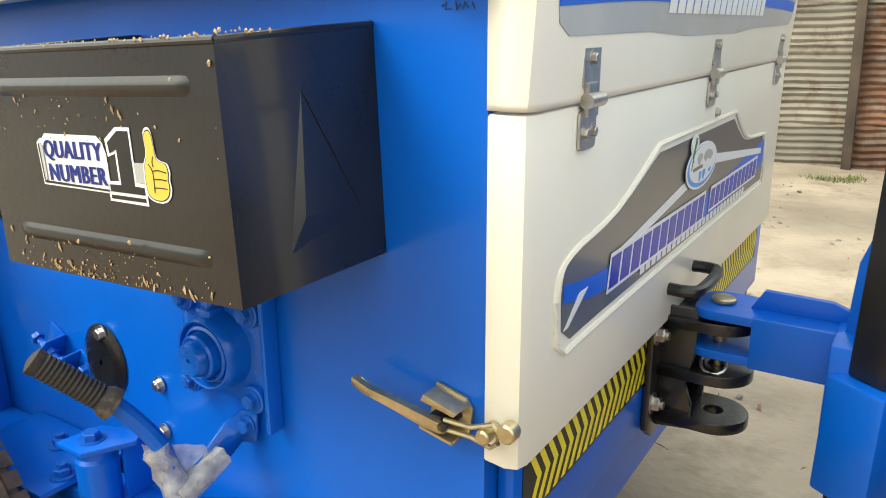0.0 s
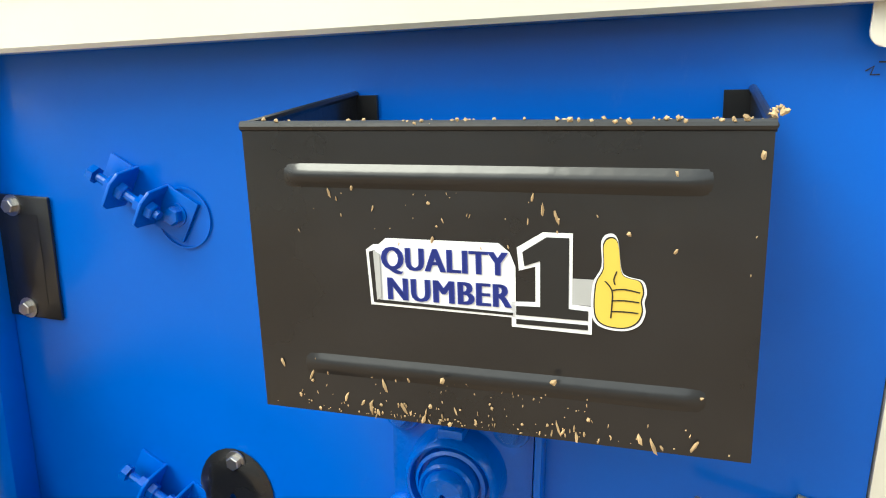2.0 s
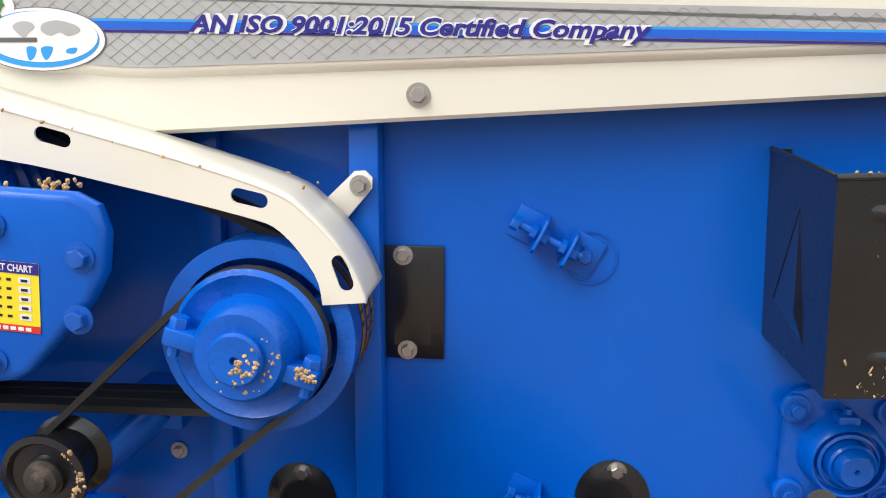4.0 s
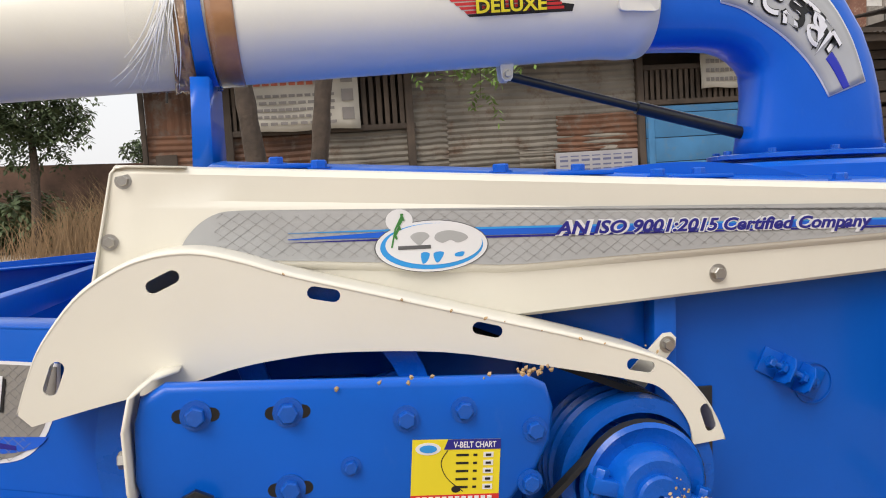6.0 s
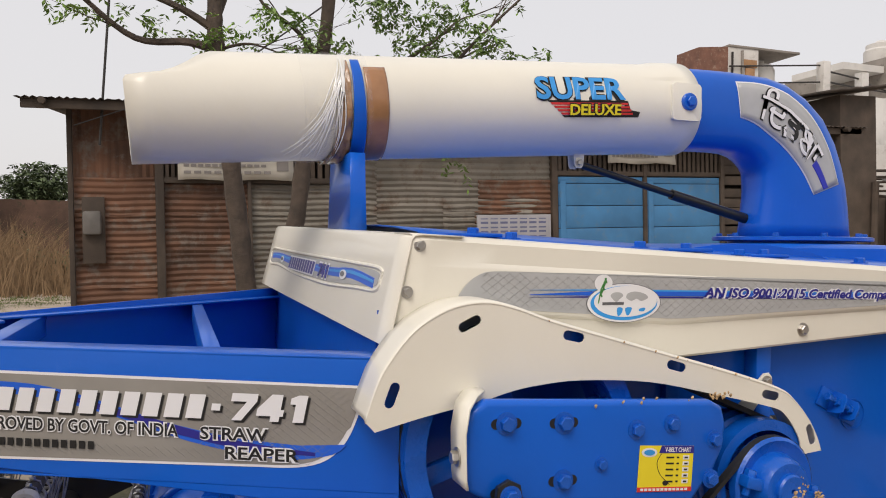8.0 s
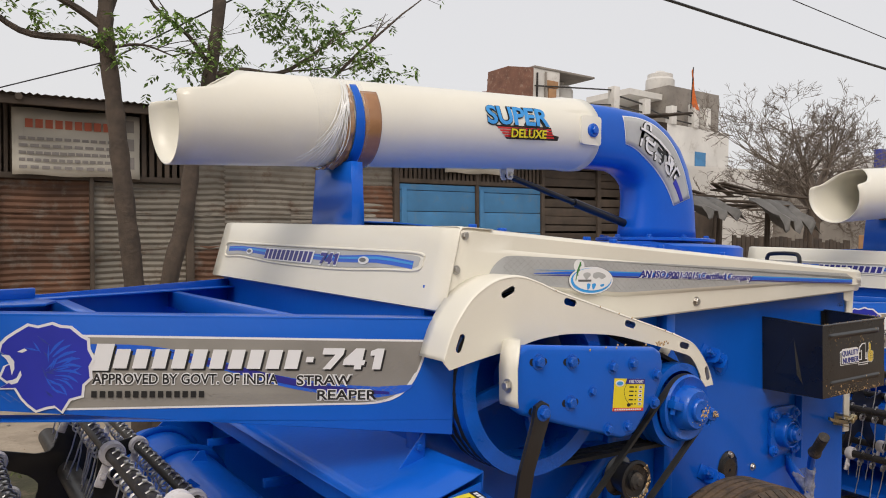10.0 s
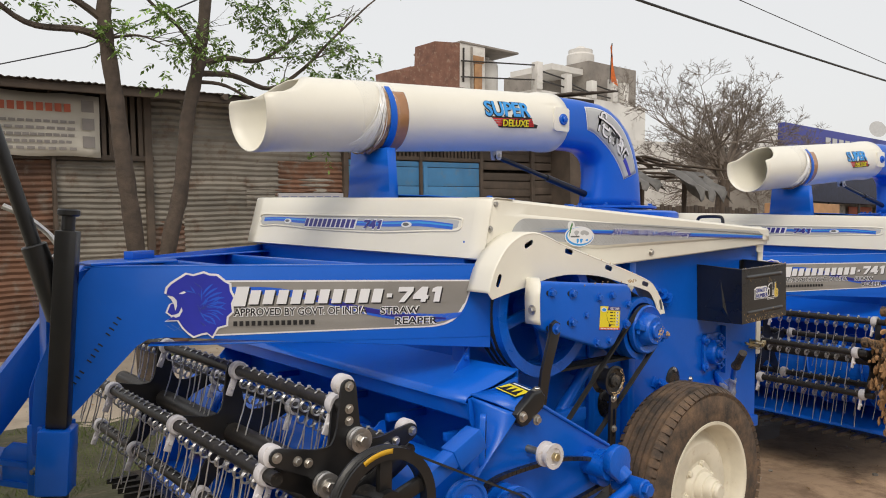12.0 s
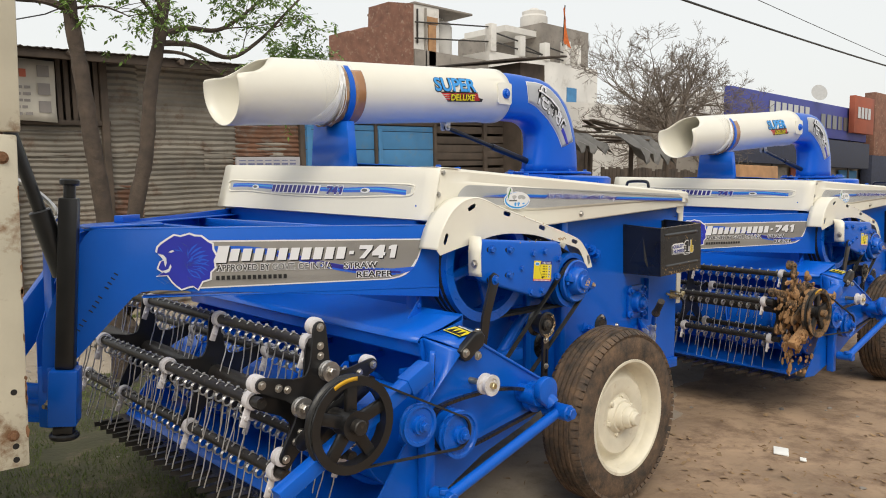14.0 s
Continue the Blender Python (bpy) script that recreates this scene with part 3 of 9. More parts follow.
# open black tool box on the near side
def build_toolbox():
    x0, x1, z0, z1, f = -0.506, -0.130, 0.951, 1.181, -0.212
    bm = bmesh.new()
    add_box(bm, x0, x1, f, f + 0.003, z0, z1)
    box = part("tool_box", bm, BLACK, reaper, "open black tool box splashed with dried chaff")
    for a, b in ((x0, x0 + 0.003), (x1 - 0.003, x1)):
        bm = bmesh.new()
        add_prism(bm, [(f + 0.003, z0), (-0.001, z0), (-0.001, z1 + 0.012), (f + 0.003, z1)], a, b, "x")
        part("side", bm, BLACK, box)
    bm = bmesh.new()
    add_box(bm, x0 + 0.004, x1 - 0.004, f + 0.004, -0.001, z0 + 0.001, z0 + 0.004)
    part("bottom", bm, BLACK, box)
    for x, w in ((x0 + 0.003, 0.022), (x1 - 0.025, 0.022)):
        bm = bmesh.new()
        add_box(bm, x, x + w, -0.005, -0.001, z1 - 0.06, z1 + 0.011)
        part("flange", bm, BLACK, box)
    # folded rim
    bm = bmesh.new()
    add_cyl(bm, (x0 - 0.001, f + 0.002, z1), (x1 + 0.001, f + 0.002, z1), 0.0042, n=10)
    for x in (x0 + 0.0015, x1 - 0.0015):
        add_cyl(bm, (x, f, z1), (x, -0.002, z1 + 0.012), 0.0036, n=8)
    part("rim", bm, BLACK, box)
    # pressed ribs
    for z, a, b, tall in ((1.1445, -0.462, -0.175, 0.0046), (0.993, -0.456, -0.172, 0.0036)):
        bm = bmesh.new()
        rows = []
        for k in range(9):
            t = k / 8
            rows.append([])
            for i in range(41):
                u = i / 40
                e = min(1, u * 14, (1 - u) * 14)
                h = tall * math.sin(math.pi * t) ** 1.3 * math.sqrt(max(0, 1 - (1 - e) ** 2))
                rows[-1].append((a - 0.012 + (b - a + 0.024) * u, f - h + 0.0005, z - 0.010 + 0.020 * t))
        add_grid(bm, rows)
        part("rib", bm, BLACK, box)
    # folded stiffening crease on both sides
    for x, s in ((x1, 1), (x0, -1)):
        bm = bmesh.new()
        a, b, c, e = (x, -0.115, 1.135), (x, -0.146, 0.985), (x, -0.040, 1.012), (x + s * 0.0055, -0.128, 1.018)
        add_faces(bm, [a, b, c, e], [(0, 1, 3), (1, 2, 3), (2, 0, 3)])
        bmesh.ops.recalc_face_normals(bm, faces=bm.faces[:])
        add_sweep(bm, [a, c], 0.0010, 6)
        link("crease", bm, BLACK, box, smooth=False)
    c = Matrix.Translation((-0.317, 0, 1.066))
    roll = c @ Matrix.Rotation(radians(-2.3), 4, "Y") @ c.inverted()
    for o in (box, *box.children):
        o.data.transform(roll)
    return box


toolbox = build_toolbox()


# fixtures on the near panel
def adjuster(p, turn):
    """Two angle lugs joined by a threaded rod, bolted to the panel, painted with it."""
    m = Matrix.Translation(p) @ Matrix.Rotation(radians(90), 4, "X") @ Matrix.Rotation(radians(turn), 4, "Z")
    bm = bmesh.new()
    add_box(bm, -0.058, -0.018, -0.022, 0.022, 0, 0.004, 0.001)
    add_prism(bm, [(-0.026, 0.003), (0.026, 0.003), (0.022, 0.036), (0.010, 0.044), (-0.018, 0.044), (-0.024, 0.036)], -0.022, -0.018, "x", 0.001)
    add_prism(bm, [(-0.026, 0.003), (0.026, 0.003), (0.022, 0.034), (0.010, 0.042), (-0.018, 0.042), (-0.024, 0.034)], 0.020, 0.024, "x", 0.001)
    add_box(bm, 0.020, 0.066, -0.026, 0.026, 0, 0.004, 0.001)
    a = part("chain_adjuster", bm, BLUE, reaper)
    a.matrix_local = m
    bm = bmesh.new()
    add_cyl(bm, (-0.048, 0, 0.026), (0.040, 0, 0.026), 0.0055, n=10)
    for x in (-0.033, -0.017, 0.009, 0.025):
        add_hex(bm, (x, 0, 0.026), (x + 1, 0, 0.026), 0.0105, 0.009)
    add_hex(bm, (-0.050, 0, 0.026), (-1, 0, 0.026), 0.0105, 0.010)
    part("threaded_rod", bm, BLUE_CAST, a)
    bm = bmesh.new()
    add_hex(bm, (0.046, 0, 0.004), (0.046, 0, 1), 0.011, 0.010, 0.014)
    part("nut", bm, BLUE_CAST, a)
    bm = bmesh.new()
    add_lathe(bm, [(0.034, 0), (0.036, 0), (0.036, 0.0015), (0.034, 0.0015)], (0.054, 0, 0.0005), (0.054, 0, 1), 28, True)
    part("disc_edge", bm, BLUE, a)


def build_fixtures():
    adjuster((-0.775, -0.001, 1.066), -27)
    adjuster((-0.775, -0.001, 0.687), -27)
    # black cover plate with two bolts
    bm = bmesh.new()
    add_box(bm, -1.0, -0.917, -0.006, -0.001, 0.895, 1.053, 0.002)
    rows = [[(-0.985 + 0.05 * i / 6, -0.0065 - 0.004 * math.sin(math.pi * i / 6) * math.sin(math.pi * j / 8), 0.915 + 0.115 * j / 8) for i in range(7)] for j in range(9)]
    add_grid(bm, rows)
    cv = part("cover_plate", bm, BLACK, reaper)
    for p in ((-0.972, -0.007, 1.040), (-0.967, -0.007, 0.908)):
        bolt(cv, p, (0, -1, 0), 0.0095)
    # black oval covers
    for x, z in ((-0.682, 0.695), (-1.125, 0.668)):
        bm = bmesh.new()
        rows = []
        for k in range(7):
            rr = 1 - (k / 6.5)
            rows.append([(x + 0.052 * rr * math.cos(a), -0.002 - (0.008 if k > 1 else 0.003 * k), z + 0.062 * rr * math.sin(a)) for a in [2 * math.pi * i / 28 for i in range(29)]])
        add_grid(bm, rows)
        o = part("oval_cover", bm, BLACK, reaper)
        bolt(o, (x + 0.004, -0.006, z + 0.048), (0, -1, 0), 0.0095)
    for p in ((-0.552, -0.003, 0.688), (-0.552, -0.003, 0.611), (-1.305, -0.003, 0.74)):
        bolt(reaper, p, (0, -1, 0), 0.009, stud=0.5)
    # flange bearing
    c = (-0.393, 0.790)
    bm = bmesh.new()
    add_prism(bm, rounded(-0.468, -0.312, 0.722, 0.876, 0.028), -0.014, -0.001, "y", 0.004)
    fb = part("flange_bearing", bm, BLUE_CAST, reaper)
    bm = bmesh.new()
    add_lathe(bm, [(0.0568, 0), (0.0533, 0.006), (0.0516, 0.026), (0.0499, 0.034), (0.0464, 0.038), (0.0439, 0.037), (0.0421, 0.026), (0.0396, 0.026), (0.0383, 0.034), (0.0348, 0.036), (0.0340, 0.029), (0.0310, 0.029), (0.0301, 0.046), (0.0275, 0.049), (0.0241, 0.047), (0.0228, 0.056), (0.0198, 0.060), (0.0034, 0.060), (0.0026, 0.053), (0, 0.053)],
              (c[0], -0.010, c[1]), (c[0], -1, c[1]), 32)
    add_box(bm, c[0] - 0.016, c[0] + 0.012, -0.040, -0.012, c[1] + 0.042, c[1] + 0.060, 0.004)
    add_hex(bm, (c[0] - 0.002, -0.028, c[1] + 0.059), (c[0] - 0.002, -0.028, 9), 0.006, 0.008)
    part("housing", bm, BLUE_CAST, fb)
    for dx in (-0.062, 0.058):
        for dz in (-0.06, 0.06):
            bm = bmesh.new()
            add_prism(bm, circle(c[0] + dx, c[1] + dz, 0.02), -0.022, -0.010, "y", 0.003)
            part("lug", bm, BLUE_CAST, fb)
            bolt(fb, (c[0] + dx, -0.0225, c[1] + dz), (0, -1, 0), 0.011, BLUE_CAST, stud=0.5)
    bm = bmesh.new()
    add_box(bm, -0.309, -0.301, -0.026, -0.001, 0.690, 0.905, 0.002)
    add_box(bm, -0.330, -0.309, -0.006, -0.001, 0.690, 0.73, 0.001)
    part("bracket", bm, BLUE, fb)
    # lever with rubber grip and film-wrapped foot
    bm = bmesh.new()
    p, q = Vector((-0.492, -0.215, 0.826)), Vector((-0.437, -0.15, 0.752))
    L = (q - p).length
    prof = [(0.006, 0), (0.017, 0.004)]
    for i in range(14):
        h = 0.012 + (L - 0.03) * i / 14
        prof += [(0.0168, h), (0.0148, h + 0.003)]
    prof += [(0.02, L - 0.012), (0.021, L), (0.012, L)]
    add_lathe(bm, prof, p, q, 18)
    lev = part("lever_grip", bm, RUBBER, reaper, "ribbed black rubber lever grip")
    bm = bmesh.new()
    add_sweep(bm, spline([(-0.45, -0.155, 0.76), (-0.425, -0.135, 0.73), (-0.40, -0.115, 0.68), (-0.385, -0.10, 0.58)], 5), 0.012, 10)
    part("lever_rod", bm, BLUE, lev)
    bm = bmesh.new()
    add_sweep(bm, spline([(-0.405, -0.12, 0.69), (-0.395, -0.11, 0.65), (-0.388, -0.105, 0.61), (-0.384, -0.10, 0.55)], 4), [0.0145 + 0.004 * i / 12 + 0.002 * math.sin(i * 1.3) for i in range(13)], 14)
    for v in bm.verts:
        v.co += Vector((1, 0.6, 0.4)) * 0.008 * noise.noise(v.co * 45)
    add_sweep(bm, [(-0.390, -0.108, 0.618), (-0.380, -0.075, 0.636), (-0.370, -0.045, 0.655)], [0.020, 0.019, 0.016], 14)
    for v in bm.verts:
        v.co += Vector((0.5, 0.6, 1.0)) * 0.006 * noise.noise(v.co * 90)
    tri = [Vector((-0.412, -0.125, 0.700)), Vector((-0.376, -0.050, 0.672)), Vector((-0.386, -0.102, 0.545))]
    add_grid(bm, [[tri[2].lerp(tri[0].lerp(tri[1], k / 8), 0.15 + 0.85 * j / 8) + Vector((0, -0.012, 0)) + Vector((0.4, 1, 0.3)) * 0.007 * noise.noise(Vector((k * 0.9, j * 0.7, 3))) for k in range(9)] for j in range(9)])
    part("film_wrap", bm, FILM, lev, "clear plastic film wrapped round the lever")
    bm = bmesh.new()
    add_grid(bm, [[(-0.400, -0.105, 0.575), (-0.385, -0.10, 0.64)], [(-0.382, -0.04, 0.630), (-0.378, -0.035, 0.690)], [(-0.372, -0.012, 0.655), (-0.370, -0.010, 0.702)], [(-0.344, -0.010, 0.662), (-0.342, -0.008, 0.706)]])
    thick(part("lever_bracket", bm, BLUE, reaper), 0.006)
    bolt(reaper, (-0.358, -0.014, 0.684), (0, -1, 0), 0.011, BLUE_CAST)


build_fixtures()


# belt drive: guard, bracket plate, pulleys and belts
def add_pulley(bm, x, z, y0, y1, r, grooves, bore=0.0, lip=0.0):
    """A V-belt pulley on an axis along y, front at y1 (smaller y), with a plain lip before the last groove."""
    w = abs(y1 - y0)
    prof = [(r, 0.0)]
    k = w / grooves
    for g in range(grooves):
        prof += [(r, g * k + 0.15 * k), (r - 0.012, g * k + 0.4 * k), (r - 0.012, g * k + 0.6 * k), (r, g * k + 0.85 * k)]
    w += lip
    prof += [(r, w)]
    if bore:
        prof += [(bore, w), (bore, 0.0)]
        add_lathe(bm, prof, (x, y0, z), (x, y1 - 1 if y1 < y0 else y1 + 1, z), 48, True)
    else:
        add_lathe(bm, prof, (x, y0, z), (x, y1 - 1 if y1 < y0 else y1 + 1, z), 40)


def add_spokes(pulley, x, z, y0, y1, bore, count, hub, mat=None):
    """A hub and its spokes inside a pulley's rim, each a part of it."""
    bm = bmesh.new()
    add_cyl(bm, (x, y0, z), (x, y1 - 0.01, z), hub, n=24)
    part("hub", bm, mat or BLUE_CAST, pulley)
    for i in range(count):
        a = 2 * math.pi * i / count + 0.3
        m = Matrix.Translation((x, 0.5 * (y0 + y1), z)) @ Matrix.Rotation(-a, 4, "Y")
        bm = bmesh.new()
        add_box(bm, hub * 0.7, bore + 0.004, -0.01, 0.01, -0.018, 0.018, 0.004, m)
        part("spoke", bm, mat or BLUE_CAST, pulley)


def belt_print(belt, c, r, y0, y1, marks):
    """Printed brown stretches on a belt's back where it runs round a pulley: (from, to) in degrees."""
    for a, b in marks:
        bm = bmesh.new()
        rows = [[], []]
        for i in range(9):
            th = radians(a + (b - a) * i / 8)
            for row, y in zip(rows, (y0, y1)):
                row.append((c[0] + r * math.cos(th), y, c[1] + r * math.sin(th)))
        add_grid(bm, rows)
        part("print", bm, BELT_PRINT, belt)


def belt_loop(name, c0, r0, c1, r1, y0, y1, parent, t=0.008, mat=None):
    """An open belt round two pulleys in the plane of x and z."""
    a, b = Vector(c0), Vector(c1)
    d = b - a
    ang, L = math.atan2(d.y, d.x), d.length
    off = math.acos((r0 - r1) / L)
    pts = []
    n = 14
    for i in range(n + 1):
        th = ang + off + (2 * math.pi - 2 * off) * i / n
        pts.append((a.x + r0 * math.cos(th), a.y + r0 * math.sin(th), math.cos(th), math.sin(th)))
    for i in range(n + 1):
        th = ang - off + 2 * off * i / n
        pts.append((b.x + r1 * math.cos(th), b.y + r1 * math.sin(th), math.cos(th), math.sin(th)))
    bm = bmesh.new()
    ring = []
    for x, z, nx, nz in pts:
        ring.append([bm.verts.new(v) for v in ((x, y0, z), (x, y1, z), (x + nx * t, y1, z + nz * t), (x + nx * t, y0, z + nz * t))])
    for i in range(len(ring)):
        p, q = ring[i], ring[(i + 1) % len(ring)]
        for k in range(4):
            bm.faces.new((p[k], p[(k + 1) % 4], q[(k + 1) % 4], q[k]))
    return part(name, bm, mat or BELT, parent)


def build_drive():
    # guard
    top = [(-1.927, 1.140), (-1.912, 1.185), (-1.895, 1.222), (-1.856, 1.273), (-1.815, 1.303), (-1.77, 1.321), (-1.716, 1.325), (-1.66, 1.312), (-1.596, 1.290), (-1.46, 1.252), (-1.326, 1.215), (-1.20, 1.180),
           (-1.095, 1.146), (-1.058, 1.122), (-1.022, 1.083), (-1.002, 1.05), (-0.990, 1.020)]
    low = [(-1.040, 1.016), (-1.048, 1.052), (-1.085, 1.100), (-1.13, 1.118), (-1.266, 1.150), (-1.40, 1.178), (-1.542, 1.188), (-1.62, 1.184), (-1.674, 1.176), (-1.73, 1.162), (-1.83, 1.143), (-1.912, 1.124)]
    upper = spline(top, 4)
    out = upper + spline(low, 4)
    holes = [capsule(x, z, 0.026, 0.0085, a) for x, z, a in ((-1.884, 1.181, 70), (-1.752, 1.292, 25), (-1.556, 1.265, -12), (-1.340, 1.204, -15), (-1.119, 1.138, -13), (-1.016, 1.054, -72))]
    g = cutout("belt_guard", [out, *holes], 0.003, CREAM, reaper, xz(-0.189), "cream pressed-steel belt guard with chaff on its rim")
    bm = bmesh.new()
    rows = []
    for y, d in ((-0.1905, -0.0012), (-0.1890, 0.0012), (-0.1865, 0.0030), (-0.182, 0.0038), (-0.16, 0.0042), (-0.12, 0.0045), (-0.090, 0.0045)):
        rows.append([(x, y, z + d) for x, z in upper])
    add_grid(bm, rows)
    thick(part("rim", bm, CREAM, g), 0.003)
    bm = bmesh.new()
    add_prism(bm, [(-1.095, 1.090), (-1.036, 1.146), (-1.026, 1.156), (-1.012, 1.157), (-1.003, 1.148), (-1.004, 1.134), (-1.062, 1.066)], -0.070, -0.066, "y", 0.001)
    part("clip", bm, CREAM, g)
    bolt(g, (-1.019, -0.071, 1.138), (0, -1, 0), 0.0095)
    # cream strap at the front of the bracket plate
    bm = bmesh.new()
    rows = []
    for x, y, z in ((-1.735, -0.205, 1.185), (-1.76, -0.235, 1.183), (-1.782, -0.258, 1.168), (-1.79, -0.262, 1.13), (-1.788, -0.262, 1.06), (-1.785, -0.262, 1.045)):
        rows.append([(x, y - 0.012, z), (x, y + 0.05, z)])
    add_grid(bm, rows)
    thick(part("strap", bm, CREAM, g), 0.004)
    bolt(g, (-1.793, -0.245, 1.09), (-1, 0, 0), 0.011)
    # bracket plate
    pts = spline([(-1.782, 1.06), (-1.780, 1.13)], 1) + [(-1.772, 1.16), (-1.745, 1.176), (-1.31, 1.158), (-1.285, 1.145), (-1.276, 1.115), (-1.282, 1.07), (-1.30, 1.035), (-1.375, 0.95), (-1.395, 0.940), (-1.43, 0.936), (-1.75, 1.02), (-1.775, 1.035)]
    bm = bmesh.new()
    add_prism(bm, pts, -0.250, -0.222, "y", 0.010, segs=3)
    br = part("bearing_bracket", bm, BLUE, reaper)
    for x, z, r in ((-1.712, 1.138, 0.013), (-1.609, 1.134, 0.013), (-1.469, 1.115, 0.012), (-1.396, 1.121, 0.012), (-1.304, 1.088, 0.012), (-1.712, 1.028, 0.013), (-1.610, 1.039, 0.013), (-1.538, 1.060, 0.009), (-1.312, 1.018, 0.012), (-1.48, 0.965, 0.011), (-1.41, 0.965, 0.011)):
        bolt(br, (x, -0.251, z), (0, -1, 0), r, BLUE_CAST, stud=0.4)
        if r == 0.013:
            plate2("adjusting_slot", capsule(x, z, 0.036, 0.0085), INK, br, xz(-0.2502), 0.0003)
    # boxes behind the bracket
    bm = bmesh.new()
    add_box(bm, -1.72, -1.34, -0.222, -0.17, 1.06, 1.14, 0.005)
    add_box(bm, -1.60, -1.50, -0.20, -0.001, 1.00, 1.12, 0.005)
    part("bearing_support", bm, BLUE, br)
    # flywheel pulley
    bm = bmesh.new()
    add_pulley(bm, -1.63, 1.07, -0.05, -0.1325, 0.222, 3, bore=0.185, lip=0.024)
    fw = part("flywheel_pulley", bm, BLUE_CAST, reaper)
    add_spokes(fw, -1.63, 1.07, -0.045, -0.155, 0.185, 4, 0.05)
    # counter-shaft pulley with clamped hub
    bm = bmesh.new()
    add_pulley(bm, -1.121, 0.972, -0.05, -0.1325, 0.117, 3, bore=0.096, lip=0.0325)
    cp = part("countershaft_pulley", bm, BLUE_CAST, reaper)
    add_spokes(cp, -1.121, 0.972, -0.05, -0.165, 0.096, 3, 0.05)
    bm = bmesh.new()
    add_lathe(bm, [(0.091, 0), (0.091, 0.018), (0.085, 0.024), (0.076, 0.018), (0.062, 0.016), (0.056, 0.046), (0.049, 0.056), (0.031, 0.056), (0.031, 0.064), (0.028, 0.068), (0.005, 0.068), (0.004, 0.060), (0, 0.060)], (-1.122, -0.170, 0.970), (-1.122, -1, 0.970), 36)
    fd = part("front_disc", bm, BLUE_CAST, cp)
    m = Matrix.Translation((-1.122, -0.206, 0.970)) @ Matrix.Rotation(radians(16), 4, "Y")
    for s in (-1, 1):
        bm = bmesh.new()
        add_box(bm, s * 0.045, s * 0.090, -0.013, 0.013, -0.016, 0.006, 0.003, m)
        add_hex(bm, m @ Vector((s * 0.078, 0, 0.006)), m @ Vector((s * 0.078, 0, 1)), 0.011, 0.012)
        add_cyl(bm, m @ Vector((s * 0.078, 0, -0.03)), m @ Vector((s * 0.078, 0, -0.016)), 0.007, n=8)
        part("clamp_lug", bm, BLUE_CAST, cp)
    for k in range(3):
        y = -0.0533 - 0.0275 * k
        vb = belt_loop("v_belt", (-1.121, 0.972), 0.107, (-1.63, 1.07), 0.212, y, y - 0.021, reaper, t=0.010)
        s = 7 * k
        belt_print(vb, (-1.121, 0.972), 0.1176, y - 0.0025, y - 0.0185, ((-78 + s, -52 + s), (-50 + s, -44 + s), (-42 + s, -12 + s), (-9 + s, -4 + s), (-2 + s, 3 + s), (6 + s, 34 + s), (37 + s, 52 + s)))
    belt_loop("v_belt", (-1.122, 0.970), 0.084, (-1.60, 0.55), 0.07, -0.172, -0.188, reaper)
    # tensioner: flanged pulley with a cap, on a slotted arm
    tx, tz = -1.362, 0.815
    bm = bmesh.new()
    add_lathe(bm, [(0.050, 0), (0.052, 0.004), (0.038, 0.012), (0.038, 0.050), (0.052, 0.058), (0.052, 0.064), (0.044, 0.066), (0.040, 0.060), (0.026, 0.058), (0.024, 0.064), (0, 0.064)], (tx, -0.165, tz), (tx, -1, tz), 32)
    tn = part("belt_tensioner", bm, BLACK, reaper, "black belt tensioner pulley caked with chaff")
    bm = bmesh.new()
    add_lathe(bm, [(0.022, 0), (0.020, 0.007), (0.012, 0.009), (0.010, 0.014), (0, 0.015)], (tx, -0.229, tz), (tx, -1, tz), 18)
    part("cap", bm, RUBBER, tn)
    cutout("arm", [capsule(tx + 0.004, 0.690, 0.20, 0.016, 88), capsule(tx + 0.006, 0.665, 0.09, 0.0055, 88)], 0.010, BLACK, tn, xz(-0.215))
    bolt(tn, (tx + 0.001, -0.221, 0.752), (0, -1, 0), 0.010)
    bolt(tn, (tx + 0.006, -0.221, 0.645), (0, -1, 0), 0.009)
    # long black arm from the bracket
    bm = bmesh.new()
    add_prism(bm, [(-1.735, 1.045), (-1.715, 1.055), (-1.695, 1.045), (-1.69, 1.02), (-1.735, 0.90), (-1.78, 0.66), (-1.815, 0.66), (-1.775, 0.90), (-1.738, 1.01)], -0.272, -0.262, "y", 0.002)
    part("tension_arm", bm, BLACK, reaper)
    bolt(reaper, (-1.713, -0.273, 1.028), (0, -1, 0), 0.013, BLUE_CAST)
    # diagonal blue brace and small bracket on the panel behind
    bm = bmesh.new()
    add_cyl(bm, (-1.50, -0.06, 0.64), (-1.30, -0.05, 0.83), 0.022, n=14)
    add_box(bm, -1.34, -1.27, -0.06, -0.001, 0.80, 0.86, 0.003)
    part("brace", bm, BLUE, reaper)
    bm = bmesh.new()
    add_box(bm, -1.62, -1.36, -0.10, -0.06, 0.655, 0.70, 0.003)
    part("lower_brace", bm, BLUE, reaper)


build_drive()

# drawbar: two deep beams that meet ahead of the machine
BA, BB = Vector((-1.850, -0.117, 0)), Vector((-2.902, 0.408, 0))
BD = (BB - BA).normalized()
BT = math.degrees(math.atan2(-BD.y, -BD.x))  # turn of the near beam's face
LB = (BB - BA).length


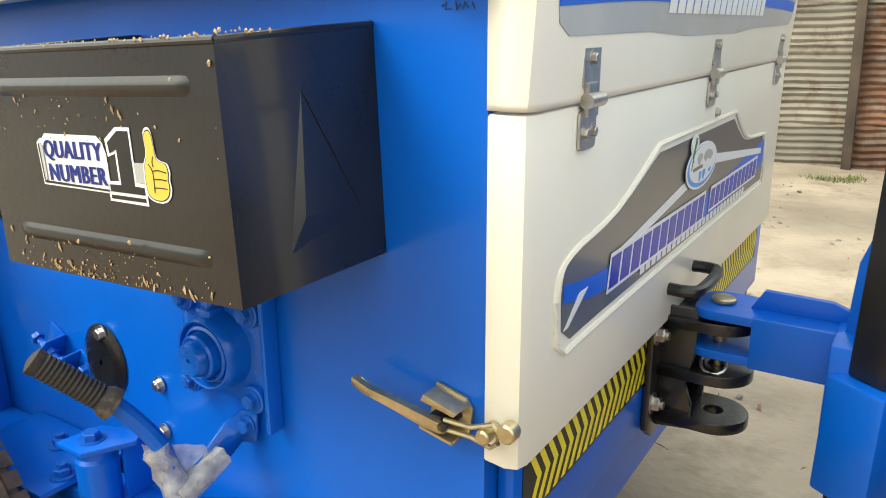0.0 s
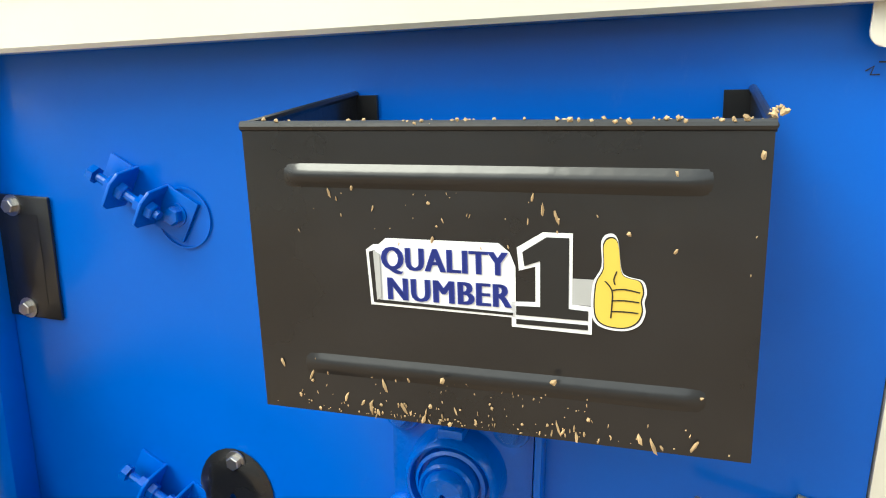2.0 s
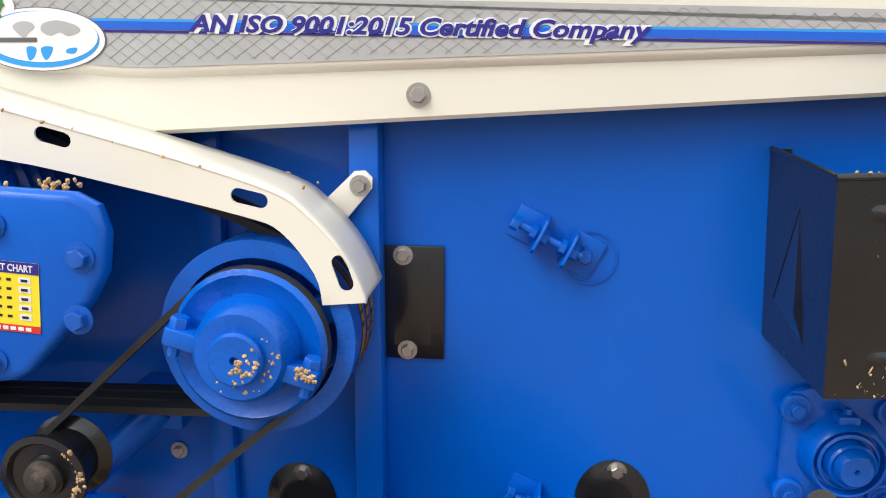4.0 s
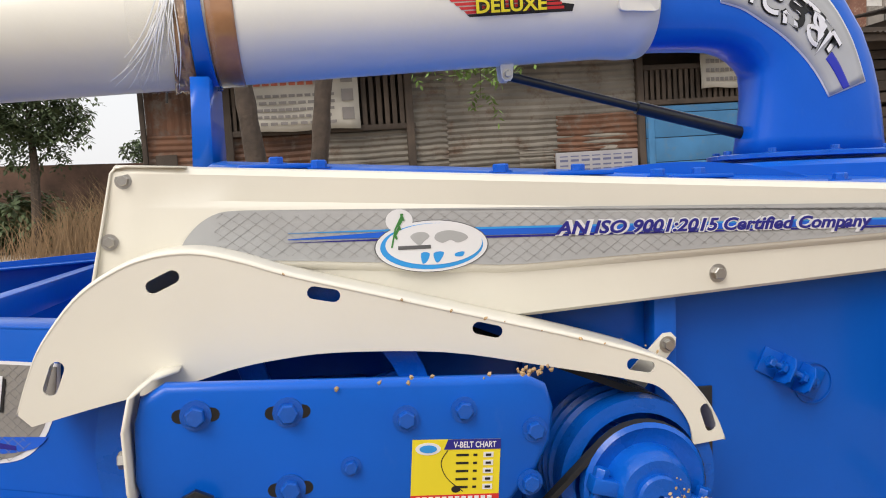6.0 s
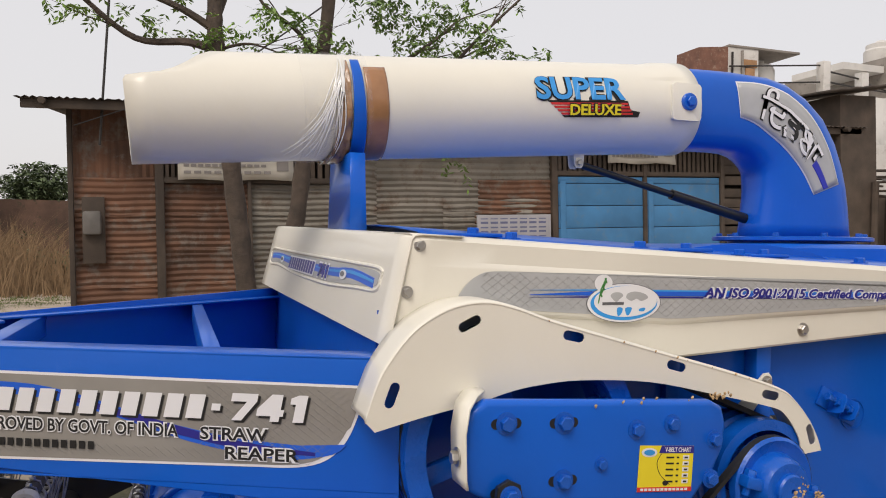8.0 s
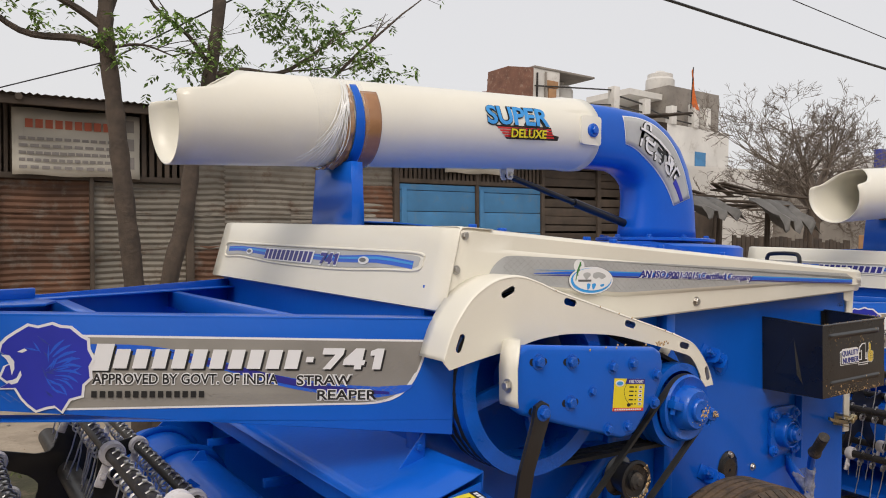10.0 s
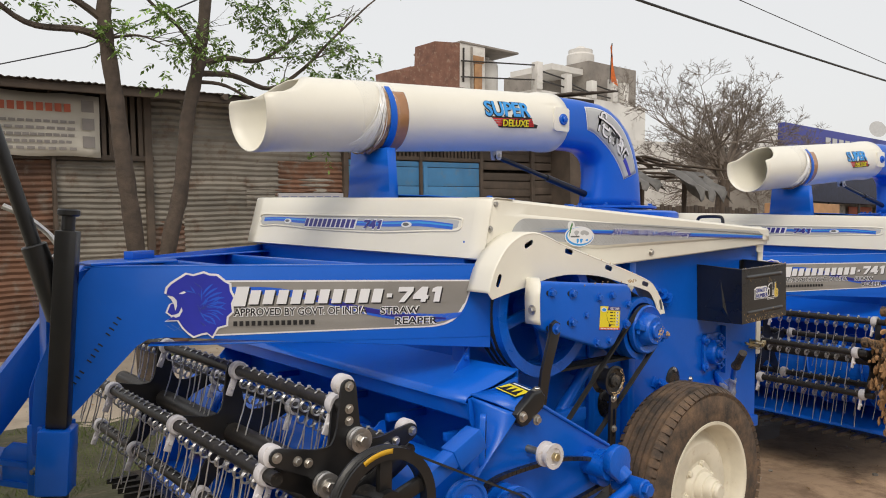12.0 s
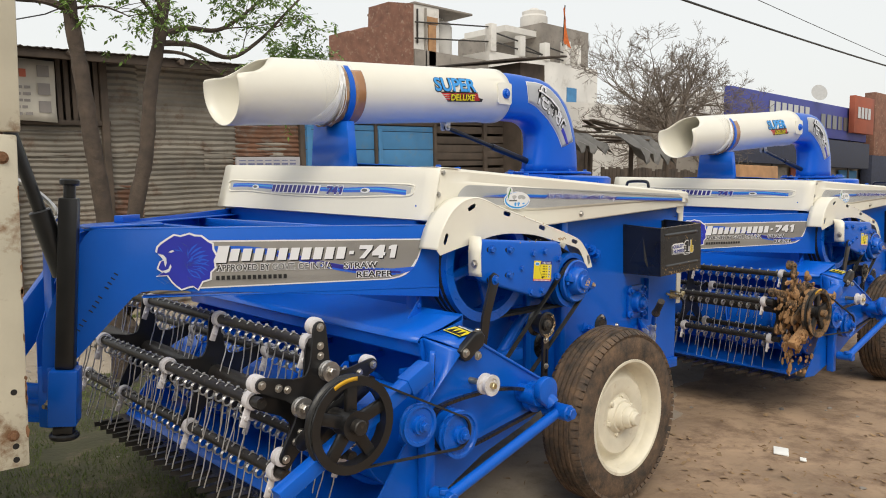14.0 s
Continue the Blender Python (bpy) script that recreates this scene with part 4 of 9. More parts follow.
def on_beam(s, z, out=0.0):
    """The pose of flat things on the near beam's face: s metres from its front end towards the body."""
    p = BB - BD * s
    n = Vector((BD.y, -BD.x, 0))
    n = n if n.y < 0 else -n
    return Matrix.Translation((p.x + n.x * out, p.y + n.y * out, z)) @ Matrix.Rotation(radians(BT), 4, "Z") @ Matrix.Rotation(radians(90), 4, "X")


def build_drawbar():
    db = tagged(new("drawbar"), "blue welded drawbar frame with printed decal")
    db.parent = reaper
    L = LB
    # near beam face, with its bent-down front
    face = [(L, 1.228), (0.0, 1.224), (-0.015, 1.208), (-0.080, 1.100), (-0.148, 0.925), (-0.158, 0.80), (-0.158, 0.70), (-0.09, 0.70), (-0.068, 0.79), (0.12, 1.0), (0.15, 1.018), (0.2, 1.021), (L, 0.963)]
    bm = bmesh.new()
    add_prism(bm, face, -0.006, 0.0, "z", 0.0015, on_beam(0, 0))
    nb = part("near_beam", bm, BLUE, db)
    bm = bmesh.new()
    add_box(bm, -0.02, L, 0.0, 0.07, -0.006, 0.0, 0.0015, on_beam(0, 1.2285) @ Matrix.Rotation(radians(-90), 4, "X"))
    part("near_flange", bm, BLUE, db)
    bm = bmesh.new()
    add_box(bm, 0.15, L, 0.0, 0.06, -0.004, 0.0, 0.001, on_beam(0, 1.0) @ Matrix.Rotation(radians(-90), 4, "X"))
    part("inner_flange", bm, BLUE, db)
    # far beam
    a, b = Vector((-1.86, 1.47, 0)), Vector((-2.86, 0.60, 0))
    d = (b - a)
    yaw = math.atan2(d.y, d.x)
    m = Matrix.Translation((a.x, a.y, 0)) @ Matrix.Rotation(yaw, 4, "Z")
    bm = bmesh.new()
    add_prism(bm, [(0, 1.26), (d.length, 1.232), (d.length, 1.03), (0, 1.0)], -0.003, 0.003, "y", 0.001, m)
    add_box(bm, 0, d.length, -0.003, 0.06, 1.227, 1.232, 0.001, m)
    part("far_beam", bm, BLUE, db)
    # front gusset plate
    bm = bmesh.new()
    add_prism(bm, [(-2.905, 0.40), (-2.62, 0.50), (-2.58, 0.63), (-2.66, 0.78), (-2.86, 0.62), (-2.92, 0.50)], 1.229, 1.236, "z", 0.002)
    part("top_plate", bm, BLUE, db)
    bm = bmesh.new()
    add_prism(bm, [(-2.72, 0.62), (-2.62, 0.72), (-2.62, 0.76), (-2.74, 0.65)], 1.236, 1.262, "z", 0.002)
    part("top_gusset", bm, BLUE, db)
    # cross members
    for x, y0, y1, w in ((-2.145, 0.04, 1.20, 0.032), (-2.55, 0.26, 0.88, 0.04)):
        bm = bmesh.new()
        add_box(bm, x - w / 2, x + w / 2, y0, y1, 1.17, 1.226, 0.003)
        part("cross_member", bm, BLUE, db)
    # far leg of the bent front
    bm = bmesh.new()
    add_prism(bm, [(-2.84, 1.22), (-2.91, 1.20), (-2.99, 0.98), (-3.03, 0.86), (-3.03, 0.68), (-2.97, 0.68), (-2.88, 1.0)], 0.575, 0.583, "y", 0.002)
    part("far_leg", bm, BLUE, db)
    bm = bmesh.new()
    add_prism(bm, [(0.50, 0.70), (0.583, 0.70), (0.583, 1.20), (0.50, 1.20)], -3.00, -2.99, "x", 0.001)
    part("front_web", bm, BLUE, db)
    # stand tube with jack
    t = Matrix.Translation((-2.995, 0.43, 0.60)) @ Matrix.Rotation(radians(BT), 4, "Z") @ Matrix.Rotation(radians(3), 4, "Y")
    bm = bmesh.new()
    add_box(bm, -0.043, 0.043, -0.05, 0.05, 0, 0.18, 0.006, t)
    st = part("stand_socket", bm, BLUE, db)
    bm = bmesh.new()
    add_box(bm, -0.028, 0.028, -0.03, 0.03, 0.181, 0.73, 0.005, t)
    jk = part("stand_leg", bm, BLACK_GLOSS, db, "black square stand leg")
    bm = bmesh.new()
    add_cyl(bm, t @ Vector((0, 0, 0.73)), t @ Vector((0, 0, 0.77)), 0.018, n=14)
    add_cyl(bm, t @ Vector((0, 0, 0.77)), t @ Vector((0, 0, 0.79)), 0.03, n=14, bevel=0.004)
    part("cap", bm, BLACK_GLOSS, jk)
    bm = bmesh.new()
    add_box(bm, -0.03, 0.03, -0.032, 0.032, -0.03, -0.001, 0.003, t)
    add_cyl(bm, t @ Vector((0, 0, -0.05)), t @ Vector((0, 0, -0.03)), 0.046, n=18, bevel=0.006)
    part("foot", bm, BLACK_GLOSS, jk)
    bolt(st, t @ Vector((-0.044, 0.0, 0.06)), (-1, -0.4, 0), 0.014, BRASS, stud=1.2)
    return db


def build_tongue(db, tm):
    """Draw tongue: two plates joined by a web, with the pin. tm: its root, x towards the pin."""
    for z in (0.60, 0.66):
        cutout("clevis_plate", [rounded(0.0, 0.30, -0.05, 0.05, 0.045, 6), circle(0.25, 0, 0.016)], 0.016, BLUE, db, tm @ Matrix.Translation((0, 0, z)))
    bm = bmesh.new()
    add_box(bm, -0.02, 0.13, -0.045, 0.045, 0.60, 0.66, 0.003, tm)
    add_box(bm, -0.05, 0.02, -0.05, 0.06, 0.58, 0.78, 0.004, tm)
    tg = part("tongue", bm, BLUE, db)
    bm = bmesh.new()
    add_prism(bm, [(0.0, 0.668), (0.14, 0.668), (0.12, 0.70), (0.09, 0.72), (0.0, 0.72)], 0.035, 0.045, "y", 0.001, tm)
    part("gusset", bm, BLUE, db)
    bm = bmesh.new()
    add_cyl(bm, tm @ Vector((0.25, 0, 0.54)), tm @ Vector((0.25, 0, 0.672)), 0.014, n=14)
    add_cyl(bm, tm @ Vector((0.25, 0, 0.672)), tm @ Vector((0.25, 0, 0.682)), 0.024, n=14, bevel=0.002)
    part("hitch_pin", bm, BRASS, db)


drawbar = build_drawbar()


# straw pipe: elbow, straight pipe, stand and stay
PA, PM = Vector((-0.735, 0.695, 1.8575)), Vector((-2.328, 0.624, 1.7425))
PR = 0.135


def build_pipe():
    bm = bmesh.new()
    # low blower housing under the elbow
    add_lathe(bm, [(0.36, 0), (0.36, 0.05), (0.345, 0.06), (0.20, 0.066), (0.20, 0.08)], (-0.25, 0.70, 1.375), (-0.25, 0.70, 2), 48)
    hs = part("blower_housing", bm, BLUE, reaper)
    bm = bmesh.new()
    add_lathe(bm, [(0.245, 0), (0.25, 0.002), (0.25, 0.012), (0.245, 0.014), (0.17, 0.014)], (-0.25, 0.70, 1.448), (-0.25, 0.70, 2), 40)
    el = part("elbow_flange", bm, BLUE_CAST, reaper)
    for i in range(10):
        a = 2 * math.pi * i / 10
        bolt(el, (-0.25 + 0.225 * math.cos(a), 0.70 + 0.225 * math.sin(a), 1.463), (0, 0, 1), 0.011, BLUE_CAST)
    # faceted elbow
    bm = bmesh.new()
    cen = spline([(-0.25, 1.46), (-0.25, 1.56), (-0.262, 1.66), (-0.305, 1.762), (-0.40, 1.832), (-0.51, 1.855), (-0.65, 1.857), (-0.79, 1.852)], 2)
    rows = []
    for i, (x, z) in enumerate(cen):
        a = cen[max(i - 1, 0)]
        b = cen[min(i + 1, len(cen) - 1)]
        d = Vector((b[0] - a[0], 0, b[1] - a[1])).normalized()
        u = Vector((d.z, 0, -d.x))
        t = i / (len(cen) - 1)
        ru = 0.198 - 0.074 * min(1, t * 1.4)
        rv = 0.088 + 0.012 * t
        sq = 0.85
        row = []
        for k in range(33):
            th = 2 * math.pi * k / 32
            c, s = math.cos(th), math.sin(th)
            g = (abs(c) ** 4 + abs(s) ** 4) ** 0.25
            f = (1 - sq) + sq / g
            row.append(Vector((x, 0.685, z)) + u * (ru * c * f) + Vector((0, 1, 0)) * (rv * s * f))
        rows.append(row)
    add_grid(bm, rows)
    bmesh.ops.remove_doubles(bm, verts=bm.verts, dist=0.0005)
    eb = thick(part("elbow", bm, BLUE, reaper), 0.004)
    # straight pipe with a scooped mouth
    bm = bmesh.new()
    m, L = basis(PA, PM)
    side_axis = (m.inverted().to_3x3() @ Vector((0, 0, 1)))
    up_ang = math.atan2(side_axis.y, side_axis.x)
    n, rows = 144, []
    for j in range(31):
        row = []
        for k in range(n + 1):
            th = 2 * math.pi * k / n
            top = math.cos(th - up_ang)
            end = L + 0.006 * top - float(np.interp(top, [0.30, 0.40, 0.46, 0.54, 0.66, 0.82, 0.95, 1.0], [0.0, 0.008, 0.080, 0.112, 0.142, 0.172, 0.205, 0.25]))
            h = 0.0 + end * j / 30
            rr = PR + (0.006 if h < 0.1 else 0.0)
            row.append(m @ Vector((rr * math.cos(th), rr * math.sin(th), h)))
        rows.append(row)
    add_grid(bm, rows)
    bmesh.ops.remove_doubles(bm, verts=bm.verts, dist=0.0003)
    pp = thick(part("straw_pipe", bm, CREAM, reaper, "long cream straw pipe with a scooped mouth"), 0.004)
    d = (PM - PA).normalized()
    # pivot bolt and patch
    bm = bmesh.new()
    add_prism(bm, rounded(-0.05, 0.05, -0.055, 0.055, 0.01), PR + 0.001, PR + 0.012, "y", 0.002, Matrix.Translation(PA + d * 0.05) @ Matrix.Rotation(radians(180), 4, "Z"))
    part("pivot_pad", bm, CREAM, pp)
    bm = bmesh.new()
    c = PA + d * 0.045
    add_cyl(bm, c + Vector((0, -PR - 0.005, 0)), c + Vector((0, -PR - 0.022, 0)), 0.026, n=18, bevel=0.003)
    add_hex(bm, c + Vector((0, -PR - 0.022, 0)), c + Vector((0, -1, 0)), 0.015, 0.01)
    part("pivot_bolt", bm, BLUE_CAST, pp)
    # stay
    A, B = Vector((-1.078, 0.684, 1.672)), Vector((-0.412, 0.70, 1.515))
    bm = bmesh.new()
    add_cyl(bm, A, A + (B - A) * 0.55, 0.011, n=12)
    add_cyl(bm, A + (B - A) * 0.52, B, 0.017, n=12)
    sy = part("gas_strut", bm, BLACK_GLOSS, reaper, "black gas strut")
    for y in (-0.018, 0.018):
        bm = bmesh.new()
        add_prism(bm, [(-0.02, 0.055), (-0.014, -0.008), (-0.008, -0.016), (0.008, -0.016), (0.014, -0.008), (0.02, 0.055)], y - 0.003, y + 0.003, "y", 0.001, Matrix.Translation(A))
        part("lug", bm, CREAM, sy)
    bolt(sy, A + Vector((0, -0.022, 0)), (0, -1, 0), 0.009)
    bm = bmesh.new()
    add_box(bm, -0.012, 0.04, -0.03, 0.03, -0.03, 0.025, 0.003, Matrix.Translation(B))
    part("lug", bm, BLACK, sy)
    # rest with strap, tape and film
    bm = bmesh.new()
    v = []
    for z, gx, gy in ((1.43, 0.020, 0.148), (1.56, 0.018, 0.136), (1.650, 0.018, 0.126)):
        v.append([(-1.783 + sx * gx, 0.650 + sy * gy, z) for sx, sy in ((-1, -1), (1, -1), (1, 1), (-1, 1), (-1, -1))])
    add_grid(bm, v)
    bmesh.ops.remove_doubles(bm, verts=bm.verts, dist=0.0005)
    rs = thick(part("pipe_rest", bm, BLUE, reaper), 0.004)
    # cradle arms that hold the pipe on both sides, tape and crumpled film round them
    wrap_up = Vector((0, 1, 0)).cross(-d).normalized()
    wrap_up = wrap_up if wrap_up.z > 0 else -wrap_up

    def hoop(name, s0, a0, a1, wide, r, mat, parent, label="", crease=0.0, side=-1):
        """A band laid round the pipe from angle a0 to a1 (degrees, 0 level, 90 top); wide(t): where it starts and ends along the pipe."""
        bm = bmesh.new()
        rows = []
        for i in range(41):
            t = i / 40
            a = radians(a0 + (a1 - a0) * t)
            u0, u1 = wide(t)
            row = []
            for k in range(9):
                u = u0 + (u1 - u0) * k / 8
                rr = r + crease * noise.noise(Vector((u * 90, t * 14, r * 50)))
                row.append(PA + d * (s0 + u) + rr * (Vector((0, side, 0)) * math.cos(a) + wrap_up * math.sin(a)))
            rows.append(row)
        add_grid(bm, rows)
        return thick(part(name, bm, mat, parent, label), 0.003 if mat is BLUE else 0.0008)

    for side_y in (-1, 1):
        hoop("strap", 1.052, -75, 46, lambda t: (-0.021 + 0.010 * t, 0.021 - 0.010 * t), PR + 0.011, BLUE, rs, side=side_y)
    hoop("tape", 1.002, -150, 38, lambda t: (-0.028, 0.030), PR + 0.0055, TAPE, pp, "brown packing tape band")
    hoop("tape", 1.075, -110, 46, lambda t: (-0.004, 0.062 - 0.060 * t), PR + 0.010, TAPE_FILM, pp, "crumpled brown tape under film", 0.008)
    bm = bmesh.new()
    c = PA + d * 1.10
    prof = [(PR + 0.010 + 0.003 * math.sin(i * 2.7) - 0.0006 * i, -0.075 + 0.018 * i) for i in range(10)]
    add_lathe(bm, prof + [(PR + 0.004, 0.095), (PR + 0.006, -0.075)], c, c + d, 56, True)
    for v in bm.verts:
        v.co += Vector((0.6, 1, 1)) * 0.007 * noise.noise(v.co * 26)
    fw = part("film_wrap", bm, PLASTIC, pp, "clear plastic film round the pipe")
    # folds in the film as thin white ridges, coloured like their glints
    rnd = random.Random(44)
    for i in range(16):
        u0, u1, top, low = rnd.uniform(0.0, 0.03), rnd.uniform(0.03, 0.17), rnd.uniform(20, 62), rnd.uniform(-75, -25)
        line = []
        for k in range(13):
            t = k / 12
            a = radians(top + (low - top) * t)
            line.append(PA + d * (1.078 + u0 + (u1 - u0) * t ** 1.6 + 0.004 * math.sin(7 * t + i)) + (PR + 0.0125) * (Vector((0, -1, 0)) * math.cos(a) + wrap_up * math.sin(a)))
        bm = bmesh.new()
        add_sweep(bm, line, [0.0004 + 0.0013 * math.sin(math.pi * k / 12) for k in range(13)], 5)
        part("fold", bm, FOLD_GLINT, fw)
    return pp


pipe = build_pipe()


# header: side plates, auger, trough, cutter bar
def build_header():
    hd = tagged(new("header"), "blue cutter header with auger trough")
    hd.parent = reaper
    y0, y1 = -0.345, W + 0.10
    plate = [(-1.985, 0.822), (-1.95, 0.842), (-1.87, 0.842), (-1.855, 0.818), (-1.72, 0.742), (-1.55, 0.648), (-1.45, 0.57), (-1.60, 0.50), (-1.85, 0.43), (-2.05, 0.34), (-2.30, 0.27), (-2.40, 0.28), (-2.34, 0.36), (-2.20, 0.55), (-2.15, 0.645), (-2.10, 0.69), (-2.035, 0.76)]
    for y in (y0, y1):
        bm = bmesh.new()
        add_prism(bm, plate, y - 0.004, y + 0.004, "y", 0.001)
        part("side_plate", bm, BLUE, hd)
    # rolled edge on the near side plate
    bm = bmesh.new()
    add_sweep(bm, [(-1.86, y0 - 0.006, 0.822), (-1.72, y0 - 0.006, 0.744), (-1.55, y0 - 0.006, 0.650)], 0.006, 8)
    part("edge_bead", bm, BLUE, hd)
    # top sheet with a turned-down lip, back sheet and trough
    bm = bmesh.new()
    prof = [(-1.87, 0.60), (-1.864, 0.915), (-1.89, 0.903), (-1.97, 0.878), (-2.05, 0.862), (-2.062, 0.859), (-2.070, 0.852), (-2.076, 0.842), (-2.066, 0.838), (-2.062, 0.796), (-2.054, 0.790), (-2.02, 0.802), (-1.92, 0.80), (-1.895, 0.76), (-1.892, 0.55), (-1.92, 0.43), (-1.99, 0.345), (-2.08, 0.312), (-2.18, 0.300), (-2.26, 0.294), (-2.34, 0.285), (-2.41, 0.28)]
    rows = [[(x, -0.256 + (y1 + 0.25) * j / 10, z) for j in range(11)] for x, z in prof]
    add_grid(bm, rows)
    thick(part("trough", bm, BLUE, hd), 0.004)
    # closed near end of the trough
    bm = bmesh.new()
    add_prism(bm, [(-2.068, 0.853), (-1.966, 0.872), (-1.872, 0.895), (-1.872, 0.60), (-1.97, 0.60), (-2.02, 0.70), (-2.062, 0.79)], -0.262, -0.2575, "y")
    part("end_plate", bm, BLUE, hd)
    # flat stays across the gap under the lip
    for y in (1.05, 0.52, 0.16, -0.14):
        bm = bmesh.new()
        add_box(bm, -2.055, -1.895, y - 0.010, y + 0.010, -0.012, 0.012, 0.002, Matrix.Translation((0, 0, 0.716)))
        part("stay", bm, BLUE, hd)
    # casing of the side drive: top cover and bent front flange
    bm = bmesh.new()
    add_grid(bm, [[(-1.868, -0.254, 0.874), (-1.868, -0.31, 0.868), (-1.87, -0.372, 0.856)], [(-1.96, -0.254, 0.869), (-1.955, -0.32, 0.858), (-1.925, -0.373, 0.840)], [(-2.054, -0.254, 0.863), (-2.02, -0.32, 0.846), (-1.978, -0.373, 0.820)]])
    thick(part("drive_cover", bm, BLUE, hd), 0.005)
    bm = bmesh.new()
    left = spline([(-2.056, -0.262, 0.858), (-2.046, -0.268, 0.79), (-2.062, -0.27, 0.71), (-2.11, -0.275, 0.62), (-2.16, -0.28, 0.55)], 4)
    right = spline([(-1.980, -0.376, 0.818), (-2.030, -0.376, 0.768), (-2.085, -0.374, 0.715), (-2.14, -0.372, 0.655), (-2.19, -0.37, 0.57)], 4)
    add_grid(bm, [[tuple(Vector(p).lerp(Vector(q), k / 3)) for k in range(4)] for p, q in zip(left, right)])
    thick(part("front_flange", bm, BLUE, hd), 0.005)
    bm = bmesh.new()
    add_prism(bm, capsule(0, 0, 0.12, 0.014, 80), -0.008, 0.008, "y", 0.001, Matrix.Translation((-2.088, -0.345, 0.755)) @ Matrix.Rotation(radians(40), 4, "Z"))
    sl = part("slotted_plate", bm, BLUE, hd)
    plate2("slot", capsule(0, 0, 0.10, 0.005, 80), INK, sl, Matrix.Translation((-2.088, -0.345, 0.755)) @ Matrix.Rotation(radians(40), 4, "Z") @ face_xz(0, -0.0083, 0), 0.0005)
    # small gusset with a bolt behind the cover
    bm = bmesh.new()
    add_prism(bm, [(-1.888, 0.885), (-1.888, 0.965), (-1.955, 0.885)], -0.062, -0.056, "y", 0.001)
    gs = part("gusset", bm, BLUE, hd)
    bolt(gs, (-1.905, -0.063, 0.93), (0, -1, 0), 0.009, BLUE_CAST)
    # feed drum with low spiral flights and short fins
    ax, near, far = Vector((-2.125, 0, 0.522)), -0.25, y1 - 0.012
    bm = bmesh.new()
    add_lathe(bm, [(0.03, -0.085), (0.03, 0.0), (0.160, 0.0), (0.163, 0.003), (0.163, far - near - 0.003), (0.160, far - near), (0, far - near)], (ax.x, near, ax.z), (ax.x, 9, ax.z), 48)
    au = part("auger", bm, BLUE, hd)
    for half in (0, 1):
        bm = bmesh.new()
        rows = []
        for i in range(61):
            t = i / 60
            y = (near + 0.012 + t * 0.62) if half == 0 else (far - 0.02 - t * 0.62)
            th = 2 * math.pi * 2.0 * t * (1 if half else -1)
            rows.append([(ax.x + r * math.cos(th), y, ax.z + r * math.sin(th)) for r in (0.161, 0.186)])
        add_grid(bm, rows)
        thick(part("flight", bm, BLUE, au), 0.004)
    for i in range(20):
        y, th = -0.16 + 0.08 * i, i * 1.9
        d, e = Vector((math.cos(th), 0, math.sin(th))), Vector((-math.sin(th), 0, math.cos(th)))
        p = Vector((ax.x, y, ax.z))
        bm = bmesh.new()
        add_faces(bm, [p + d * 0.158 + e * 0.028, p + d * 0.158 - e * 0.028, p + d * 0.196 - e * 0.012, p + d * 0.193 + e * 0.004], [(0, 1, 2, 3)])
        thick(link("fin", bm, BLUE, au, smooth=False), 0.005)
    # cutter bar with fingers
    bm = bmesh.new()
    add_box(bm, -2.46, -2.39, y0, y1, 0.262, 0.278, 0.003)
    cb = part("cutter_bar", bm, BLACK, hd, "black cutter bar with steel fingers")
    bm = bmesh.new()
    add_prism(bm, [(0.0, -0.018), (-0.10, -0.008), (-0.125, 0.0), (-0.10, 0.008), (0, 0.018)], -0.008, 0.012, "z")
    fg = link("finger", bm, BLACK, cb, smooth=False)
    n = int((y1 - y0) / 0.0762)
    for i in range(n):
        m = Matrix.Translation((-2.45, y0 + 0.04 + i * 0.0762, 0.272))
        if i == 0:
            fg.matrix_local = m
        else:
            share(fg, m)
    # dividers and supports at the near end
    bm = bmesh.new()
    add_box(bm, -0.28, 0.28, -0.022, 0.022, -0.022, 0.022, 0.004, Matrix.Translation((-2.46, y0 - 0.07, 0.655)) @ Matrix.Rotation(radians(-27), 4, "Y"))
    arm = part("reel_arm", bm, BLUE, hd)
    bm = bmesh.new()
    add_box(bm, -0.05, 0.05, -0.028, 0.028, -0.030, 0.030, 0.005, Matrix.Translation((-2.215, y0 - 0.068, 0.775)) @ Matrix.Rotation(radians(-27), 4, "Y"))
    part("arm_socket", bm, BLUE, hd)
    bm = bmesh.new()
    add_box(bm, -2.16, -2.12, y0 - 0.05, y0 - 0.01, 0.28, 0.62, 0.004)
    part("bracket", bm, BLUE, hd)
    # drive pulleys, idler and sprockets at the near end
    for x, z, r, yy in ((-2.221, 0.630, 0.066, -0.10), (-2.046, 0.562, 0.078, -0.10)):
        bm = bmesh.new()
        add_lathe(bm, [(r, 0), (r, 0.006), (r - 0.014, 0.013), (r, 0.020), (r, 0.026), (r - 0.01, 0.026), (r - 0.014, 0.020), (0.03, 0.020), (0.028, 0.034), (0.012, 0.036), (0.01, 0.046), (0, 0.046)], (x, y0 + yy + 0.03, z), (x, -9, z), 32)
        pl = part("drive_pulley", bm, BLUE_CAST, hd)
        bolt(pl, (x, y0 + yy - 0.012, z), (0, -1, 0), 0.014, BLUE_CAST)
    bm = bmesh.new()
    x, z, yy = -1.915, 0.705, y0 - 0.10
    add_lathe(bm, [(0.036, 0), (0.036, 0.008), (0.026, 0.012), (0.026, 0.028), (0.036, 0.032), (0.036, 0.04), (0.024, 0.04), (0.022, 0.036), (0, 0.036)], (x, yy + 0.03, z), (x, -9, z), 28)
    idl = part("idler_roller", bm, NYLON, hd, "white nylon idler roller")
    bm = bmesh.new()
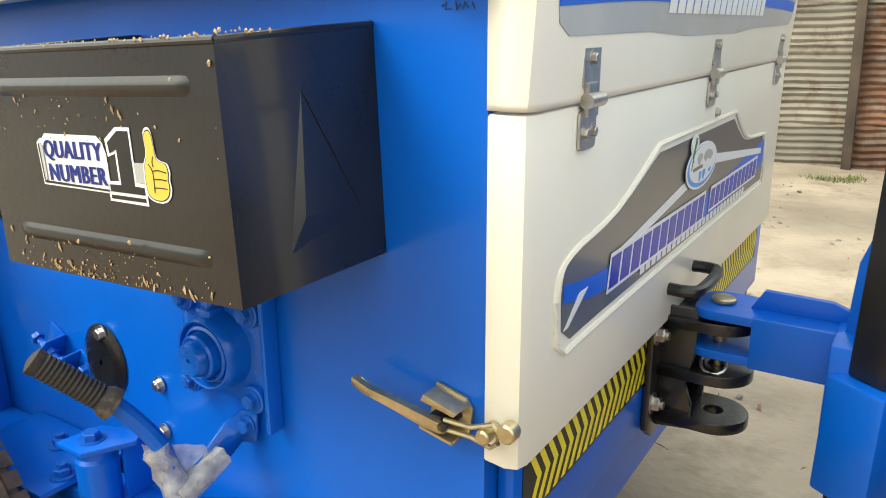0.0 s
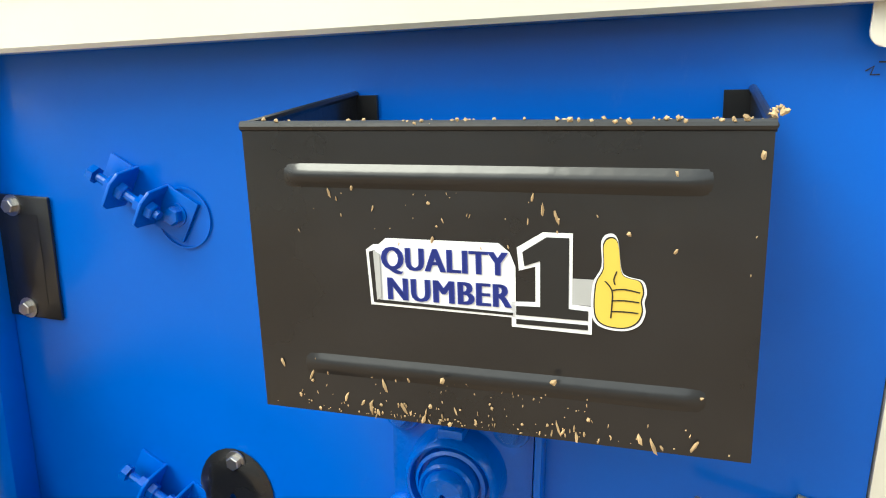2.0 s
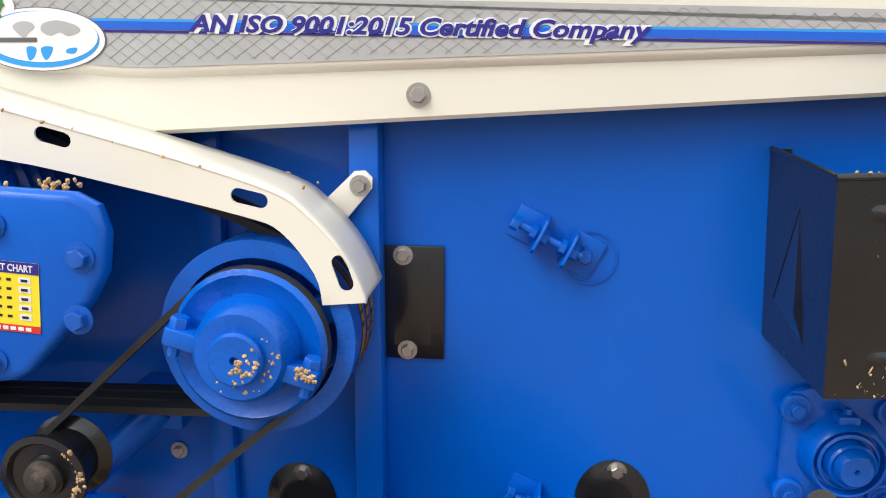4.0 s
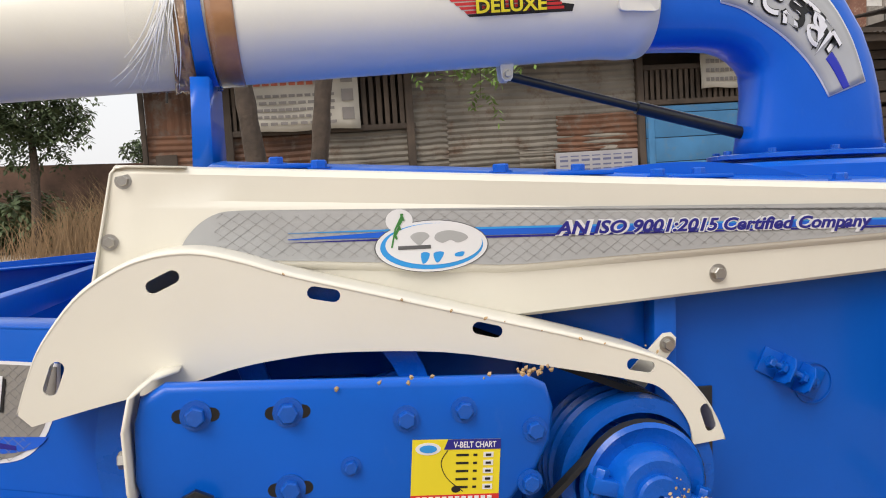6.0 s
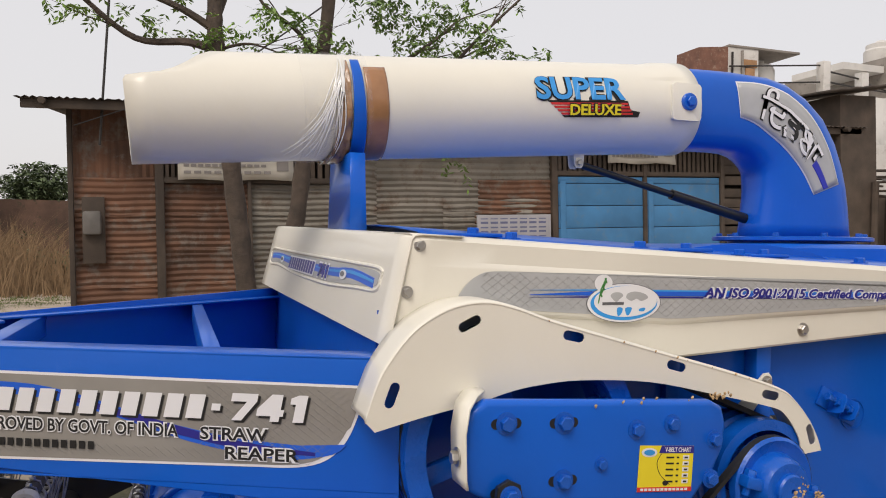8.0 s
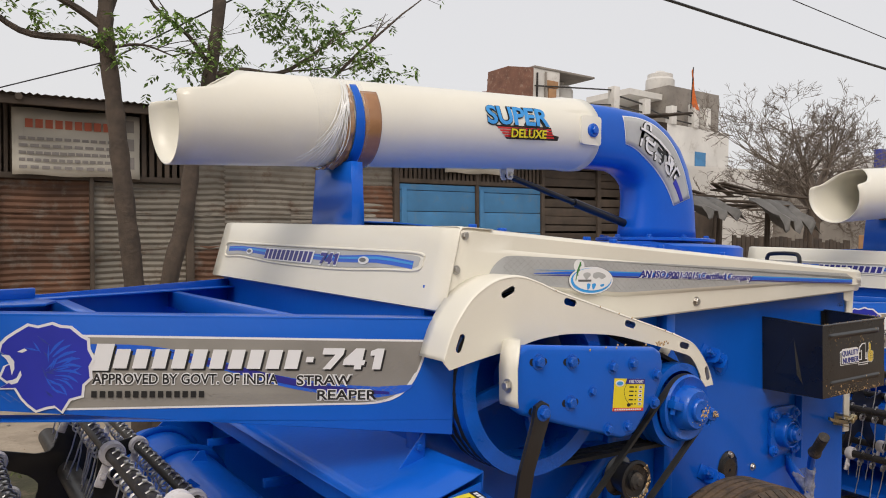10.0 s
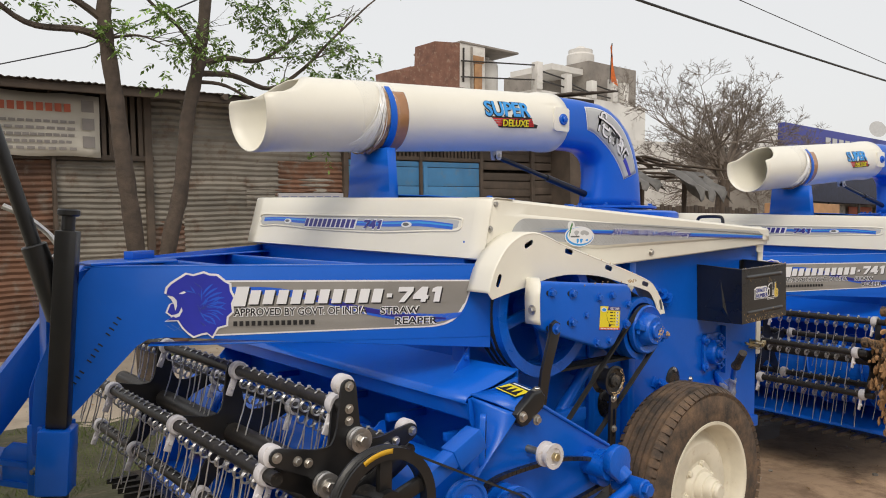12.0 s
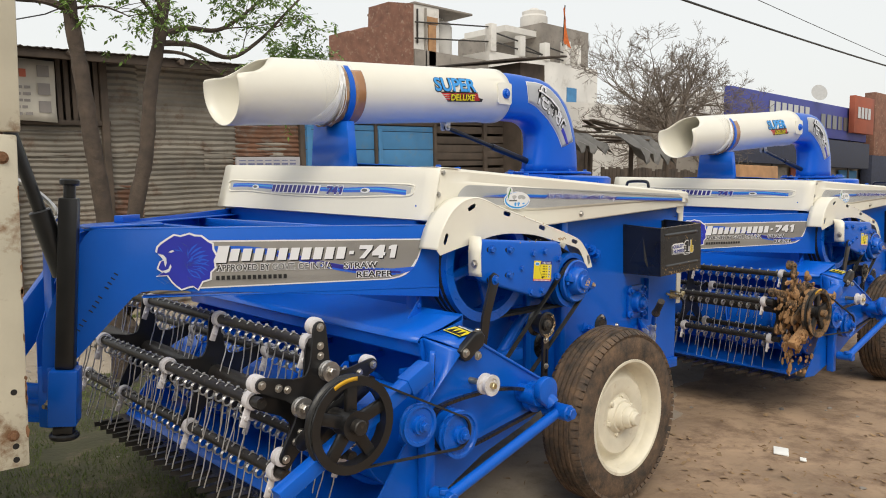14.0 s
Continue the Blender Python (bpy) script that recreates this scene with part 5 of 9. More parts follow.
    add_cyl(bm, (x, y0, z), (x, yy - 0.02, z), 0.011, n=12)
    add_hex(bm, (x, yy - 0.012, z), (x, -9, z), 0.012, 0.01)
    part("spindle", bm, BRASS, idl)
    # roller chain
    bm = bmesh.new()
    path = [(-2.12, 0.60), (-2.11, 0.635), (-2.06, 0.655), (-1.93, 0.663), (-1.80, 0.66), (-1.65, 0.63), (-1.575, 0.60), (-1.555, 0.565), (-1.60, 0.545), (-1.75, 0.52), (-1.90, 0.495), (-2.02, 0.485), (-2.09, 0.51), (-2.12, 0.555)]
    loop = spline(path, 8, True)
    for i in range(0, len(loop)):
        p, q = loop[i], loop[(i + 1) % len(loop)]
        m = Matrix.Translation(((p[0] + q[0]) / 2, y0 - 0.035, (p[1] + q[1]) / 2)) @ Matrix.Rotation(-math.atan2(q[1] - p[1], q[0] - p[0]), 4, "Y")
        l = math.dist(p, q) * 0.46
        add_box(bm, -l, l, -0.009, 0.009, -0.006, 0.006, 0.0, m)
    part("roller_chain", bm, BLACK, hd)
    bm = bmesh.new()
    add_lathe(bm, [(0.075, 0), (0.075, 0.01), (0.03, 0.012), (0.03, 0.05), (0, 0.05)], (-2.05, y0 - 0.028, 0.565), (-2.05, -9, 0.565), 26)
    part("sprocket", bm, BLUE_CAST, hd)
    bm = bmesh.new()
    add_lathe(bm, [(0.055, 0), (0.055, 0.03), (0.03, 0.034), (0.03, 0.07), (0, 0.07)], (-1.62, y0 - 0.025, 0.60), (-1.62, -9, 0.60), 26)
    part("sprocket", bm, BLUE_CAST, hd)
    # lift rod with clevis end
    A, B = Vector((-2.14, -0.47, 0.385)), Vector((-1.585, -0.47, 0.555))
    bm = bmesh.new()
    add_cyl(bm, A, B, 0.019, n=14)
    rd = part("push_rod", bm, BLUE, hd)
    bm = bmesh.new()
    add_cyl(bm, B + Vector((0.01, 0.07, 0.0)), B + Vector((0.01, -0.045, 0.0)), 0.03, n=18, bevel=0.004)
    add_hex(bm, B + Vector((0.01, -0.045, 0)), B + Vector((0.01, -9, 0)), 0.022, 0.016)
    add_cyl(bm, B + Vector((-0.03, 0.0, 0.03)), B + Vector((-0.06, 0.06, 0.10)), 0.028, n=14, bevel=0.004)
    part("rod_end", bm, BLUE_CAST, rd)
    bm = bmesh.new()
    add_prism(bm, [(-1.645, 0.585), (-1.60, 0.590)] + [(-1.640 + 0.050 * math.cos(radians(a)), 0.640 + 0.050 * math.sin(radians(a))) for a in range(-30, 215, 12)], -0.470, -0.440, "y", 0.004)
    add_cyl(bm, (-1.655, -0.44, 0.615), (-1.655, -0.35, 0.615), 0.034, n=18)
    part("pivot_cap", bm, BLUE_CAST, rd)
    bm = bmesh.new()
    add_cyl(bm, A + Vector((0, 0.06, 0)), A + Vector((0, -0.035, 0)), 0.024, n=16, bevel=0.003)
    add_hex(bm, A + Vector((-0.01, 0, 0.02)), A + Vector((-0.01, 0, 9)), 0.016, 0.014)
    part("rod_end", bm, BLUE_CAST, rd)
    # black clamp on the drive cover
    bm = bmesh.new()
    add_prism(bm, [(-1.990, 0.796), (-1.995, 0.820), (-1.925, 0.872), (-1.893, 0.876), (-1.878, 0.858), (-1.884, 0.826), (-1.950, 0.784), (-1.972, 0.782)], -0.384, -0.352, "y", 0.006, segs=3)
    ck = part("clamp", bm, BLACK_GLOSS, hd)
    bolt(ck, (-1.972, -0.385, 0.812), (0, -1, 0), 0.011)
    bolt(ck, (-1.915, -0.385, 0.795), (0, -1, 0), 0.011)
    bolt(ck, (-1.897, -0.365, 0.874), (0, -0.2, 1), 0.010)
    return hd


header = build_header()


AMBER = material("amber_vinyl", (0.62, 0.36, 0.02), 0.4, vary=0.05)
# reel: shaft, star plates, five bars with spring tines, eccentric plate, belt wheel
RC, RR = Vector((-2.490, 0, 0.692)), 0.203
EC = Vector((-2.505, 0, 0.752))
ANG = [radians(90 + 72 * k) for k in range(5)]


def build_reel():
    rl = tagged(new("reel"), "pick-up reel of steel bars with spring tines and black star plates")
    rl.parent = reaper
    y0, y1 = -0.27, W + 0.02
    bm = bmesh.new()
    add_cyl(bm, (RC.x, y0 - 0.14, RC.z), (RC.x, y1 + 0.06, RC.z), 0.032, n=18)
    part("shaft", bm, TUBE, rl)

    def star(c, r, arm, hub):
        pts = []
        for k in range(5):
            a = ANG[k]
            t = Vector((-math.sin(a), math.cos(a)))
            e = Vector((math.cos(a), math.sin(a)))
            o = Vector((c.x, c.z))
            tip = o + e * r
            pts += [tuple(tip - t * arm), *[tuple(tip + arm * (math.cos(q) * e + math.sin(q) * t)) for q in [radians(v) for v in (-60, -30, 0, 30, 60)]], tuple(tip + t * arm)]
            b = a + radians(36)
            for w in (-0.34, -0.17, 0.0, 0.17, 0.34):
                f = Vector((math.cos(b + w), math.sin(b + w)))
                pts.append(tuple(o + f * (hub + (r * 0.62 - hub) * (w / 0.40) ** 2)))
        return pts

    for y in (0.385, 1.005, y0 + 0.02):
        bm = bmesh.new()
        add_prism(bm, star(RC, RR - 0.01, 0.024, 0.085), y - 0.004, y + 0.004, "y", 0.001)
        part("star_plate", bm, BLACK_GLOSS, rl, "black steel star plate")
    # near eccentric plate with nylon rollers
    ye = -0.315
    bm = bmesh.new()
    add_prism(bm, star(EC, RR - 0.004, 0.0215, 0.082), ye - 0.004, ye + 0.004, "y", 0.001)
    ep = part("eccentric_plate", bm, BLACK_GLOSS, rl, "black eccentric plate with white rollers")
    for k in range(5):
        e = Vector((math.cos(ANG[k]), 0, math.sin(ANG[k])))
        p = EC + e * RR
        bm = bmesh.new()
        add_lathe(bm, [(0.020, 0), (0.0265, 0.004), (0.0265, 0.030), (0.020, 0.034)], (p.x, ye + 0.042, p.z), (p.x, -9, p.z), 20)
        part("roller", bm, NYLON, ep)
        bolt(ep, (p.x, ye - 0.005, p.z), (0, -1, 0), 0.009)
        for u in (0.055, 0.085):
            q = EC + e * (RR - u)
            bolt(ep, (q.x, ye - 0.005, q.z), (0, -1, 0), 0.0085)
    # three guide rollers inside the eccentric
    for a in (75, 195, 315):
        p = EC + 0.075 * Vector((math.cos(radians(a)), 0, math.sin(radians(a))))
        bm = bmesh.new()
        add_lathe(bm, [(0.030, 0), (0.030, 0.004), (0.023, 0.007), (0.030, 0.011), (0.030, 0.014), (0.023, 0.018), (0.030, 0.022), (0.030, 0.026), (0.012, 0.026)], (p.x, ye - 0.006, p.z), (p.x, -9, p.z), 22)
        g = part("guide_roller", bm, STEEL, ep)
        bolt(ep, (p.x, ye - 0.033, p.z), (0, -1, 0), 0.013)
    bm = bmesh.new()
    add_prism(bm, capsule(EC.x + 0.02, EC.z - 0.045, 0.25, 0.028, 30), ye - 0.05, ye - 0.043, "y", 0.001)
    part("link_plate", bm, BLACK_GLOSS, ep)
    # bars
    bm = bmesh.new()
    add_cyl(bm, (0, y0 - 0.02, 0), (0, y1 + 0.03, 0), 0.0165, n=14)
    bar = part("reel_bar", bm, TUBE, rl)
    bar.matrix_local = Matrix.Translation(RC + RR * Vector((math.cos(ANG[0]), 0, math.sin(ANG[0]))))
    bars = [bar] + [share(bar, Matrix.Translation(RC + RR * Vector((math.cos(a), 0, math.sin(a))))) for a in ANG[1:]]
    # nylon bearing with arm, coil tine with clip
    bm = bmesh.new()
    add_lathe(bm, [(0.018, -0.015), (0.026, -0.015), (0.029, -0.010), (0.029, 0.010), (0.026, 0.015), (0.018, 0.015)], (0, 0, 0), (0, 1, 0), 20, True)
    add_box(bm, -0.011, 0.011, 0.004, 0.012, -0.082, -0.024, 0.003)
    add_hex(bm, (0, 0.005, -0.055), (0, -1, -0.055), 0.008, 0.008)
    block = part("bearing_block", bm, NYLON, bar, "white nylon bearing block")
    bm = bmesh.new()
    pts = []
    for i in range(33):
        a = 2 * math.pi * 2 * i / 32
        pts.append((0.002 + 0.015 * math.cos(a), -0.006 + 0.012 * i / 32, -0.034 + 0.015 * math.sin(a)))
    add_sweep(bm, pts, 0.0026, 6)
    add_sweep(bm, [(0.017, 0.006, -0.034), (0.013, 0.006, -0.07), (0.004, 0.006, -0.12), (-0.006, 0.007, -0.155), (-0.012, 0.007, -0.18)], 0.0024, 6)
    add_sweep(bm, [(0.015, -0.012, -0.002), (0.013, -0.012, 0.013), (0.0, -0.012, 0.0205), (-0.012, -0.012, 0.0135)], 0.0024, 6)
    add_hex(bm, (0, -0.012, 0.019), (0, -0.012, 1), 0.006, 0.006)
    tine = part("spring_tine", bm, STEEL, bar, "sprung steel tine with coil")
    first_block = first_tine = True
    for b in bars:
        for y in (-0.235, 0.345, 0.965, 1.40):
            m = pose(0, y, 0, 0, 20, 0)
            if first_block:
                block.matrix_local, first_block = m, False
            else:
                share(block, m, b)
        i = 0
        for seg in ((-0.19, 0.30), (0.41, 0.93), (1.04, 1.38)):
            k = int((seg[1] - seg[0]) / 0.052)
            for j in range(k + 1):
                m = pose(0, seg[0] + (seg[1] - seg[0]) * j / k, 0, random.uniform(-4, 4), random.uniform(-6, 6), 0)
                if first_tine:
                    tine.matrix_local, first_tine = m, False
                else:
                    share(tine, m, b)
                i += 1
    # belt wheel
    bm = bmesh.new()
    add_pulley(bm, RC.x, RC.z, -0.425, -0.465, 0.141, 1, bore=0.114)
    wh = part("belt_wheel", bm, BLACK_GLOSS, rl, "black spoked belt wheel with yellow sticker")
    add_spokes(wh, RC.x, RC.z, -0.425, -0.465, 0.114, 5, 0.043, BLACK_GLOSS)
    bm = bmesh.new()
    add_cyl(bm, (RC.x, -0.40, RC.z), (RC.x, -0.50, RC.z), 0.022, n=16, bevel=0.003)
    part("shaft_end", bm, TUBE, wh)
    bm = bmesh.new()
    rows = [[(RC.x + r * math.cos(a), -0.4658, RC.z + r * math.sin(a)) for a in [radians(85 + 35 * i / 8) for i in range(9)]] for r in (0.128, 0.140)]
    add_grid(bm, rows)
    thick(part("sticker", bm, AMBER, wh), 0.0008)
    belt_loop("reel_belt", (RC.x, RC.z), 0.132, (-2.065, 0.575), 0.050, -0.440, -0.450, rl, 0.006)
    return rl


reel = build_reel()


# road wheel
def build_wheel():
    c = Vector((-0.955, -0.260, 0.380))
    R, w = 0.405, 0.105
    wh = tagged(new("road_wheel"), "dusty tyre on a cream steel rim")
    wh.parent = reaper
    bm = bmesh.new()
    prof = [(0.246, -0.085), (0.256, -0.105), (0.31, -0.112), (0.36, -0.105), (0.388, -0.09), (0.398, -0.07)]
    for g in range(5):
        a = -0.07 + 0.028 * g
        prof += [(0.405, a + 0.002), (0.405, a + 0.022), (0.393, a + 0.024), (0.393, a + 0.027)]
    prof += [(0.398, 0.07), (0.388, 0.09), (0.36, 0.105), (0.31, 0.112), (0.256, 0.105), (0.246, 0.085)]
    add_lathe(bm, prof, c, c + Vector((0, -1, 0)), 72, True)
    ty = part("tyre", bm, TYRE, wh)
    # shoulder lugs
    bm = bmesh.new()
    for k in range(72):
        a = 2 * math.pi * k / 72
        for s in (-1, 1):
            m = Matrix.Translation(c) @ Matrix.Rotation(a, 4, "Y") @ Matrix.Translation((0, s * 0.086, 0.382))
            add_box(bm, -0.013, 0.013, -0.020, 0.016, -0.018, 0.010, 0.0, m @ Matrix.Rotation(radians(-s * 28), 4, "X"))
    lugs = part("tread", bm, TYRE, ty)
    lugs["kind"] = "stuff"
    for o in (ty, lugs):
        o.data.transform(Matrix.Translation(c) @ Matrix.Diagonal((0.94, 0.87, 0.94, 1)) @ Matrix.Translation(-c))
    bm = bmesh.new()
    add_lathe(bm, [(0.0, 0.0), (0.15, 0.0), (0.205, 0.010), (0.228, 0.05), (0.238, 0.080), (0.254, 0.086), (0.251, 0.095), (0.240, 0.094), (0.231, 0.084), (0.226, 0.050), (0.219, 0.024), (0.208, 0.014), (0.192, 0.015), (0.178, 0.026), (0.172, 0.044), (0.164, 0.050), (0.13, 0.050), (0.102, 0.046), (0.094, 0.040), (0.080, 0.040), (0.068, 0.060), (0.05, 0.062)], c, c + Vector((0, -1, 0)), 56)
    rm = part("rim", bm, RIM, wh)
    bm = bmesh.new()
    add_lathe(bm, [(0.060, 0.04), (0.057, 0.075), (0.051, 0.086), (0.046, 0.087), (0.044, 0.108), (0.039, 0.116), (0.031, 0.117), (0.030, 0.128), (0.024, 0.135), (0.010, 0.136), (0, 0.136)], c, c + Vector((0, -1, 0)), 28)
    part("hub", bm, RIM, wh)
    for k in range(6):
        a = 2 * math.pi * k / 6 + 0.3
        bolt(rm, c + Vector((0.085 * math.cos(a), -0.042, 0.085 * math.sin(a))), (0, -1, 0), 0.012, RIM, stud=0.5)
    bm = bmesh.new()
    add_cyl(bm, c, (c.x, W - 0.0, c.z), 0.035, n=16)
    part("axle", bm, BLUE, reaper)
    # far wheel
    far = Vector((-0.955, W + 0.20, 0.380))
    ot = share(ty, Matrix.Translation((0, far.y - c.y, 0)), wh)
    # axle hanger and pivot behind the tyre
    bm = bmesh.new()
    add_box(bm, -0.70, -0.33, -0.10, -0.03, 0.47, 0.53, 0.006)
    add_box(bm, -1.03, -0.88, -0.09, -0.001, 0.34, 0.53, 0.006)
    part("axle_hanger", bm, BLUE, reaper)
    bm = bmesh.new()
    add_lathe(bm, [(0.03, 0), (0.03, 0.07), (0.026, 0.075), (0.026, 0.085), (0, 0.085)], (-0.595, -0.09, 0.53), (-0.595, -0.09, 9), 24)
    add_prism(bm, [(-0.635, -0.125), (-0.575, -0.125), (-0.540, -0.06), (-0.560, -0.035), (-0.625, -0.06)], 0.618, 0.627, "z", 0.002)
    add_prism(bm, [(0.53, -0.07), (0.618, -0.07), (0.618, -0.03), (0.53, -0.005)], -0.566, -0.558, "x", 0.001, Matrix(((1, 0, 0, 0), (0, 0, 1, 0), (0, 1, 0, 0), (0, 0, 0, 1))))
    pv = part("pivot_post", bm, BLUE, reaper)
    bolt(pv, (-0.598, -0.092, 0.627), (0, 0, 1), 0.014, BLUE_CAST, stud=0.4)
    bm = bmesh.new()
    add_box(bm, -0.90, -0.655, -0.15, -0.002, 0.535, 0.545, 0.002)
    bd = part("spring_bed", bm, BLUE, reaper)
    for x, yy in ((-0.675, -0.10), (-0.69, -0.04), (-0.76, -0.05)):
        bolt(bd, (x, yy, 0.547), (0, 0, 1), 0.014, BLUE_CAST, stud=0.9)
    return wh


wheel = build_wheel()


# ---- decals, stickers and splashes ----
def blocks(name, s0, s1, z0, z1, n, mat, parent, m, slant=0.25, gap=0.16, depth=0.0006):
    """A word that is not spelled out: a row of plain slanted blocks."""
    w = (s1 - s0) / n
    for i in range(n):
        a, b = s0 + i * w, s0 + (i + 1 - gap) * w
        h = (z1 - z0) * slant
        plate2(name, [(a, z0), (b, z0), (b + h, z1), (a + h, z1)], mat, parent, m, depth)


def strokes(name, lines, r, mat, parent, m, depth=0.0005):
    """Pen strokes: flat ribbons along lines in the pose's plane."""
    for pts in lines:
        out, back = [], []
        for i, p in enumerate(pts):
            a, b = pts[max(i - 1, 0)], pts[min(i + 1, len(pts) - 1)]
            d = Vector((b[0] - a[0], b[1] - a[1])).normalized()
            out.append((p[0] - d.y * r, p[1] + d.x * r))
            back.append((p[0] + d.y * r, p[1] - d.x * r))
        plate2(name, out + back[::-1], mat, parent, m, depth)


def hatch(parent, m, x0, x1, z0, z1, step, mat, keep):
    """Fine crossed lines printed on a decal."""
    bm = bmesh.new()
    for sgn in (1, -1):
        u = x0 - (z1 - z0)
        while u < x1 + (z1 - z0):
            pts = [(u + sgn * 1.4 * (z - z0), z) for z in np.linspace(z0, z1, 15)]
            for p, q in zip(pts, pts[1:]):
                if keep(*p) and keep(*q):
                    w = 0.00028
                    add_prism(bm, [(p[0] - w, p[1]), (p[0] + w, p[1]), (q[0] + w, q[1]), (q[0] - w, q[1])], 0.0, 0.0004, "z")
            u += step
    bmesh.ops.transform(bm, matrix=m, verts=bm.verts)
    o = link("printed_mesh", bm, mat, parent, smooth=False)
    o["kind"] = "stuff"


def globe_badge(parent, m, w=0.075, h=0.033):
    """Oval maker's badge as plain shapes: white oval, blue ring, grey patches, green sprig."""
    plate2("badge", circle(0, 0, w * 1.11, h * 1.14, 40), GREY_DARK, parent, m, 0.0004)
    plate2("badge", circle(0, 0, w * 1.09, h * 1.11, 40), WHITE, parent, m, 0.0008)
    plate2("badge", circle(0, 0, w, h, 40), SKYBLUE, parent, m, 0.0012)
    plate2("badge", circle(0.003, 0.003, w * 0.94, h * 0.90, 40), WHITE, parent, m, 0.0016)
    for pts, mat in ((((-0.42, 0.45), (-0.30, 0.62), (-0.12, 0.60), (-0.05, 0.42), (-0.16, 0.22), (-0.24, 0.05), (-0.34, 0.20)), GREY),
                     (((0.05, 0.30), (0.10, 0.56), (0.34, 0.66), (0.62, 0.50), (0.70, 0.28), (0.50, 0.10), (0.36, 0.24), (0.20, 0.12)), GREY),
                     (((-0.22, -0.28), (-0.06, -0.30), (-0.10, -0.62), (-0.20, -0.74)), SKYBLUE), (((0.02, -0.30), (0.22, -0.28), (0.14, -0.66), (0.06, -0.70)), SKYBLUE), (((0.46, -0.34), (0.62, -0.30), (0.58, -0.50), (0.44, -0.48)), SKYBLUE)):
        plate2("badge", spline([(w * x, h * z) for x, z in pts], 3, True), mat, parent, m, 0.0019)
    blocks("badge_bar", -w * 0.66, w * 0.74, -h * 0.10, h * 0.06, 1, GREY_DARK, parent, m @ Matrix.Translation((0, 0, 0.0019)), 0.0, 0.55, 0.0004)
    for k in range(5):
        plate2("badge", capsule(-w * (0.70 - 0.035 * k), h * (0.5 + 0.2 * k), w * 0.10, h * 0.05, 62 if k % 2 else 110), GREEN, parent, m, 0.0022)
    plate2("badge", circle(-w * 0.62, h * 1.15, w * 0.26, h * 0.5, 18), WHITE, parent, m, 0.0010)
    strokes("badge_stem", [[(-w * 0.78, 0.0), (-w * 0.70, h * 0.8), (-w * 0.55, h * 1.45)]], h * 0.035, GREEN, parent, m, 0.0023)


def block_figures(parent, m, w, h, mat):
    """The figures 741 in broad slanted block shapes, w wide and h high."""
    u = w / 3.0
    seven = [(0, 0.70), (0, 1), (0.94, 1), (0.94, 0.72), (0.50, 0), (0.14, 0), (0.58, 0.70)]
    four = [(0.52, 0), (0.52, 0.20), (0, 0.20), (0, 0.46), (0.44, 1), (0.84, 1), (0.84, 0.44), (0.96, 0.44), (0.96, 0.20), (0.84, 0.20), (0.84, 0)]
    one = [(0.34, 0), (0.34, 0.66), (0.14, 0.66), (0.14, 0.88), (0.40, 1), (0.72, 1), (0.72, 0)]
    for i, pts in enumerate((seven, four, one)):
        plate2("figure", [(u * (i + x) + 0.2 * h * z, h * z) for x, z in pts], mat, parent, m, 0.0006)


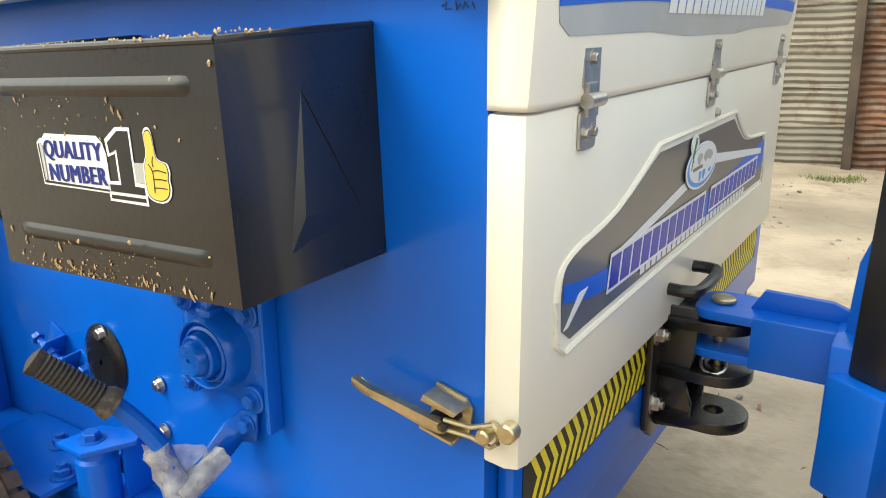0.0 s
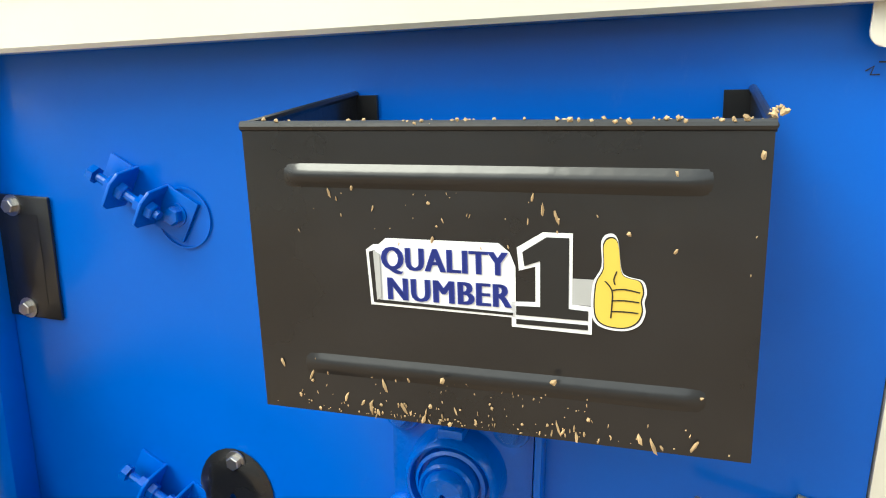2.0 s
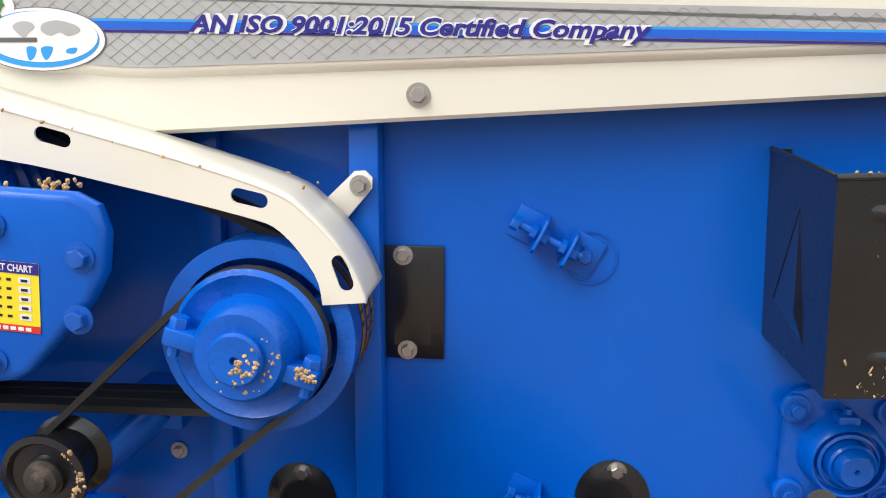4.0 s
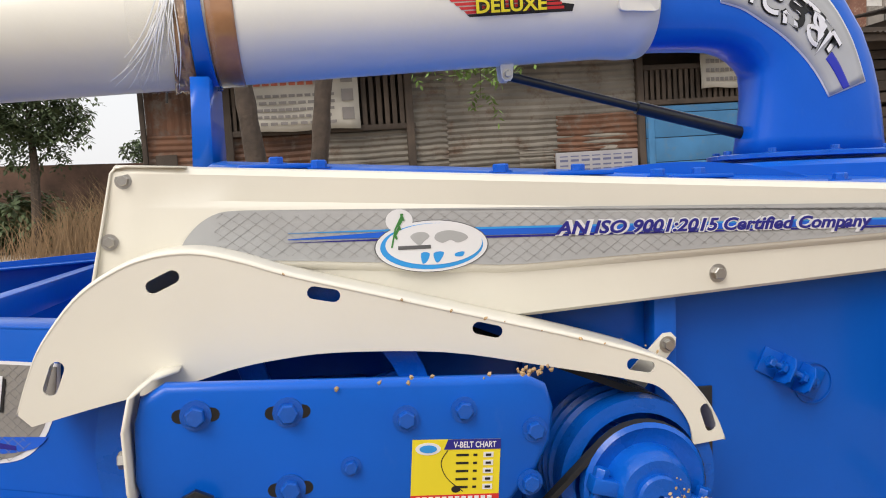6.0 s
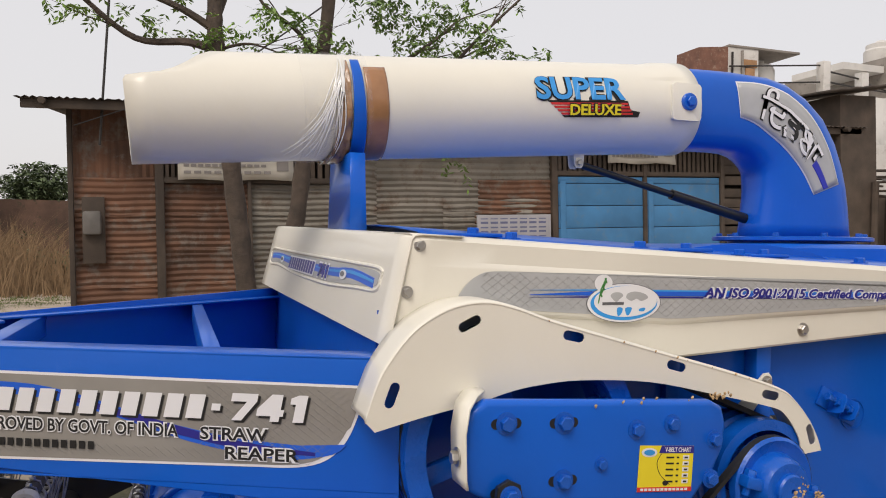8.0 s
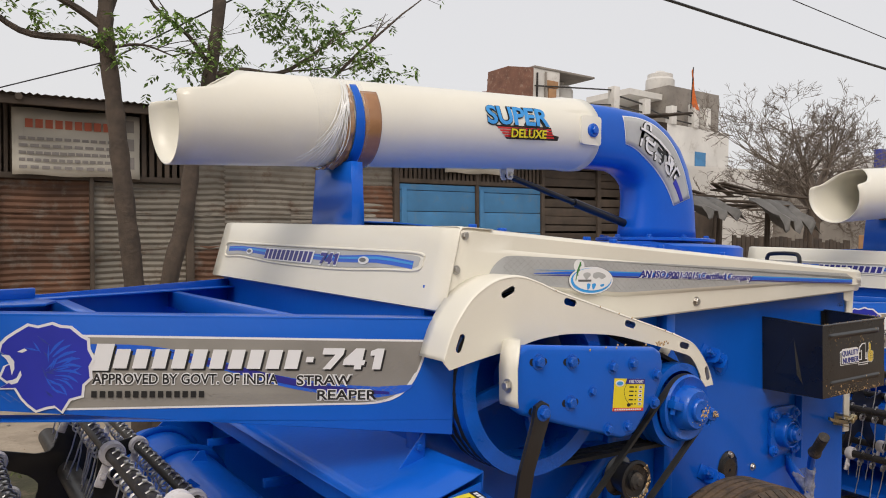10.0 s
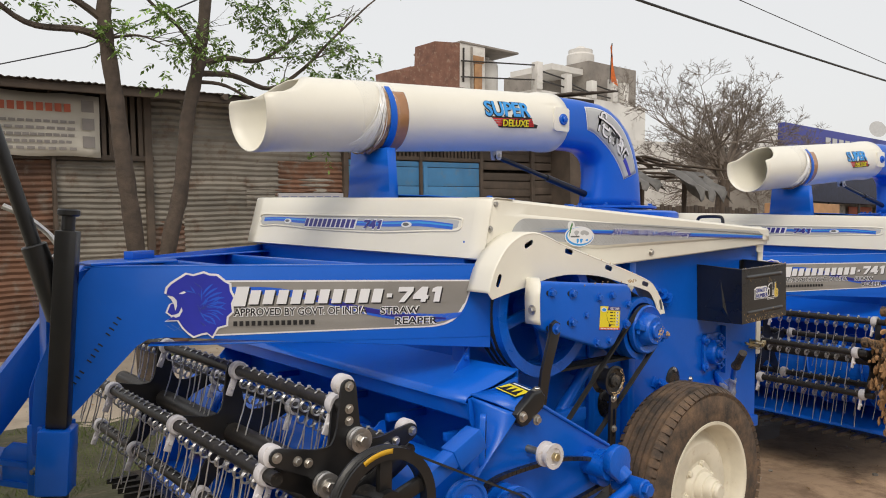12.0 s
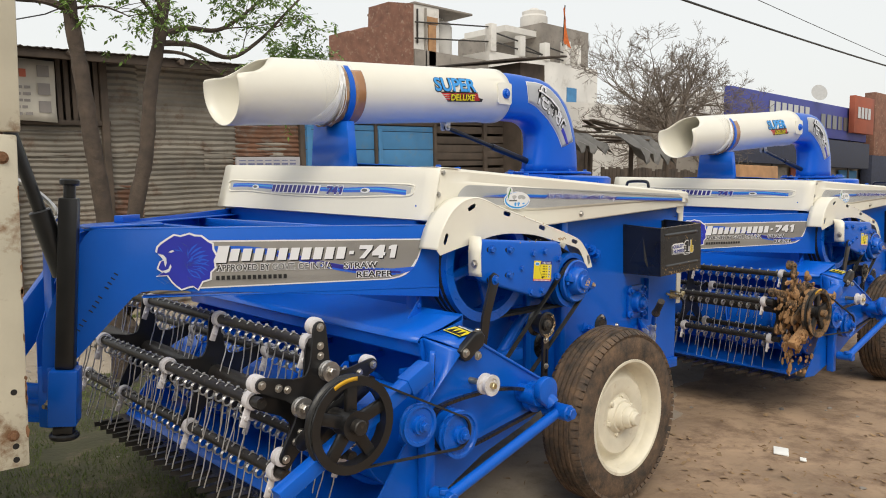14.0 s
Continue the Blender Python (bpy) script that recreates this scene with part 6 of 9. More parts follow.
def build_beam_decal():
    nb = [o for o in drawbar.children if o.name.startswith("near_beam")][0]
    m = lambda k: on_beam(0, 0, 0.0006 * k + 0.0004)
    right = spline([(1.114, 1.1795), (1.108, 1.14), (1.085, 1.085), (1.05, 1.050), (1.0, 1.035), (0.93, 1.0325)], 4)
    outer = [(0.33, 1.185), *right, (0.33, 1.022)]
    inner = [(0.33, 1.180), *[(x - 0.007, z + (0.0045 if z < 1.1 else -0.0045)) for x, z in right], (0.33, 1.027)]
    dec = plate2("decal", outer, WHITE, nb, m(0), 0.0006, "grey decal with white lettering and blue sweep")
    plate2("decal_ground", inner, GREY_WARM, nb, m(1), 0.0006)
    sweep = spline([(0.36, 1.165), (0.50, 1.162), (0.62, 1.14), (0.75, 1.105), (0.88, 1.082), (1.0, 1.073)], 4) + spline([(1.085, 1.078), (1.06, 1.06), (0.99, 1.048), (0.92, 1.052), (0.80, 1.072), (0.66, 1.11), (0.52, 1.138), (0.38, 1.146)], 4)
    plate2("decal_sweep", sweep, INK_BLUE, nb, m(2), 0.0006)
    plate2("decal_sweep", spline([(0.55, 1.150), (0.72, 1.112), (0.88, 1.078), (1.03, 1.062)], 4) + spline([(1.03, 1.056), (0.9, 1.062), (0.75, 1.09), (0.58, 1.135)], 4), NAVY, nb, m(3), 0.0006)
    hatch(nb, m(3), 0.36, 1.09, 1.04, 1.176, 0.018, LINE, lambda x, z: x < 1.09 - max(0, 1.11 - z) * 0.8 and (x > 0.82 or z < 1.06))
    # the long word and the figures
    for k, mat, dx, dz in ((4, INK, 0.004, -0.004), (5, WHITE, 0, 0)):
        blocks("word_block", 0.385 + dx, 0.432 + dx, 1.108 + dz, 1.166 + dz, 1, mat, nb, m(k), 0.22, 0.22)
        blocks("word_block", 0.430 + dx, 0.835 + dx, 1.113 + dz, 1.155 + dz, 10, mat, nb, m(k), 0.22, 0.28)
        plate2("dash", [(0.842 + dx, 1.128 + dz), (0.858 + dx, 1.128 + dz), (0.860 + dx, 1.140 + dz), (0.844 + dx, 1.140 + dz)], mat, nb, m(k), 0.0006)
        block_figures(nb, m(k) @ Matrix.Translation((0.872 + dx, 1.1125 + dz, 0)), 0.150, 0.047, mat)
    for words, x, z, w, size in (("APPROVED BY GOVT. OF INDIA", 0.388, 1.080, 0.395, 0.031), ("STRAW", 0.822, 1.078, 0.125, 0.030), ("REAPER", 0.868, 1.045, 0.135, 0.030)):
        text_mesh("lettering", words, size, WHITE, nb, m(6) @ Matrix.Translation((x, z, 0)), 0.0026, 0, 0.0003, width=w)
        text_mesh("lettering", words, size, INK, nb, m(7) @ Matrix.Translation((x + 0.001, z, 0)), 0.0005, 0, 0.0003, width=w - 0.002)
    blocks("small_print", 0.388, 0.63, 1.050, 1.064, 14, INK, nb, m(6), 0.0, 0.35)
    # blue emblem
    sil = [(165, 85), (180, 68), (205, 50), (235, 30), (262, 36), (300, 25), (322, 34), (350, 36), (380, 62), (398, 72), (400, 100), (414, 128), (404, 150), (408, 185), (388, 205), (386, 238), (352, 248), (332, 285), (312, 268), (290, 272), (262, 282), (240, 264), (222, 244), (205, 215), (160, 216), (186, 200), (164, 182), (176, 150), (200, 140), (188, 122), (160, 108)]
    pts = [(0.198 + (x - 155) * 0.000735, 1.206 - (z - 25) * 0.00071) for x, z in sil]
    cx, cz = 0.290, 1.115
    plate2("emblem", [(cx + (x - cx) * 1.07, cz + (z - cz) * 1.07) for x, z in pts], WHITE, nb, m(6), 0.0006)
    plate2("emblem", pts, NAVY_BRIGHT, nb, m(7), 0.0006)
    for k in range(9):
        a = -0.9 + k * 0.24
        plate2("emblem", spline([(0.285 + 0.03 * math.cos(a), 1.112 + 0.035 * math.sin(a)), (0.29 + 0.055 * math.cos(a + 0.15), 1.112 + 0.055 * math.sin(a + 0.15)), (0.29 + 0.078 * math.cos(a), 1.112 + 0.074 * math.sin(a)), (0.288 + 0.054 * math.cos(a + 0.05), 1.112 + 0.05 * math.sin(a + 0.05))], 3, True), MANE, nb, m(8), 0.0006)
    for pts in ([(0.203, 1.142), (0.214, 1.132), (0.222, 1.118), (0.226, 1.098), (0.231, 1.112), (0.230, 1.128), (0.220, 1.140)], [(0.216, 1.086), (0.226, 1.078), (0.238, 1.082), (0.246, 1.098), (0.243, 1.108), (0.236, 1.092), (0.228, 1.088)], [(0.236, 1.148), (0.250, 1.155), (0.256, 1.151), (0.246, 1.146)]):
        plate2("emblem", pts, WHITE, nb, m(8), 0.0006)
    rnd = random.Random(77)
    for k in range(26):
        a, r = rnd.uniform(-1.5, 2.2), rnd.uniform(0.012, 0.062)
        x, z = 0.292 + r * math.cos(a), 1.114 + r * 0.95 * math.sin(a)
        l, t = rnd.uniform(0.008, 0.020), a + rnd.uniform(0.2, 0.9)
        ends = [(x - l * math.cos(t), z - l * math.sin(t)), (x + 0.002 * math.sin(t), z - 0.002 * math.cos(t)), (x + l * math.cos(t), z + l * math.sin(t)), (x - 0.0022 * math.sin(t), z + 0.0022 * math.cos(t))]
        plate2("emblem", ends, MANE if k % 3 else INK_DEEP, nb, m(8.4 + 0.1 * (k % 3)), 0.0005)
    # stamped number as bars on the leg
    for i in range(14):
        if i in (4, 9):
            continue
        s, z = -0.052 + 0.0100 * i, 0.878 + 0.0150 * i
        plate2("stamped_bar", [(s, z), (s + 0.0022, z + 0.0032), (s - 0.0100, z + 0.0118), (s - 0.0122, z + 0.0086)], INK, nb, m(0), 0.0005)


def build_side_decal():
    y = -0.1000
    lay = lambda x: 0.024 * max(0.0, x + 1.80)
    first = set(hood.children)
    top = lambda x: 1.376 - 0.0250 * (x + 1.69)
    bot = lambda x: hood_crease(x) + 0.010
    xs = list(np.linspace(-1.66, -0.10, 40))
    out = [(-1.745, bot(-1.745)), *spline([(-1.744, 1.318), (-1.738, 1.335), (-1.718, 1.358), (-1.69, 1.373), (-1.655, top(-1.655))], 4)] + [(x, top(x)) for x in xs] + [(-0.05, 1.316), (-0.06, bot(-0.06) + 0.002)] + [(x, bot(x)) for x in xs[::-1]]
    dec = plate2("side_decal", out, GREY, hood, xz(y), 0.0008, "grey decal with blue band and lettering")
    for dz, mat, h in ((0.0, INK_BLUE, 0.009), (0.009, SKYBLUE, 0.003), (-0.004, NAVY, 0.003)):
        mid = lambda x: 1.330 - 0.0185 * (x + 1.5)
        xs2 = np.linspace(-1.60, -0.06, 40)
        plate2("band", [(x, mid(x) + dz + h * min(1, (x + 1.62) * 6)) for x in xs2] + [(x, mid(x) + dz) for x in xs2[::-1]], mat, hood, xz(y - 0.0012), 0.0005)
    hatch(hood, xz(y - 0.0010), -1.72, -0.1, 1.285, 1.372, 0.022, LINE, lambda x, z: bot(x) + 0.002 < z < top(x) - 0.002 and x > -1.70)
    globe_badge(hood, face_xz(-1.398, y - 0.0016, 1.3145))
    for k, mat, bold, d in ((0, WHITE, 0.0026, 0.0), (1, NAVY, 0.0008, 0.0)):
        m = face_xz(-1.213, y - 0.0022 - 0.0008 * k, 1.3235, 0, -1.05)
        text_mesh("lettering", "AN ISO 9001:2015 Certified Company", 0.0265, mat, hood, m, bold, 0.25, 0.0003, width=0.538)
    for o in set(hood.children) - first:
        for v in o.data.vertices:
            v.co.y += lay(v.co.x)
    # front decal
    fm = front_pose()
    m = lambda k: fm @ Matrix.Translation((0, 0, 0.0015 + 0.0008 * k))
    shape = spline([(0.05, 0.058), (0.032, 0.078), (0.045, 0.099), (0.2, 0.100), (0.7, 0.099), (1.2, 0.100), (1.385, 0.098), (1.405, 0.084), (1.385, 0.068), (1.25, 0.062), (1.0, 0.051), (0.75, 0.049), (0.5, 0.051), (0.2, 0.062)], 4, True)
    fd = plate2("front_decal", shape, GREY, hood, m(0), 0.0008, "grey and blue decal strip")
    for a, b, mat, k in ((0.072, 0.094, INK_BLUE, 1), (0.082, 0.089, SKYBLUE, 2)):
        plate2("band", spline([(0.06, a), (0.2, a + 0.004), (0.45, a - 0.005), (0.7, a - 0.004), (1.0, a - 0.006), (1.2, a), (1.38, a - 0.008)], 3) + spline([(1.38, b - 0.010), (1.2, b), (1.0, b - 0.008), (0.7, b - 0.008), (0.45, b - 0.004), (0.2, b), (0.06, b - 0.004)], 3), mat, hood, m(k), 0.0006)
    for k, mat, o in ((3, WHITE, 0.004), (4, NAVY, 0.0)):
        blocks("word_block", 0.43 - o, 0.81, 0.056 - o, 0.090 + o, 11, mat, hood, m(k), 0.2, 0.30 if k == 4 else 0.0)
        block_figures(hood, m(k) @ Matrix.Translation((0.86 - o, 0.056 - o, 0)), 0.125 + 2 * o, 0.034 + 2 * o, mat)
    for x in (0.28, 1.13):
        plate2("mark", circle(x, 0.076, 0.030, 0.011, 20), WHITE, hood, m(3), 0.0006)
        plate2("mark", circle(x - 0.004, 0.077, 0.018, 0.006, 16), GREY_DARK, hood, m(4), 0.0006)


def build_pipe_decals():
    d = (PM - PA).normalized()
    ax = -d
    up = Vector((0, 1, 0)).cross(ax)
    up = up if up.z > 0 else -up

    def wrap(ob, s, th0, lift):
        """Bend a flat shape (x along the pipe, y up) on to the pipe's near side."""
        for v in ob.data.vertices:
            a = th0 + v.co.y / PR
            r = PR + lift + v.co.z
            c = PA + d * (s - v.co.x * 0.93)
            v.co = c + r * (Vector((0, -1, 0)) * math.cos(a) + up * math.sin(a))
        return ob

    s, th = 0.565, 0.05

    def strip(name, pts, mat, k):
        return wrap(plate2(name, pts, mat, pipe, Matrix.Identity(4), 0.0006), s, th, 0.0008 * k)

    strip("super_sticker", [(0.05, -0.004), (0.335, -0.004), (0.345, -0.03), (0.38, -0.035), (0.375, -0.050), (0.11, -0.050)], INK, 3)
    for i in range(4):
        z = -0.010 - 0.009 * i
        strip("super_sticker", [(0.06 + 0.012 * i, z), (0.335 + 0.006 * i, z), (0.335 + 0.006 * i, z - 0.006), (0.066 + 0.012 * i, z - 0.006)], RED, 4)
    for k, mat, bold in ((5, INK, 0.006), (9, SKYBLUE, 0.0022)):
        wrap(text_mesh("lettering", "SUPER", 0.088, mat, pipe, Matrix.Translation((0.015, 0.0, 0)), bold, 0, 0.0004, width=0.31), s, th, 0.0008 * k)
    for k, mat, bold in ((11, INK, 0.004), (14, YELLOW, 0.001)):
        wrap(text_mesh("lettering", "DELUXE", 0.038, mat, pipe, Matrix.Translation((0.125, -0.042, 0)), bold, 0, 0.0004, width=0.18), s, th, 0.0008 * k)


def build_small_decals():
    # sticker on the tool box
    c = Matrix.Translation((-0.317, 0, 1.066))
    roll = c @ Matrix.Rotation(radians(-2.3), 4, "Y") @ c.inverted()
    m = lambda k: roll @ face_xz(0, -0.2125 - 0.0006 * k, 0)
    X = lambda u: -0.408 + u * 0.2045
    Z = lambda v: 1.035 + v * 0.073
    P = lambda l: [(X(u), Z(v)) for u, v in l]
    Q = lambda l: [(X(u), Z(v - 0.055)) for u, v in l]
    tb = toolbox
    plate2("sticker", Q([(0.0, 0.80), (0.03, 0.86), (0.05, 0.86), (0.08, 0.93), (0.50, 0.93), (0.54, 0.84), (0.56, 0.70), (0.56, 0.18), (0.01, 0.21)]), WHITE, tb, m(0), 0.0005)
    plate2("sticker", P([(0.565, 0.84), (0.655, 1.0), (0.757, 1.0), (0.757, 0.30), (0.825, 0.29), (0.825, 0.01), (0.545, 0.03), (0.545, 0.29), (0.63, 0.30), (0.63, 0.66), (0.572, 0.61)]), WHITE, tb, m(0), 0.0005)
    plate2("sticker", P([(0.757, 0.56), (0.85, 0.56), (0.85, 0.30), (0.757, 0.30)]), GREY, tb, m(0), 0.0005)
    plate2("sticker", Q([(0.012, 0.78), (0.035, 0.80), (0.045, 0.27), (0.55, 0.23), (0.55, 0.205), (0.022, 0.24)]), INK, tb, m(1), 0.0005)
    plate2("sticker", Q([(0.03, 0.80), (0.055, 0.76), (0.055, 0.29), (0.037, 0.27)]), GREY, tb, m(2), 0.0005)
    plate2("sticker", P([(0.585, 0.80), (0.668, 0.955), (0.745, 0.955), (0.745, 0.255), (0.812, 0.245), (0.812, 0.15), (0.562, 0.16), (0.562, 0.25), (0.647, 0.255), (0.647, 0.72), (0.592, 0.66)]), INK, tb, m(1), 0.0005)
    plate2("sticker", P([(0.562, 0.115), (0.812, 0.105), (0.812, 0.055), (0.562, 0.065)]), INK, tb, m(1), 0.0005)
    hand_shape = [(0.838, 0.52), (0.862, 0.68), (0.860, 0.90), (0.882, 0.97), (0.906, 0.92), (0.918, 0.66), (0.938, 0.60), (0.978, 0.57), (0.990, 0.47), (0.984, 0.38), (0.988, 0.28), (0.972, 0.17), (0.93, 0.11), (0.865, 0.13), (0.836, 0.24)]
    grow = lambda k: [(0.912 + (u - 0.912) * k, 0.50 + (v - 0.50) * (1 + (k - 1) * 0.55)) for u, v in hand_shape]
    plate2("sticker", spline(P(grow(1.17)), 4, True), WHITE, tb, m(0) @ Matrix.Translation((0, 0, 0.0002)), 0.0005)
    plate2("sticker", spline(P(grow(1.06)), 4, True), INK, tb, m(1), 0.0004)
    plate2("sticker", spline(P(grow(1.0)), 4, True), THUMB, tb, m(1), 0.0006)
    for line in ([(0.892, 0.475), (0.930, 0.49), (0.982, 0.465)], [(0.890, 0.37), (0.930, 0.38), (0.980, 0.37)], [(0.892, 0.265), (0.930, 0.27), (0.978, 0.265)], [(0.866, 0.56), (0.885, 0.50), (0.892, 0.42), (0.888, 0.20)], [(0.905, 0.66), (0.895, 0.58), (0.90, 0.53)]):
        strokes("sticker", [spline(P(line), 3)], 0.00045, INK, tb, m(2) @ Matrix.Translation((0, 0, 0.0004)), 0.0002)
    for dx in (-0.0011, -0.0004, 0.0004, 0.0011):
        text_mesh("lettering", "QUALITY", 0.0250, INK_DEEP, tb, m(2) @ Matrix.Translation((X(0.065) + dx, Z(0.552), 0)), 0.0, 0, 0.0002, width=0.0950, spacing=1.1)
        text_mesh("lettering", "NUMBER", 0.0250, INK_DEEP, tb, m(2) @ Matrix.Translation((X(0.085) + dx, Z(0.228), 0)), 0.0, 0, 0.0002, width=0.0935, spacing=1.1)
    # dried chaff splashes on the box
    rnd = random.Random(5)
    bm = bmesh.new()

    def crumb(x, y, z, s, long=1.0, up=False):
        a = rnd.uniform(0, 6.28)
        n = rnd.randint(5, 7)
        mm = Matrix.Translation((x, y, z)) @ Matrix.Rotation(a if up else rnd.uniform(-0.5, 0.5), 4, "Y") @ Matrix.Rotation(rnd.uniform(-0.3, 0.3), 4, "X")
        v0 = bm.verts.new(mm @ Vector((0, -s * 0.45, 0)))
        ring = [bm.verts.new(mm @ Vector((s * rnd.uniform(0.4, 0.9) * math.cos(6.283 * i / n), 0.0006, s * long * rnd.uniform(0.5, 1.0) * math.sin(6.283 * i / n)))) for i in range(n)]
        for i in range(n):
            bm.faces.new((v0, ring[i], ring[(i + 1) % n]))

    for i in range(270):
        x = -0.317 + rnd.gauss(-0.02, 0.10)
        if not -0.50 < x < -0.135:
            continue
        t = rnd.random()
        if t < 0.45:
            z = 0.953 + abs(rnd.gauss(0, 0.006)) + 0.04 * (x + 0.317)
        elif t < 0.85:
            z = 0.955 + rnd.uniform(0, 0.042) + 0.04 * (x + 0.317)
        else:
            z = rnd.uniform(1.09, 1.135)
        crumb(x, -0.2135, z, rnd.choice((0.0006, 0.0007, 0.0009, 0.0012, 0.0021)) * rnd.uniform(0.7, 1.2), rnd.choice((1, 1, 1.8, 3, 4)))
    for i in range(60):
        x = rnd.uniform(-0.50, -0.135)
        crumb(x, -0.212 + rnd.uniform(-0.003, 0.004), 1.181 + 0.04 * (x + 0.317) + rnd.uniform(0.002, 0.005), rnd.uniform(0.001, 0.003), 1, True)
    for i in range(14):
        crumb(-0.13 + rnd.uniform(-0.01, 0.004), rnd.uniform(-0.21, -0.15), 1.193 + rnd.uniform(0, 0.004), rnd.uniform(0.0015, 0.0035), 1, True)
    for x, z in ((-0.262, 1.003), (-0.345, 0.992), (-0.19, 1.155), (-0.14, 1.170)):
        crumb(x, -0.2225 if z < 1.1 else -0.214, z, 0.0036)
    o = link("chaff_splash", bm, CHAFF, toolbox, "dried straw splashes")
    o["kind"] = "stuff"
    # splashes on the guard's rim, drive and tensioner
    bm = bmesh.new()
    for i in range(90):
        x = rnd.uniform(-1.62, -1.05)
        z = 1.315 + (x + 1.70) * -0.278 + 0.005
        crumb(x, rnd.uniform(-0.19, -0.07), z, rnd.uniform(0.002, 0.006), 0.6, True)
    for i in range(34):
        a, r = rnd.uniform(-1.9, 0.6), rnd.uniform(0.0, 0.026)
        crumb(-1.122 + r * math.cos(a), -0.2385, 0.970 + r * math.sin(a), rnd.uniform(0.0015, 0.005))
    for i in range(30):
        crumb(rnd.uniform(-1.058, -1.036), -0.2255, rnd.uniform(0.945, 0.962), rnd.uniform(0.002, 0.005))
    for i in range(22):
        a, r = rnd.uniform(-2.4, 0.9), rnd.uniform(0.034, 0.047)
        crumb(-1.122 + r * math.cos(a), -0.2265, 0.970 + r * math.sin(a), rnd.uniform(0.0015, 0.004))
    for i in range(60):
        a, r = rnd.uniform(-1.9, 0.9), rnd.uniform(0.040, 0.051)
        crumb(-1.362 + r * math.cos(a), -0.230, 0.815 + r * math.sin(a), rnd.uniform(0.002, 0.006))
    for i in range(26):
        crumb(rnd.choice((rnd.uniform(-1.78, -1.28), -1.295 + rnd.gauss(0, 0.012))), -0.245, rnd.uniform(1.155, 1.165), rnd.uniform(0.002, 0.006))
    o = link("chaff_splash", bm, CHAFF, reaper, "dried straw splashes")
    o["kind"] = "stuff"
    # belt chart on the bracket
    br = [o for o in reaper.children if o.name.startswith("bearing_bracket")][0]
    m = lambda k: face_xz(-1.4675, -0.2508 - 0.0006 * k, 1.0075, 0, -4.0)
    w, h = 0.113, 0.080
    lab = plate2("chart_label", [(0, 0), (w, 0), (w, h), (0, h)], YELLOW, br, m(0), 0.0005, "yellow belt chart sticker")
    plate2("chart_label", [(0, 0), (w, 0), (w, 0.008), (0, 0.008)], RED, br, m(1), 0.0005)
    plate2("chart_label", [(0.04, h - 0.013), (w, h - 0.013), (w, h), (0.045, h)], NAVY, br, m(1), 0.0005)
    text_mesh("lettering", "V-BELT CHART", 0.011, WHITE, br, m(2) @ Matrix.Translation((0.052, h - 0.0105, 0)), 0.0002, 0, 0.0002, width=0.055)
    plate2("chart_label", circle(0.02, h - 0.012, 0.016, 0.008, 20), WHITE, br, m(1), 0.0005)
    plate2("chart_label", circle(0.02, h - 0.012, 0.011, 0.005, 20), SKYBLUE, br, m(2), 0.0005)
    for i in range(5):
        z = h - 0.022 - 0.0105 * i
        plate2("chart_label", [(0.056, z), (0.072, z), (0.072, z + 0.003), (0.056, z + 0.003)], INK, br, m(1), 0.0004)
        plate2("chart_label", [(0.078, z), (0.083, z), (0.083, z + 0.003), (0.078, z + 0.003)], INK, br, m(1), 0.0004)
        plate2("chart_label", [(0.091, z - 0.002), (0.104, z - 0.002), (0.104, z + 0.005), (0.091, z + 0.005)], WHITE, br, m(1), 0.0004)
        plate2("chart_label", [(0.094, z), (0.101, z), (0.101, z + 0.003), (0.094, z + 0.003)], INK, br, m(2), 0.0004)
    blocks("small_print", 0.006, 0.106, 0.002, 0.006, 12, WHITE, br, m(2), 0, 0.3)
    strokes("chart_line", [spline([(0.045, h - 0.014), (0.037, 0.05), (0.045, 0.03), (0.066, 0.012)], 4)], 0.0005, INK, br, m(1))
    plate2("chart_label", circle(0.057, 0.015, 0.006, 0.0045, 12), INK, br, m(1), 0.0005)
    # pen scrawl near the rear edge
    strokes("scrawl", [[(-0.052, 1.216), (-0.046, 1.220), (-0.048, 1.213), (-0.041, 1.2135)], [(-0.043, 1.2235), (-0.034, 1.2235)], [(-0.036, 1.220), (-0.035, 1.212), (-0.031, 1.218), (-0.028, 1.213), (-0.026, 1.220), (-0.022, 1.214)], [(-0.026, 1.226), (-0.023, 1.2285), (-0.021, 1.2255)], [(-0.018, 1.219), (-0.015, 1.213)]], 0.0006, INK, side, xz(-0.0007))
    # warning plate on the drive cover
    u = Vector((0.06, -0.98, -0.16)).normalized()
    w = u.cross(Vector((0.99, 0.06, 0.07))).normalized()
    v = w.cross(u)
    mm = Matrix((u, v, w)).transposed().to_4x4()
    mm.translation = Vector((-1.966, -0.264, 0.870)) + w * 0.0035
    plate2("warning_sticker", [(0, 0), (0.080, 0), (0.080, 0.082), (0, 0.082)], YELLOW, header, mm, 0.0006, "yellow and black warning sticker")
    mm = mm @ Matrix.Translation((0, 0, 0.0007))
    plate2("warning_sticker", [(0, 0.062), (0.080, 0.062), (0.080, 0.082), (0, 0.082)], INK, header, mm, 0.0005)
    blocks("warning_print", 0.008, 0.074, 0.067, 0.077, 7, WHITE, header, mm @ Matrix.Translation((0, 0, 0.0007)), 0.0, 0.3, 0.0004)
    plate2("warning_sticker", [(0.004, 0.006), (0.076, 0.006), (0.076, 0.014), (0.004, 0.014)], INK, header, mm, 0.0004)
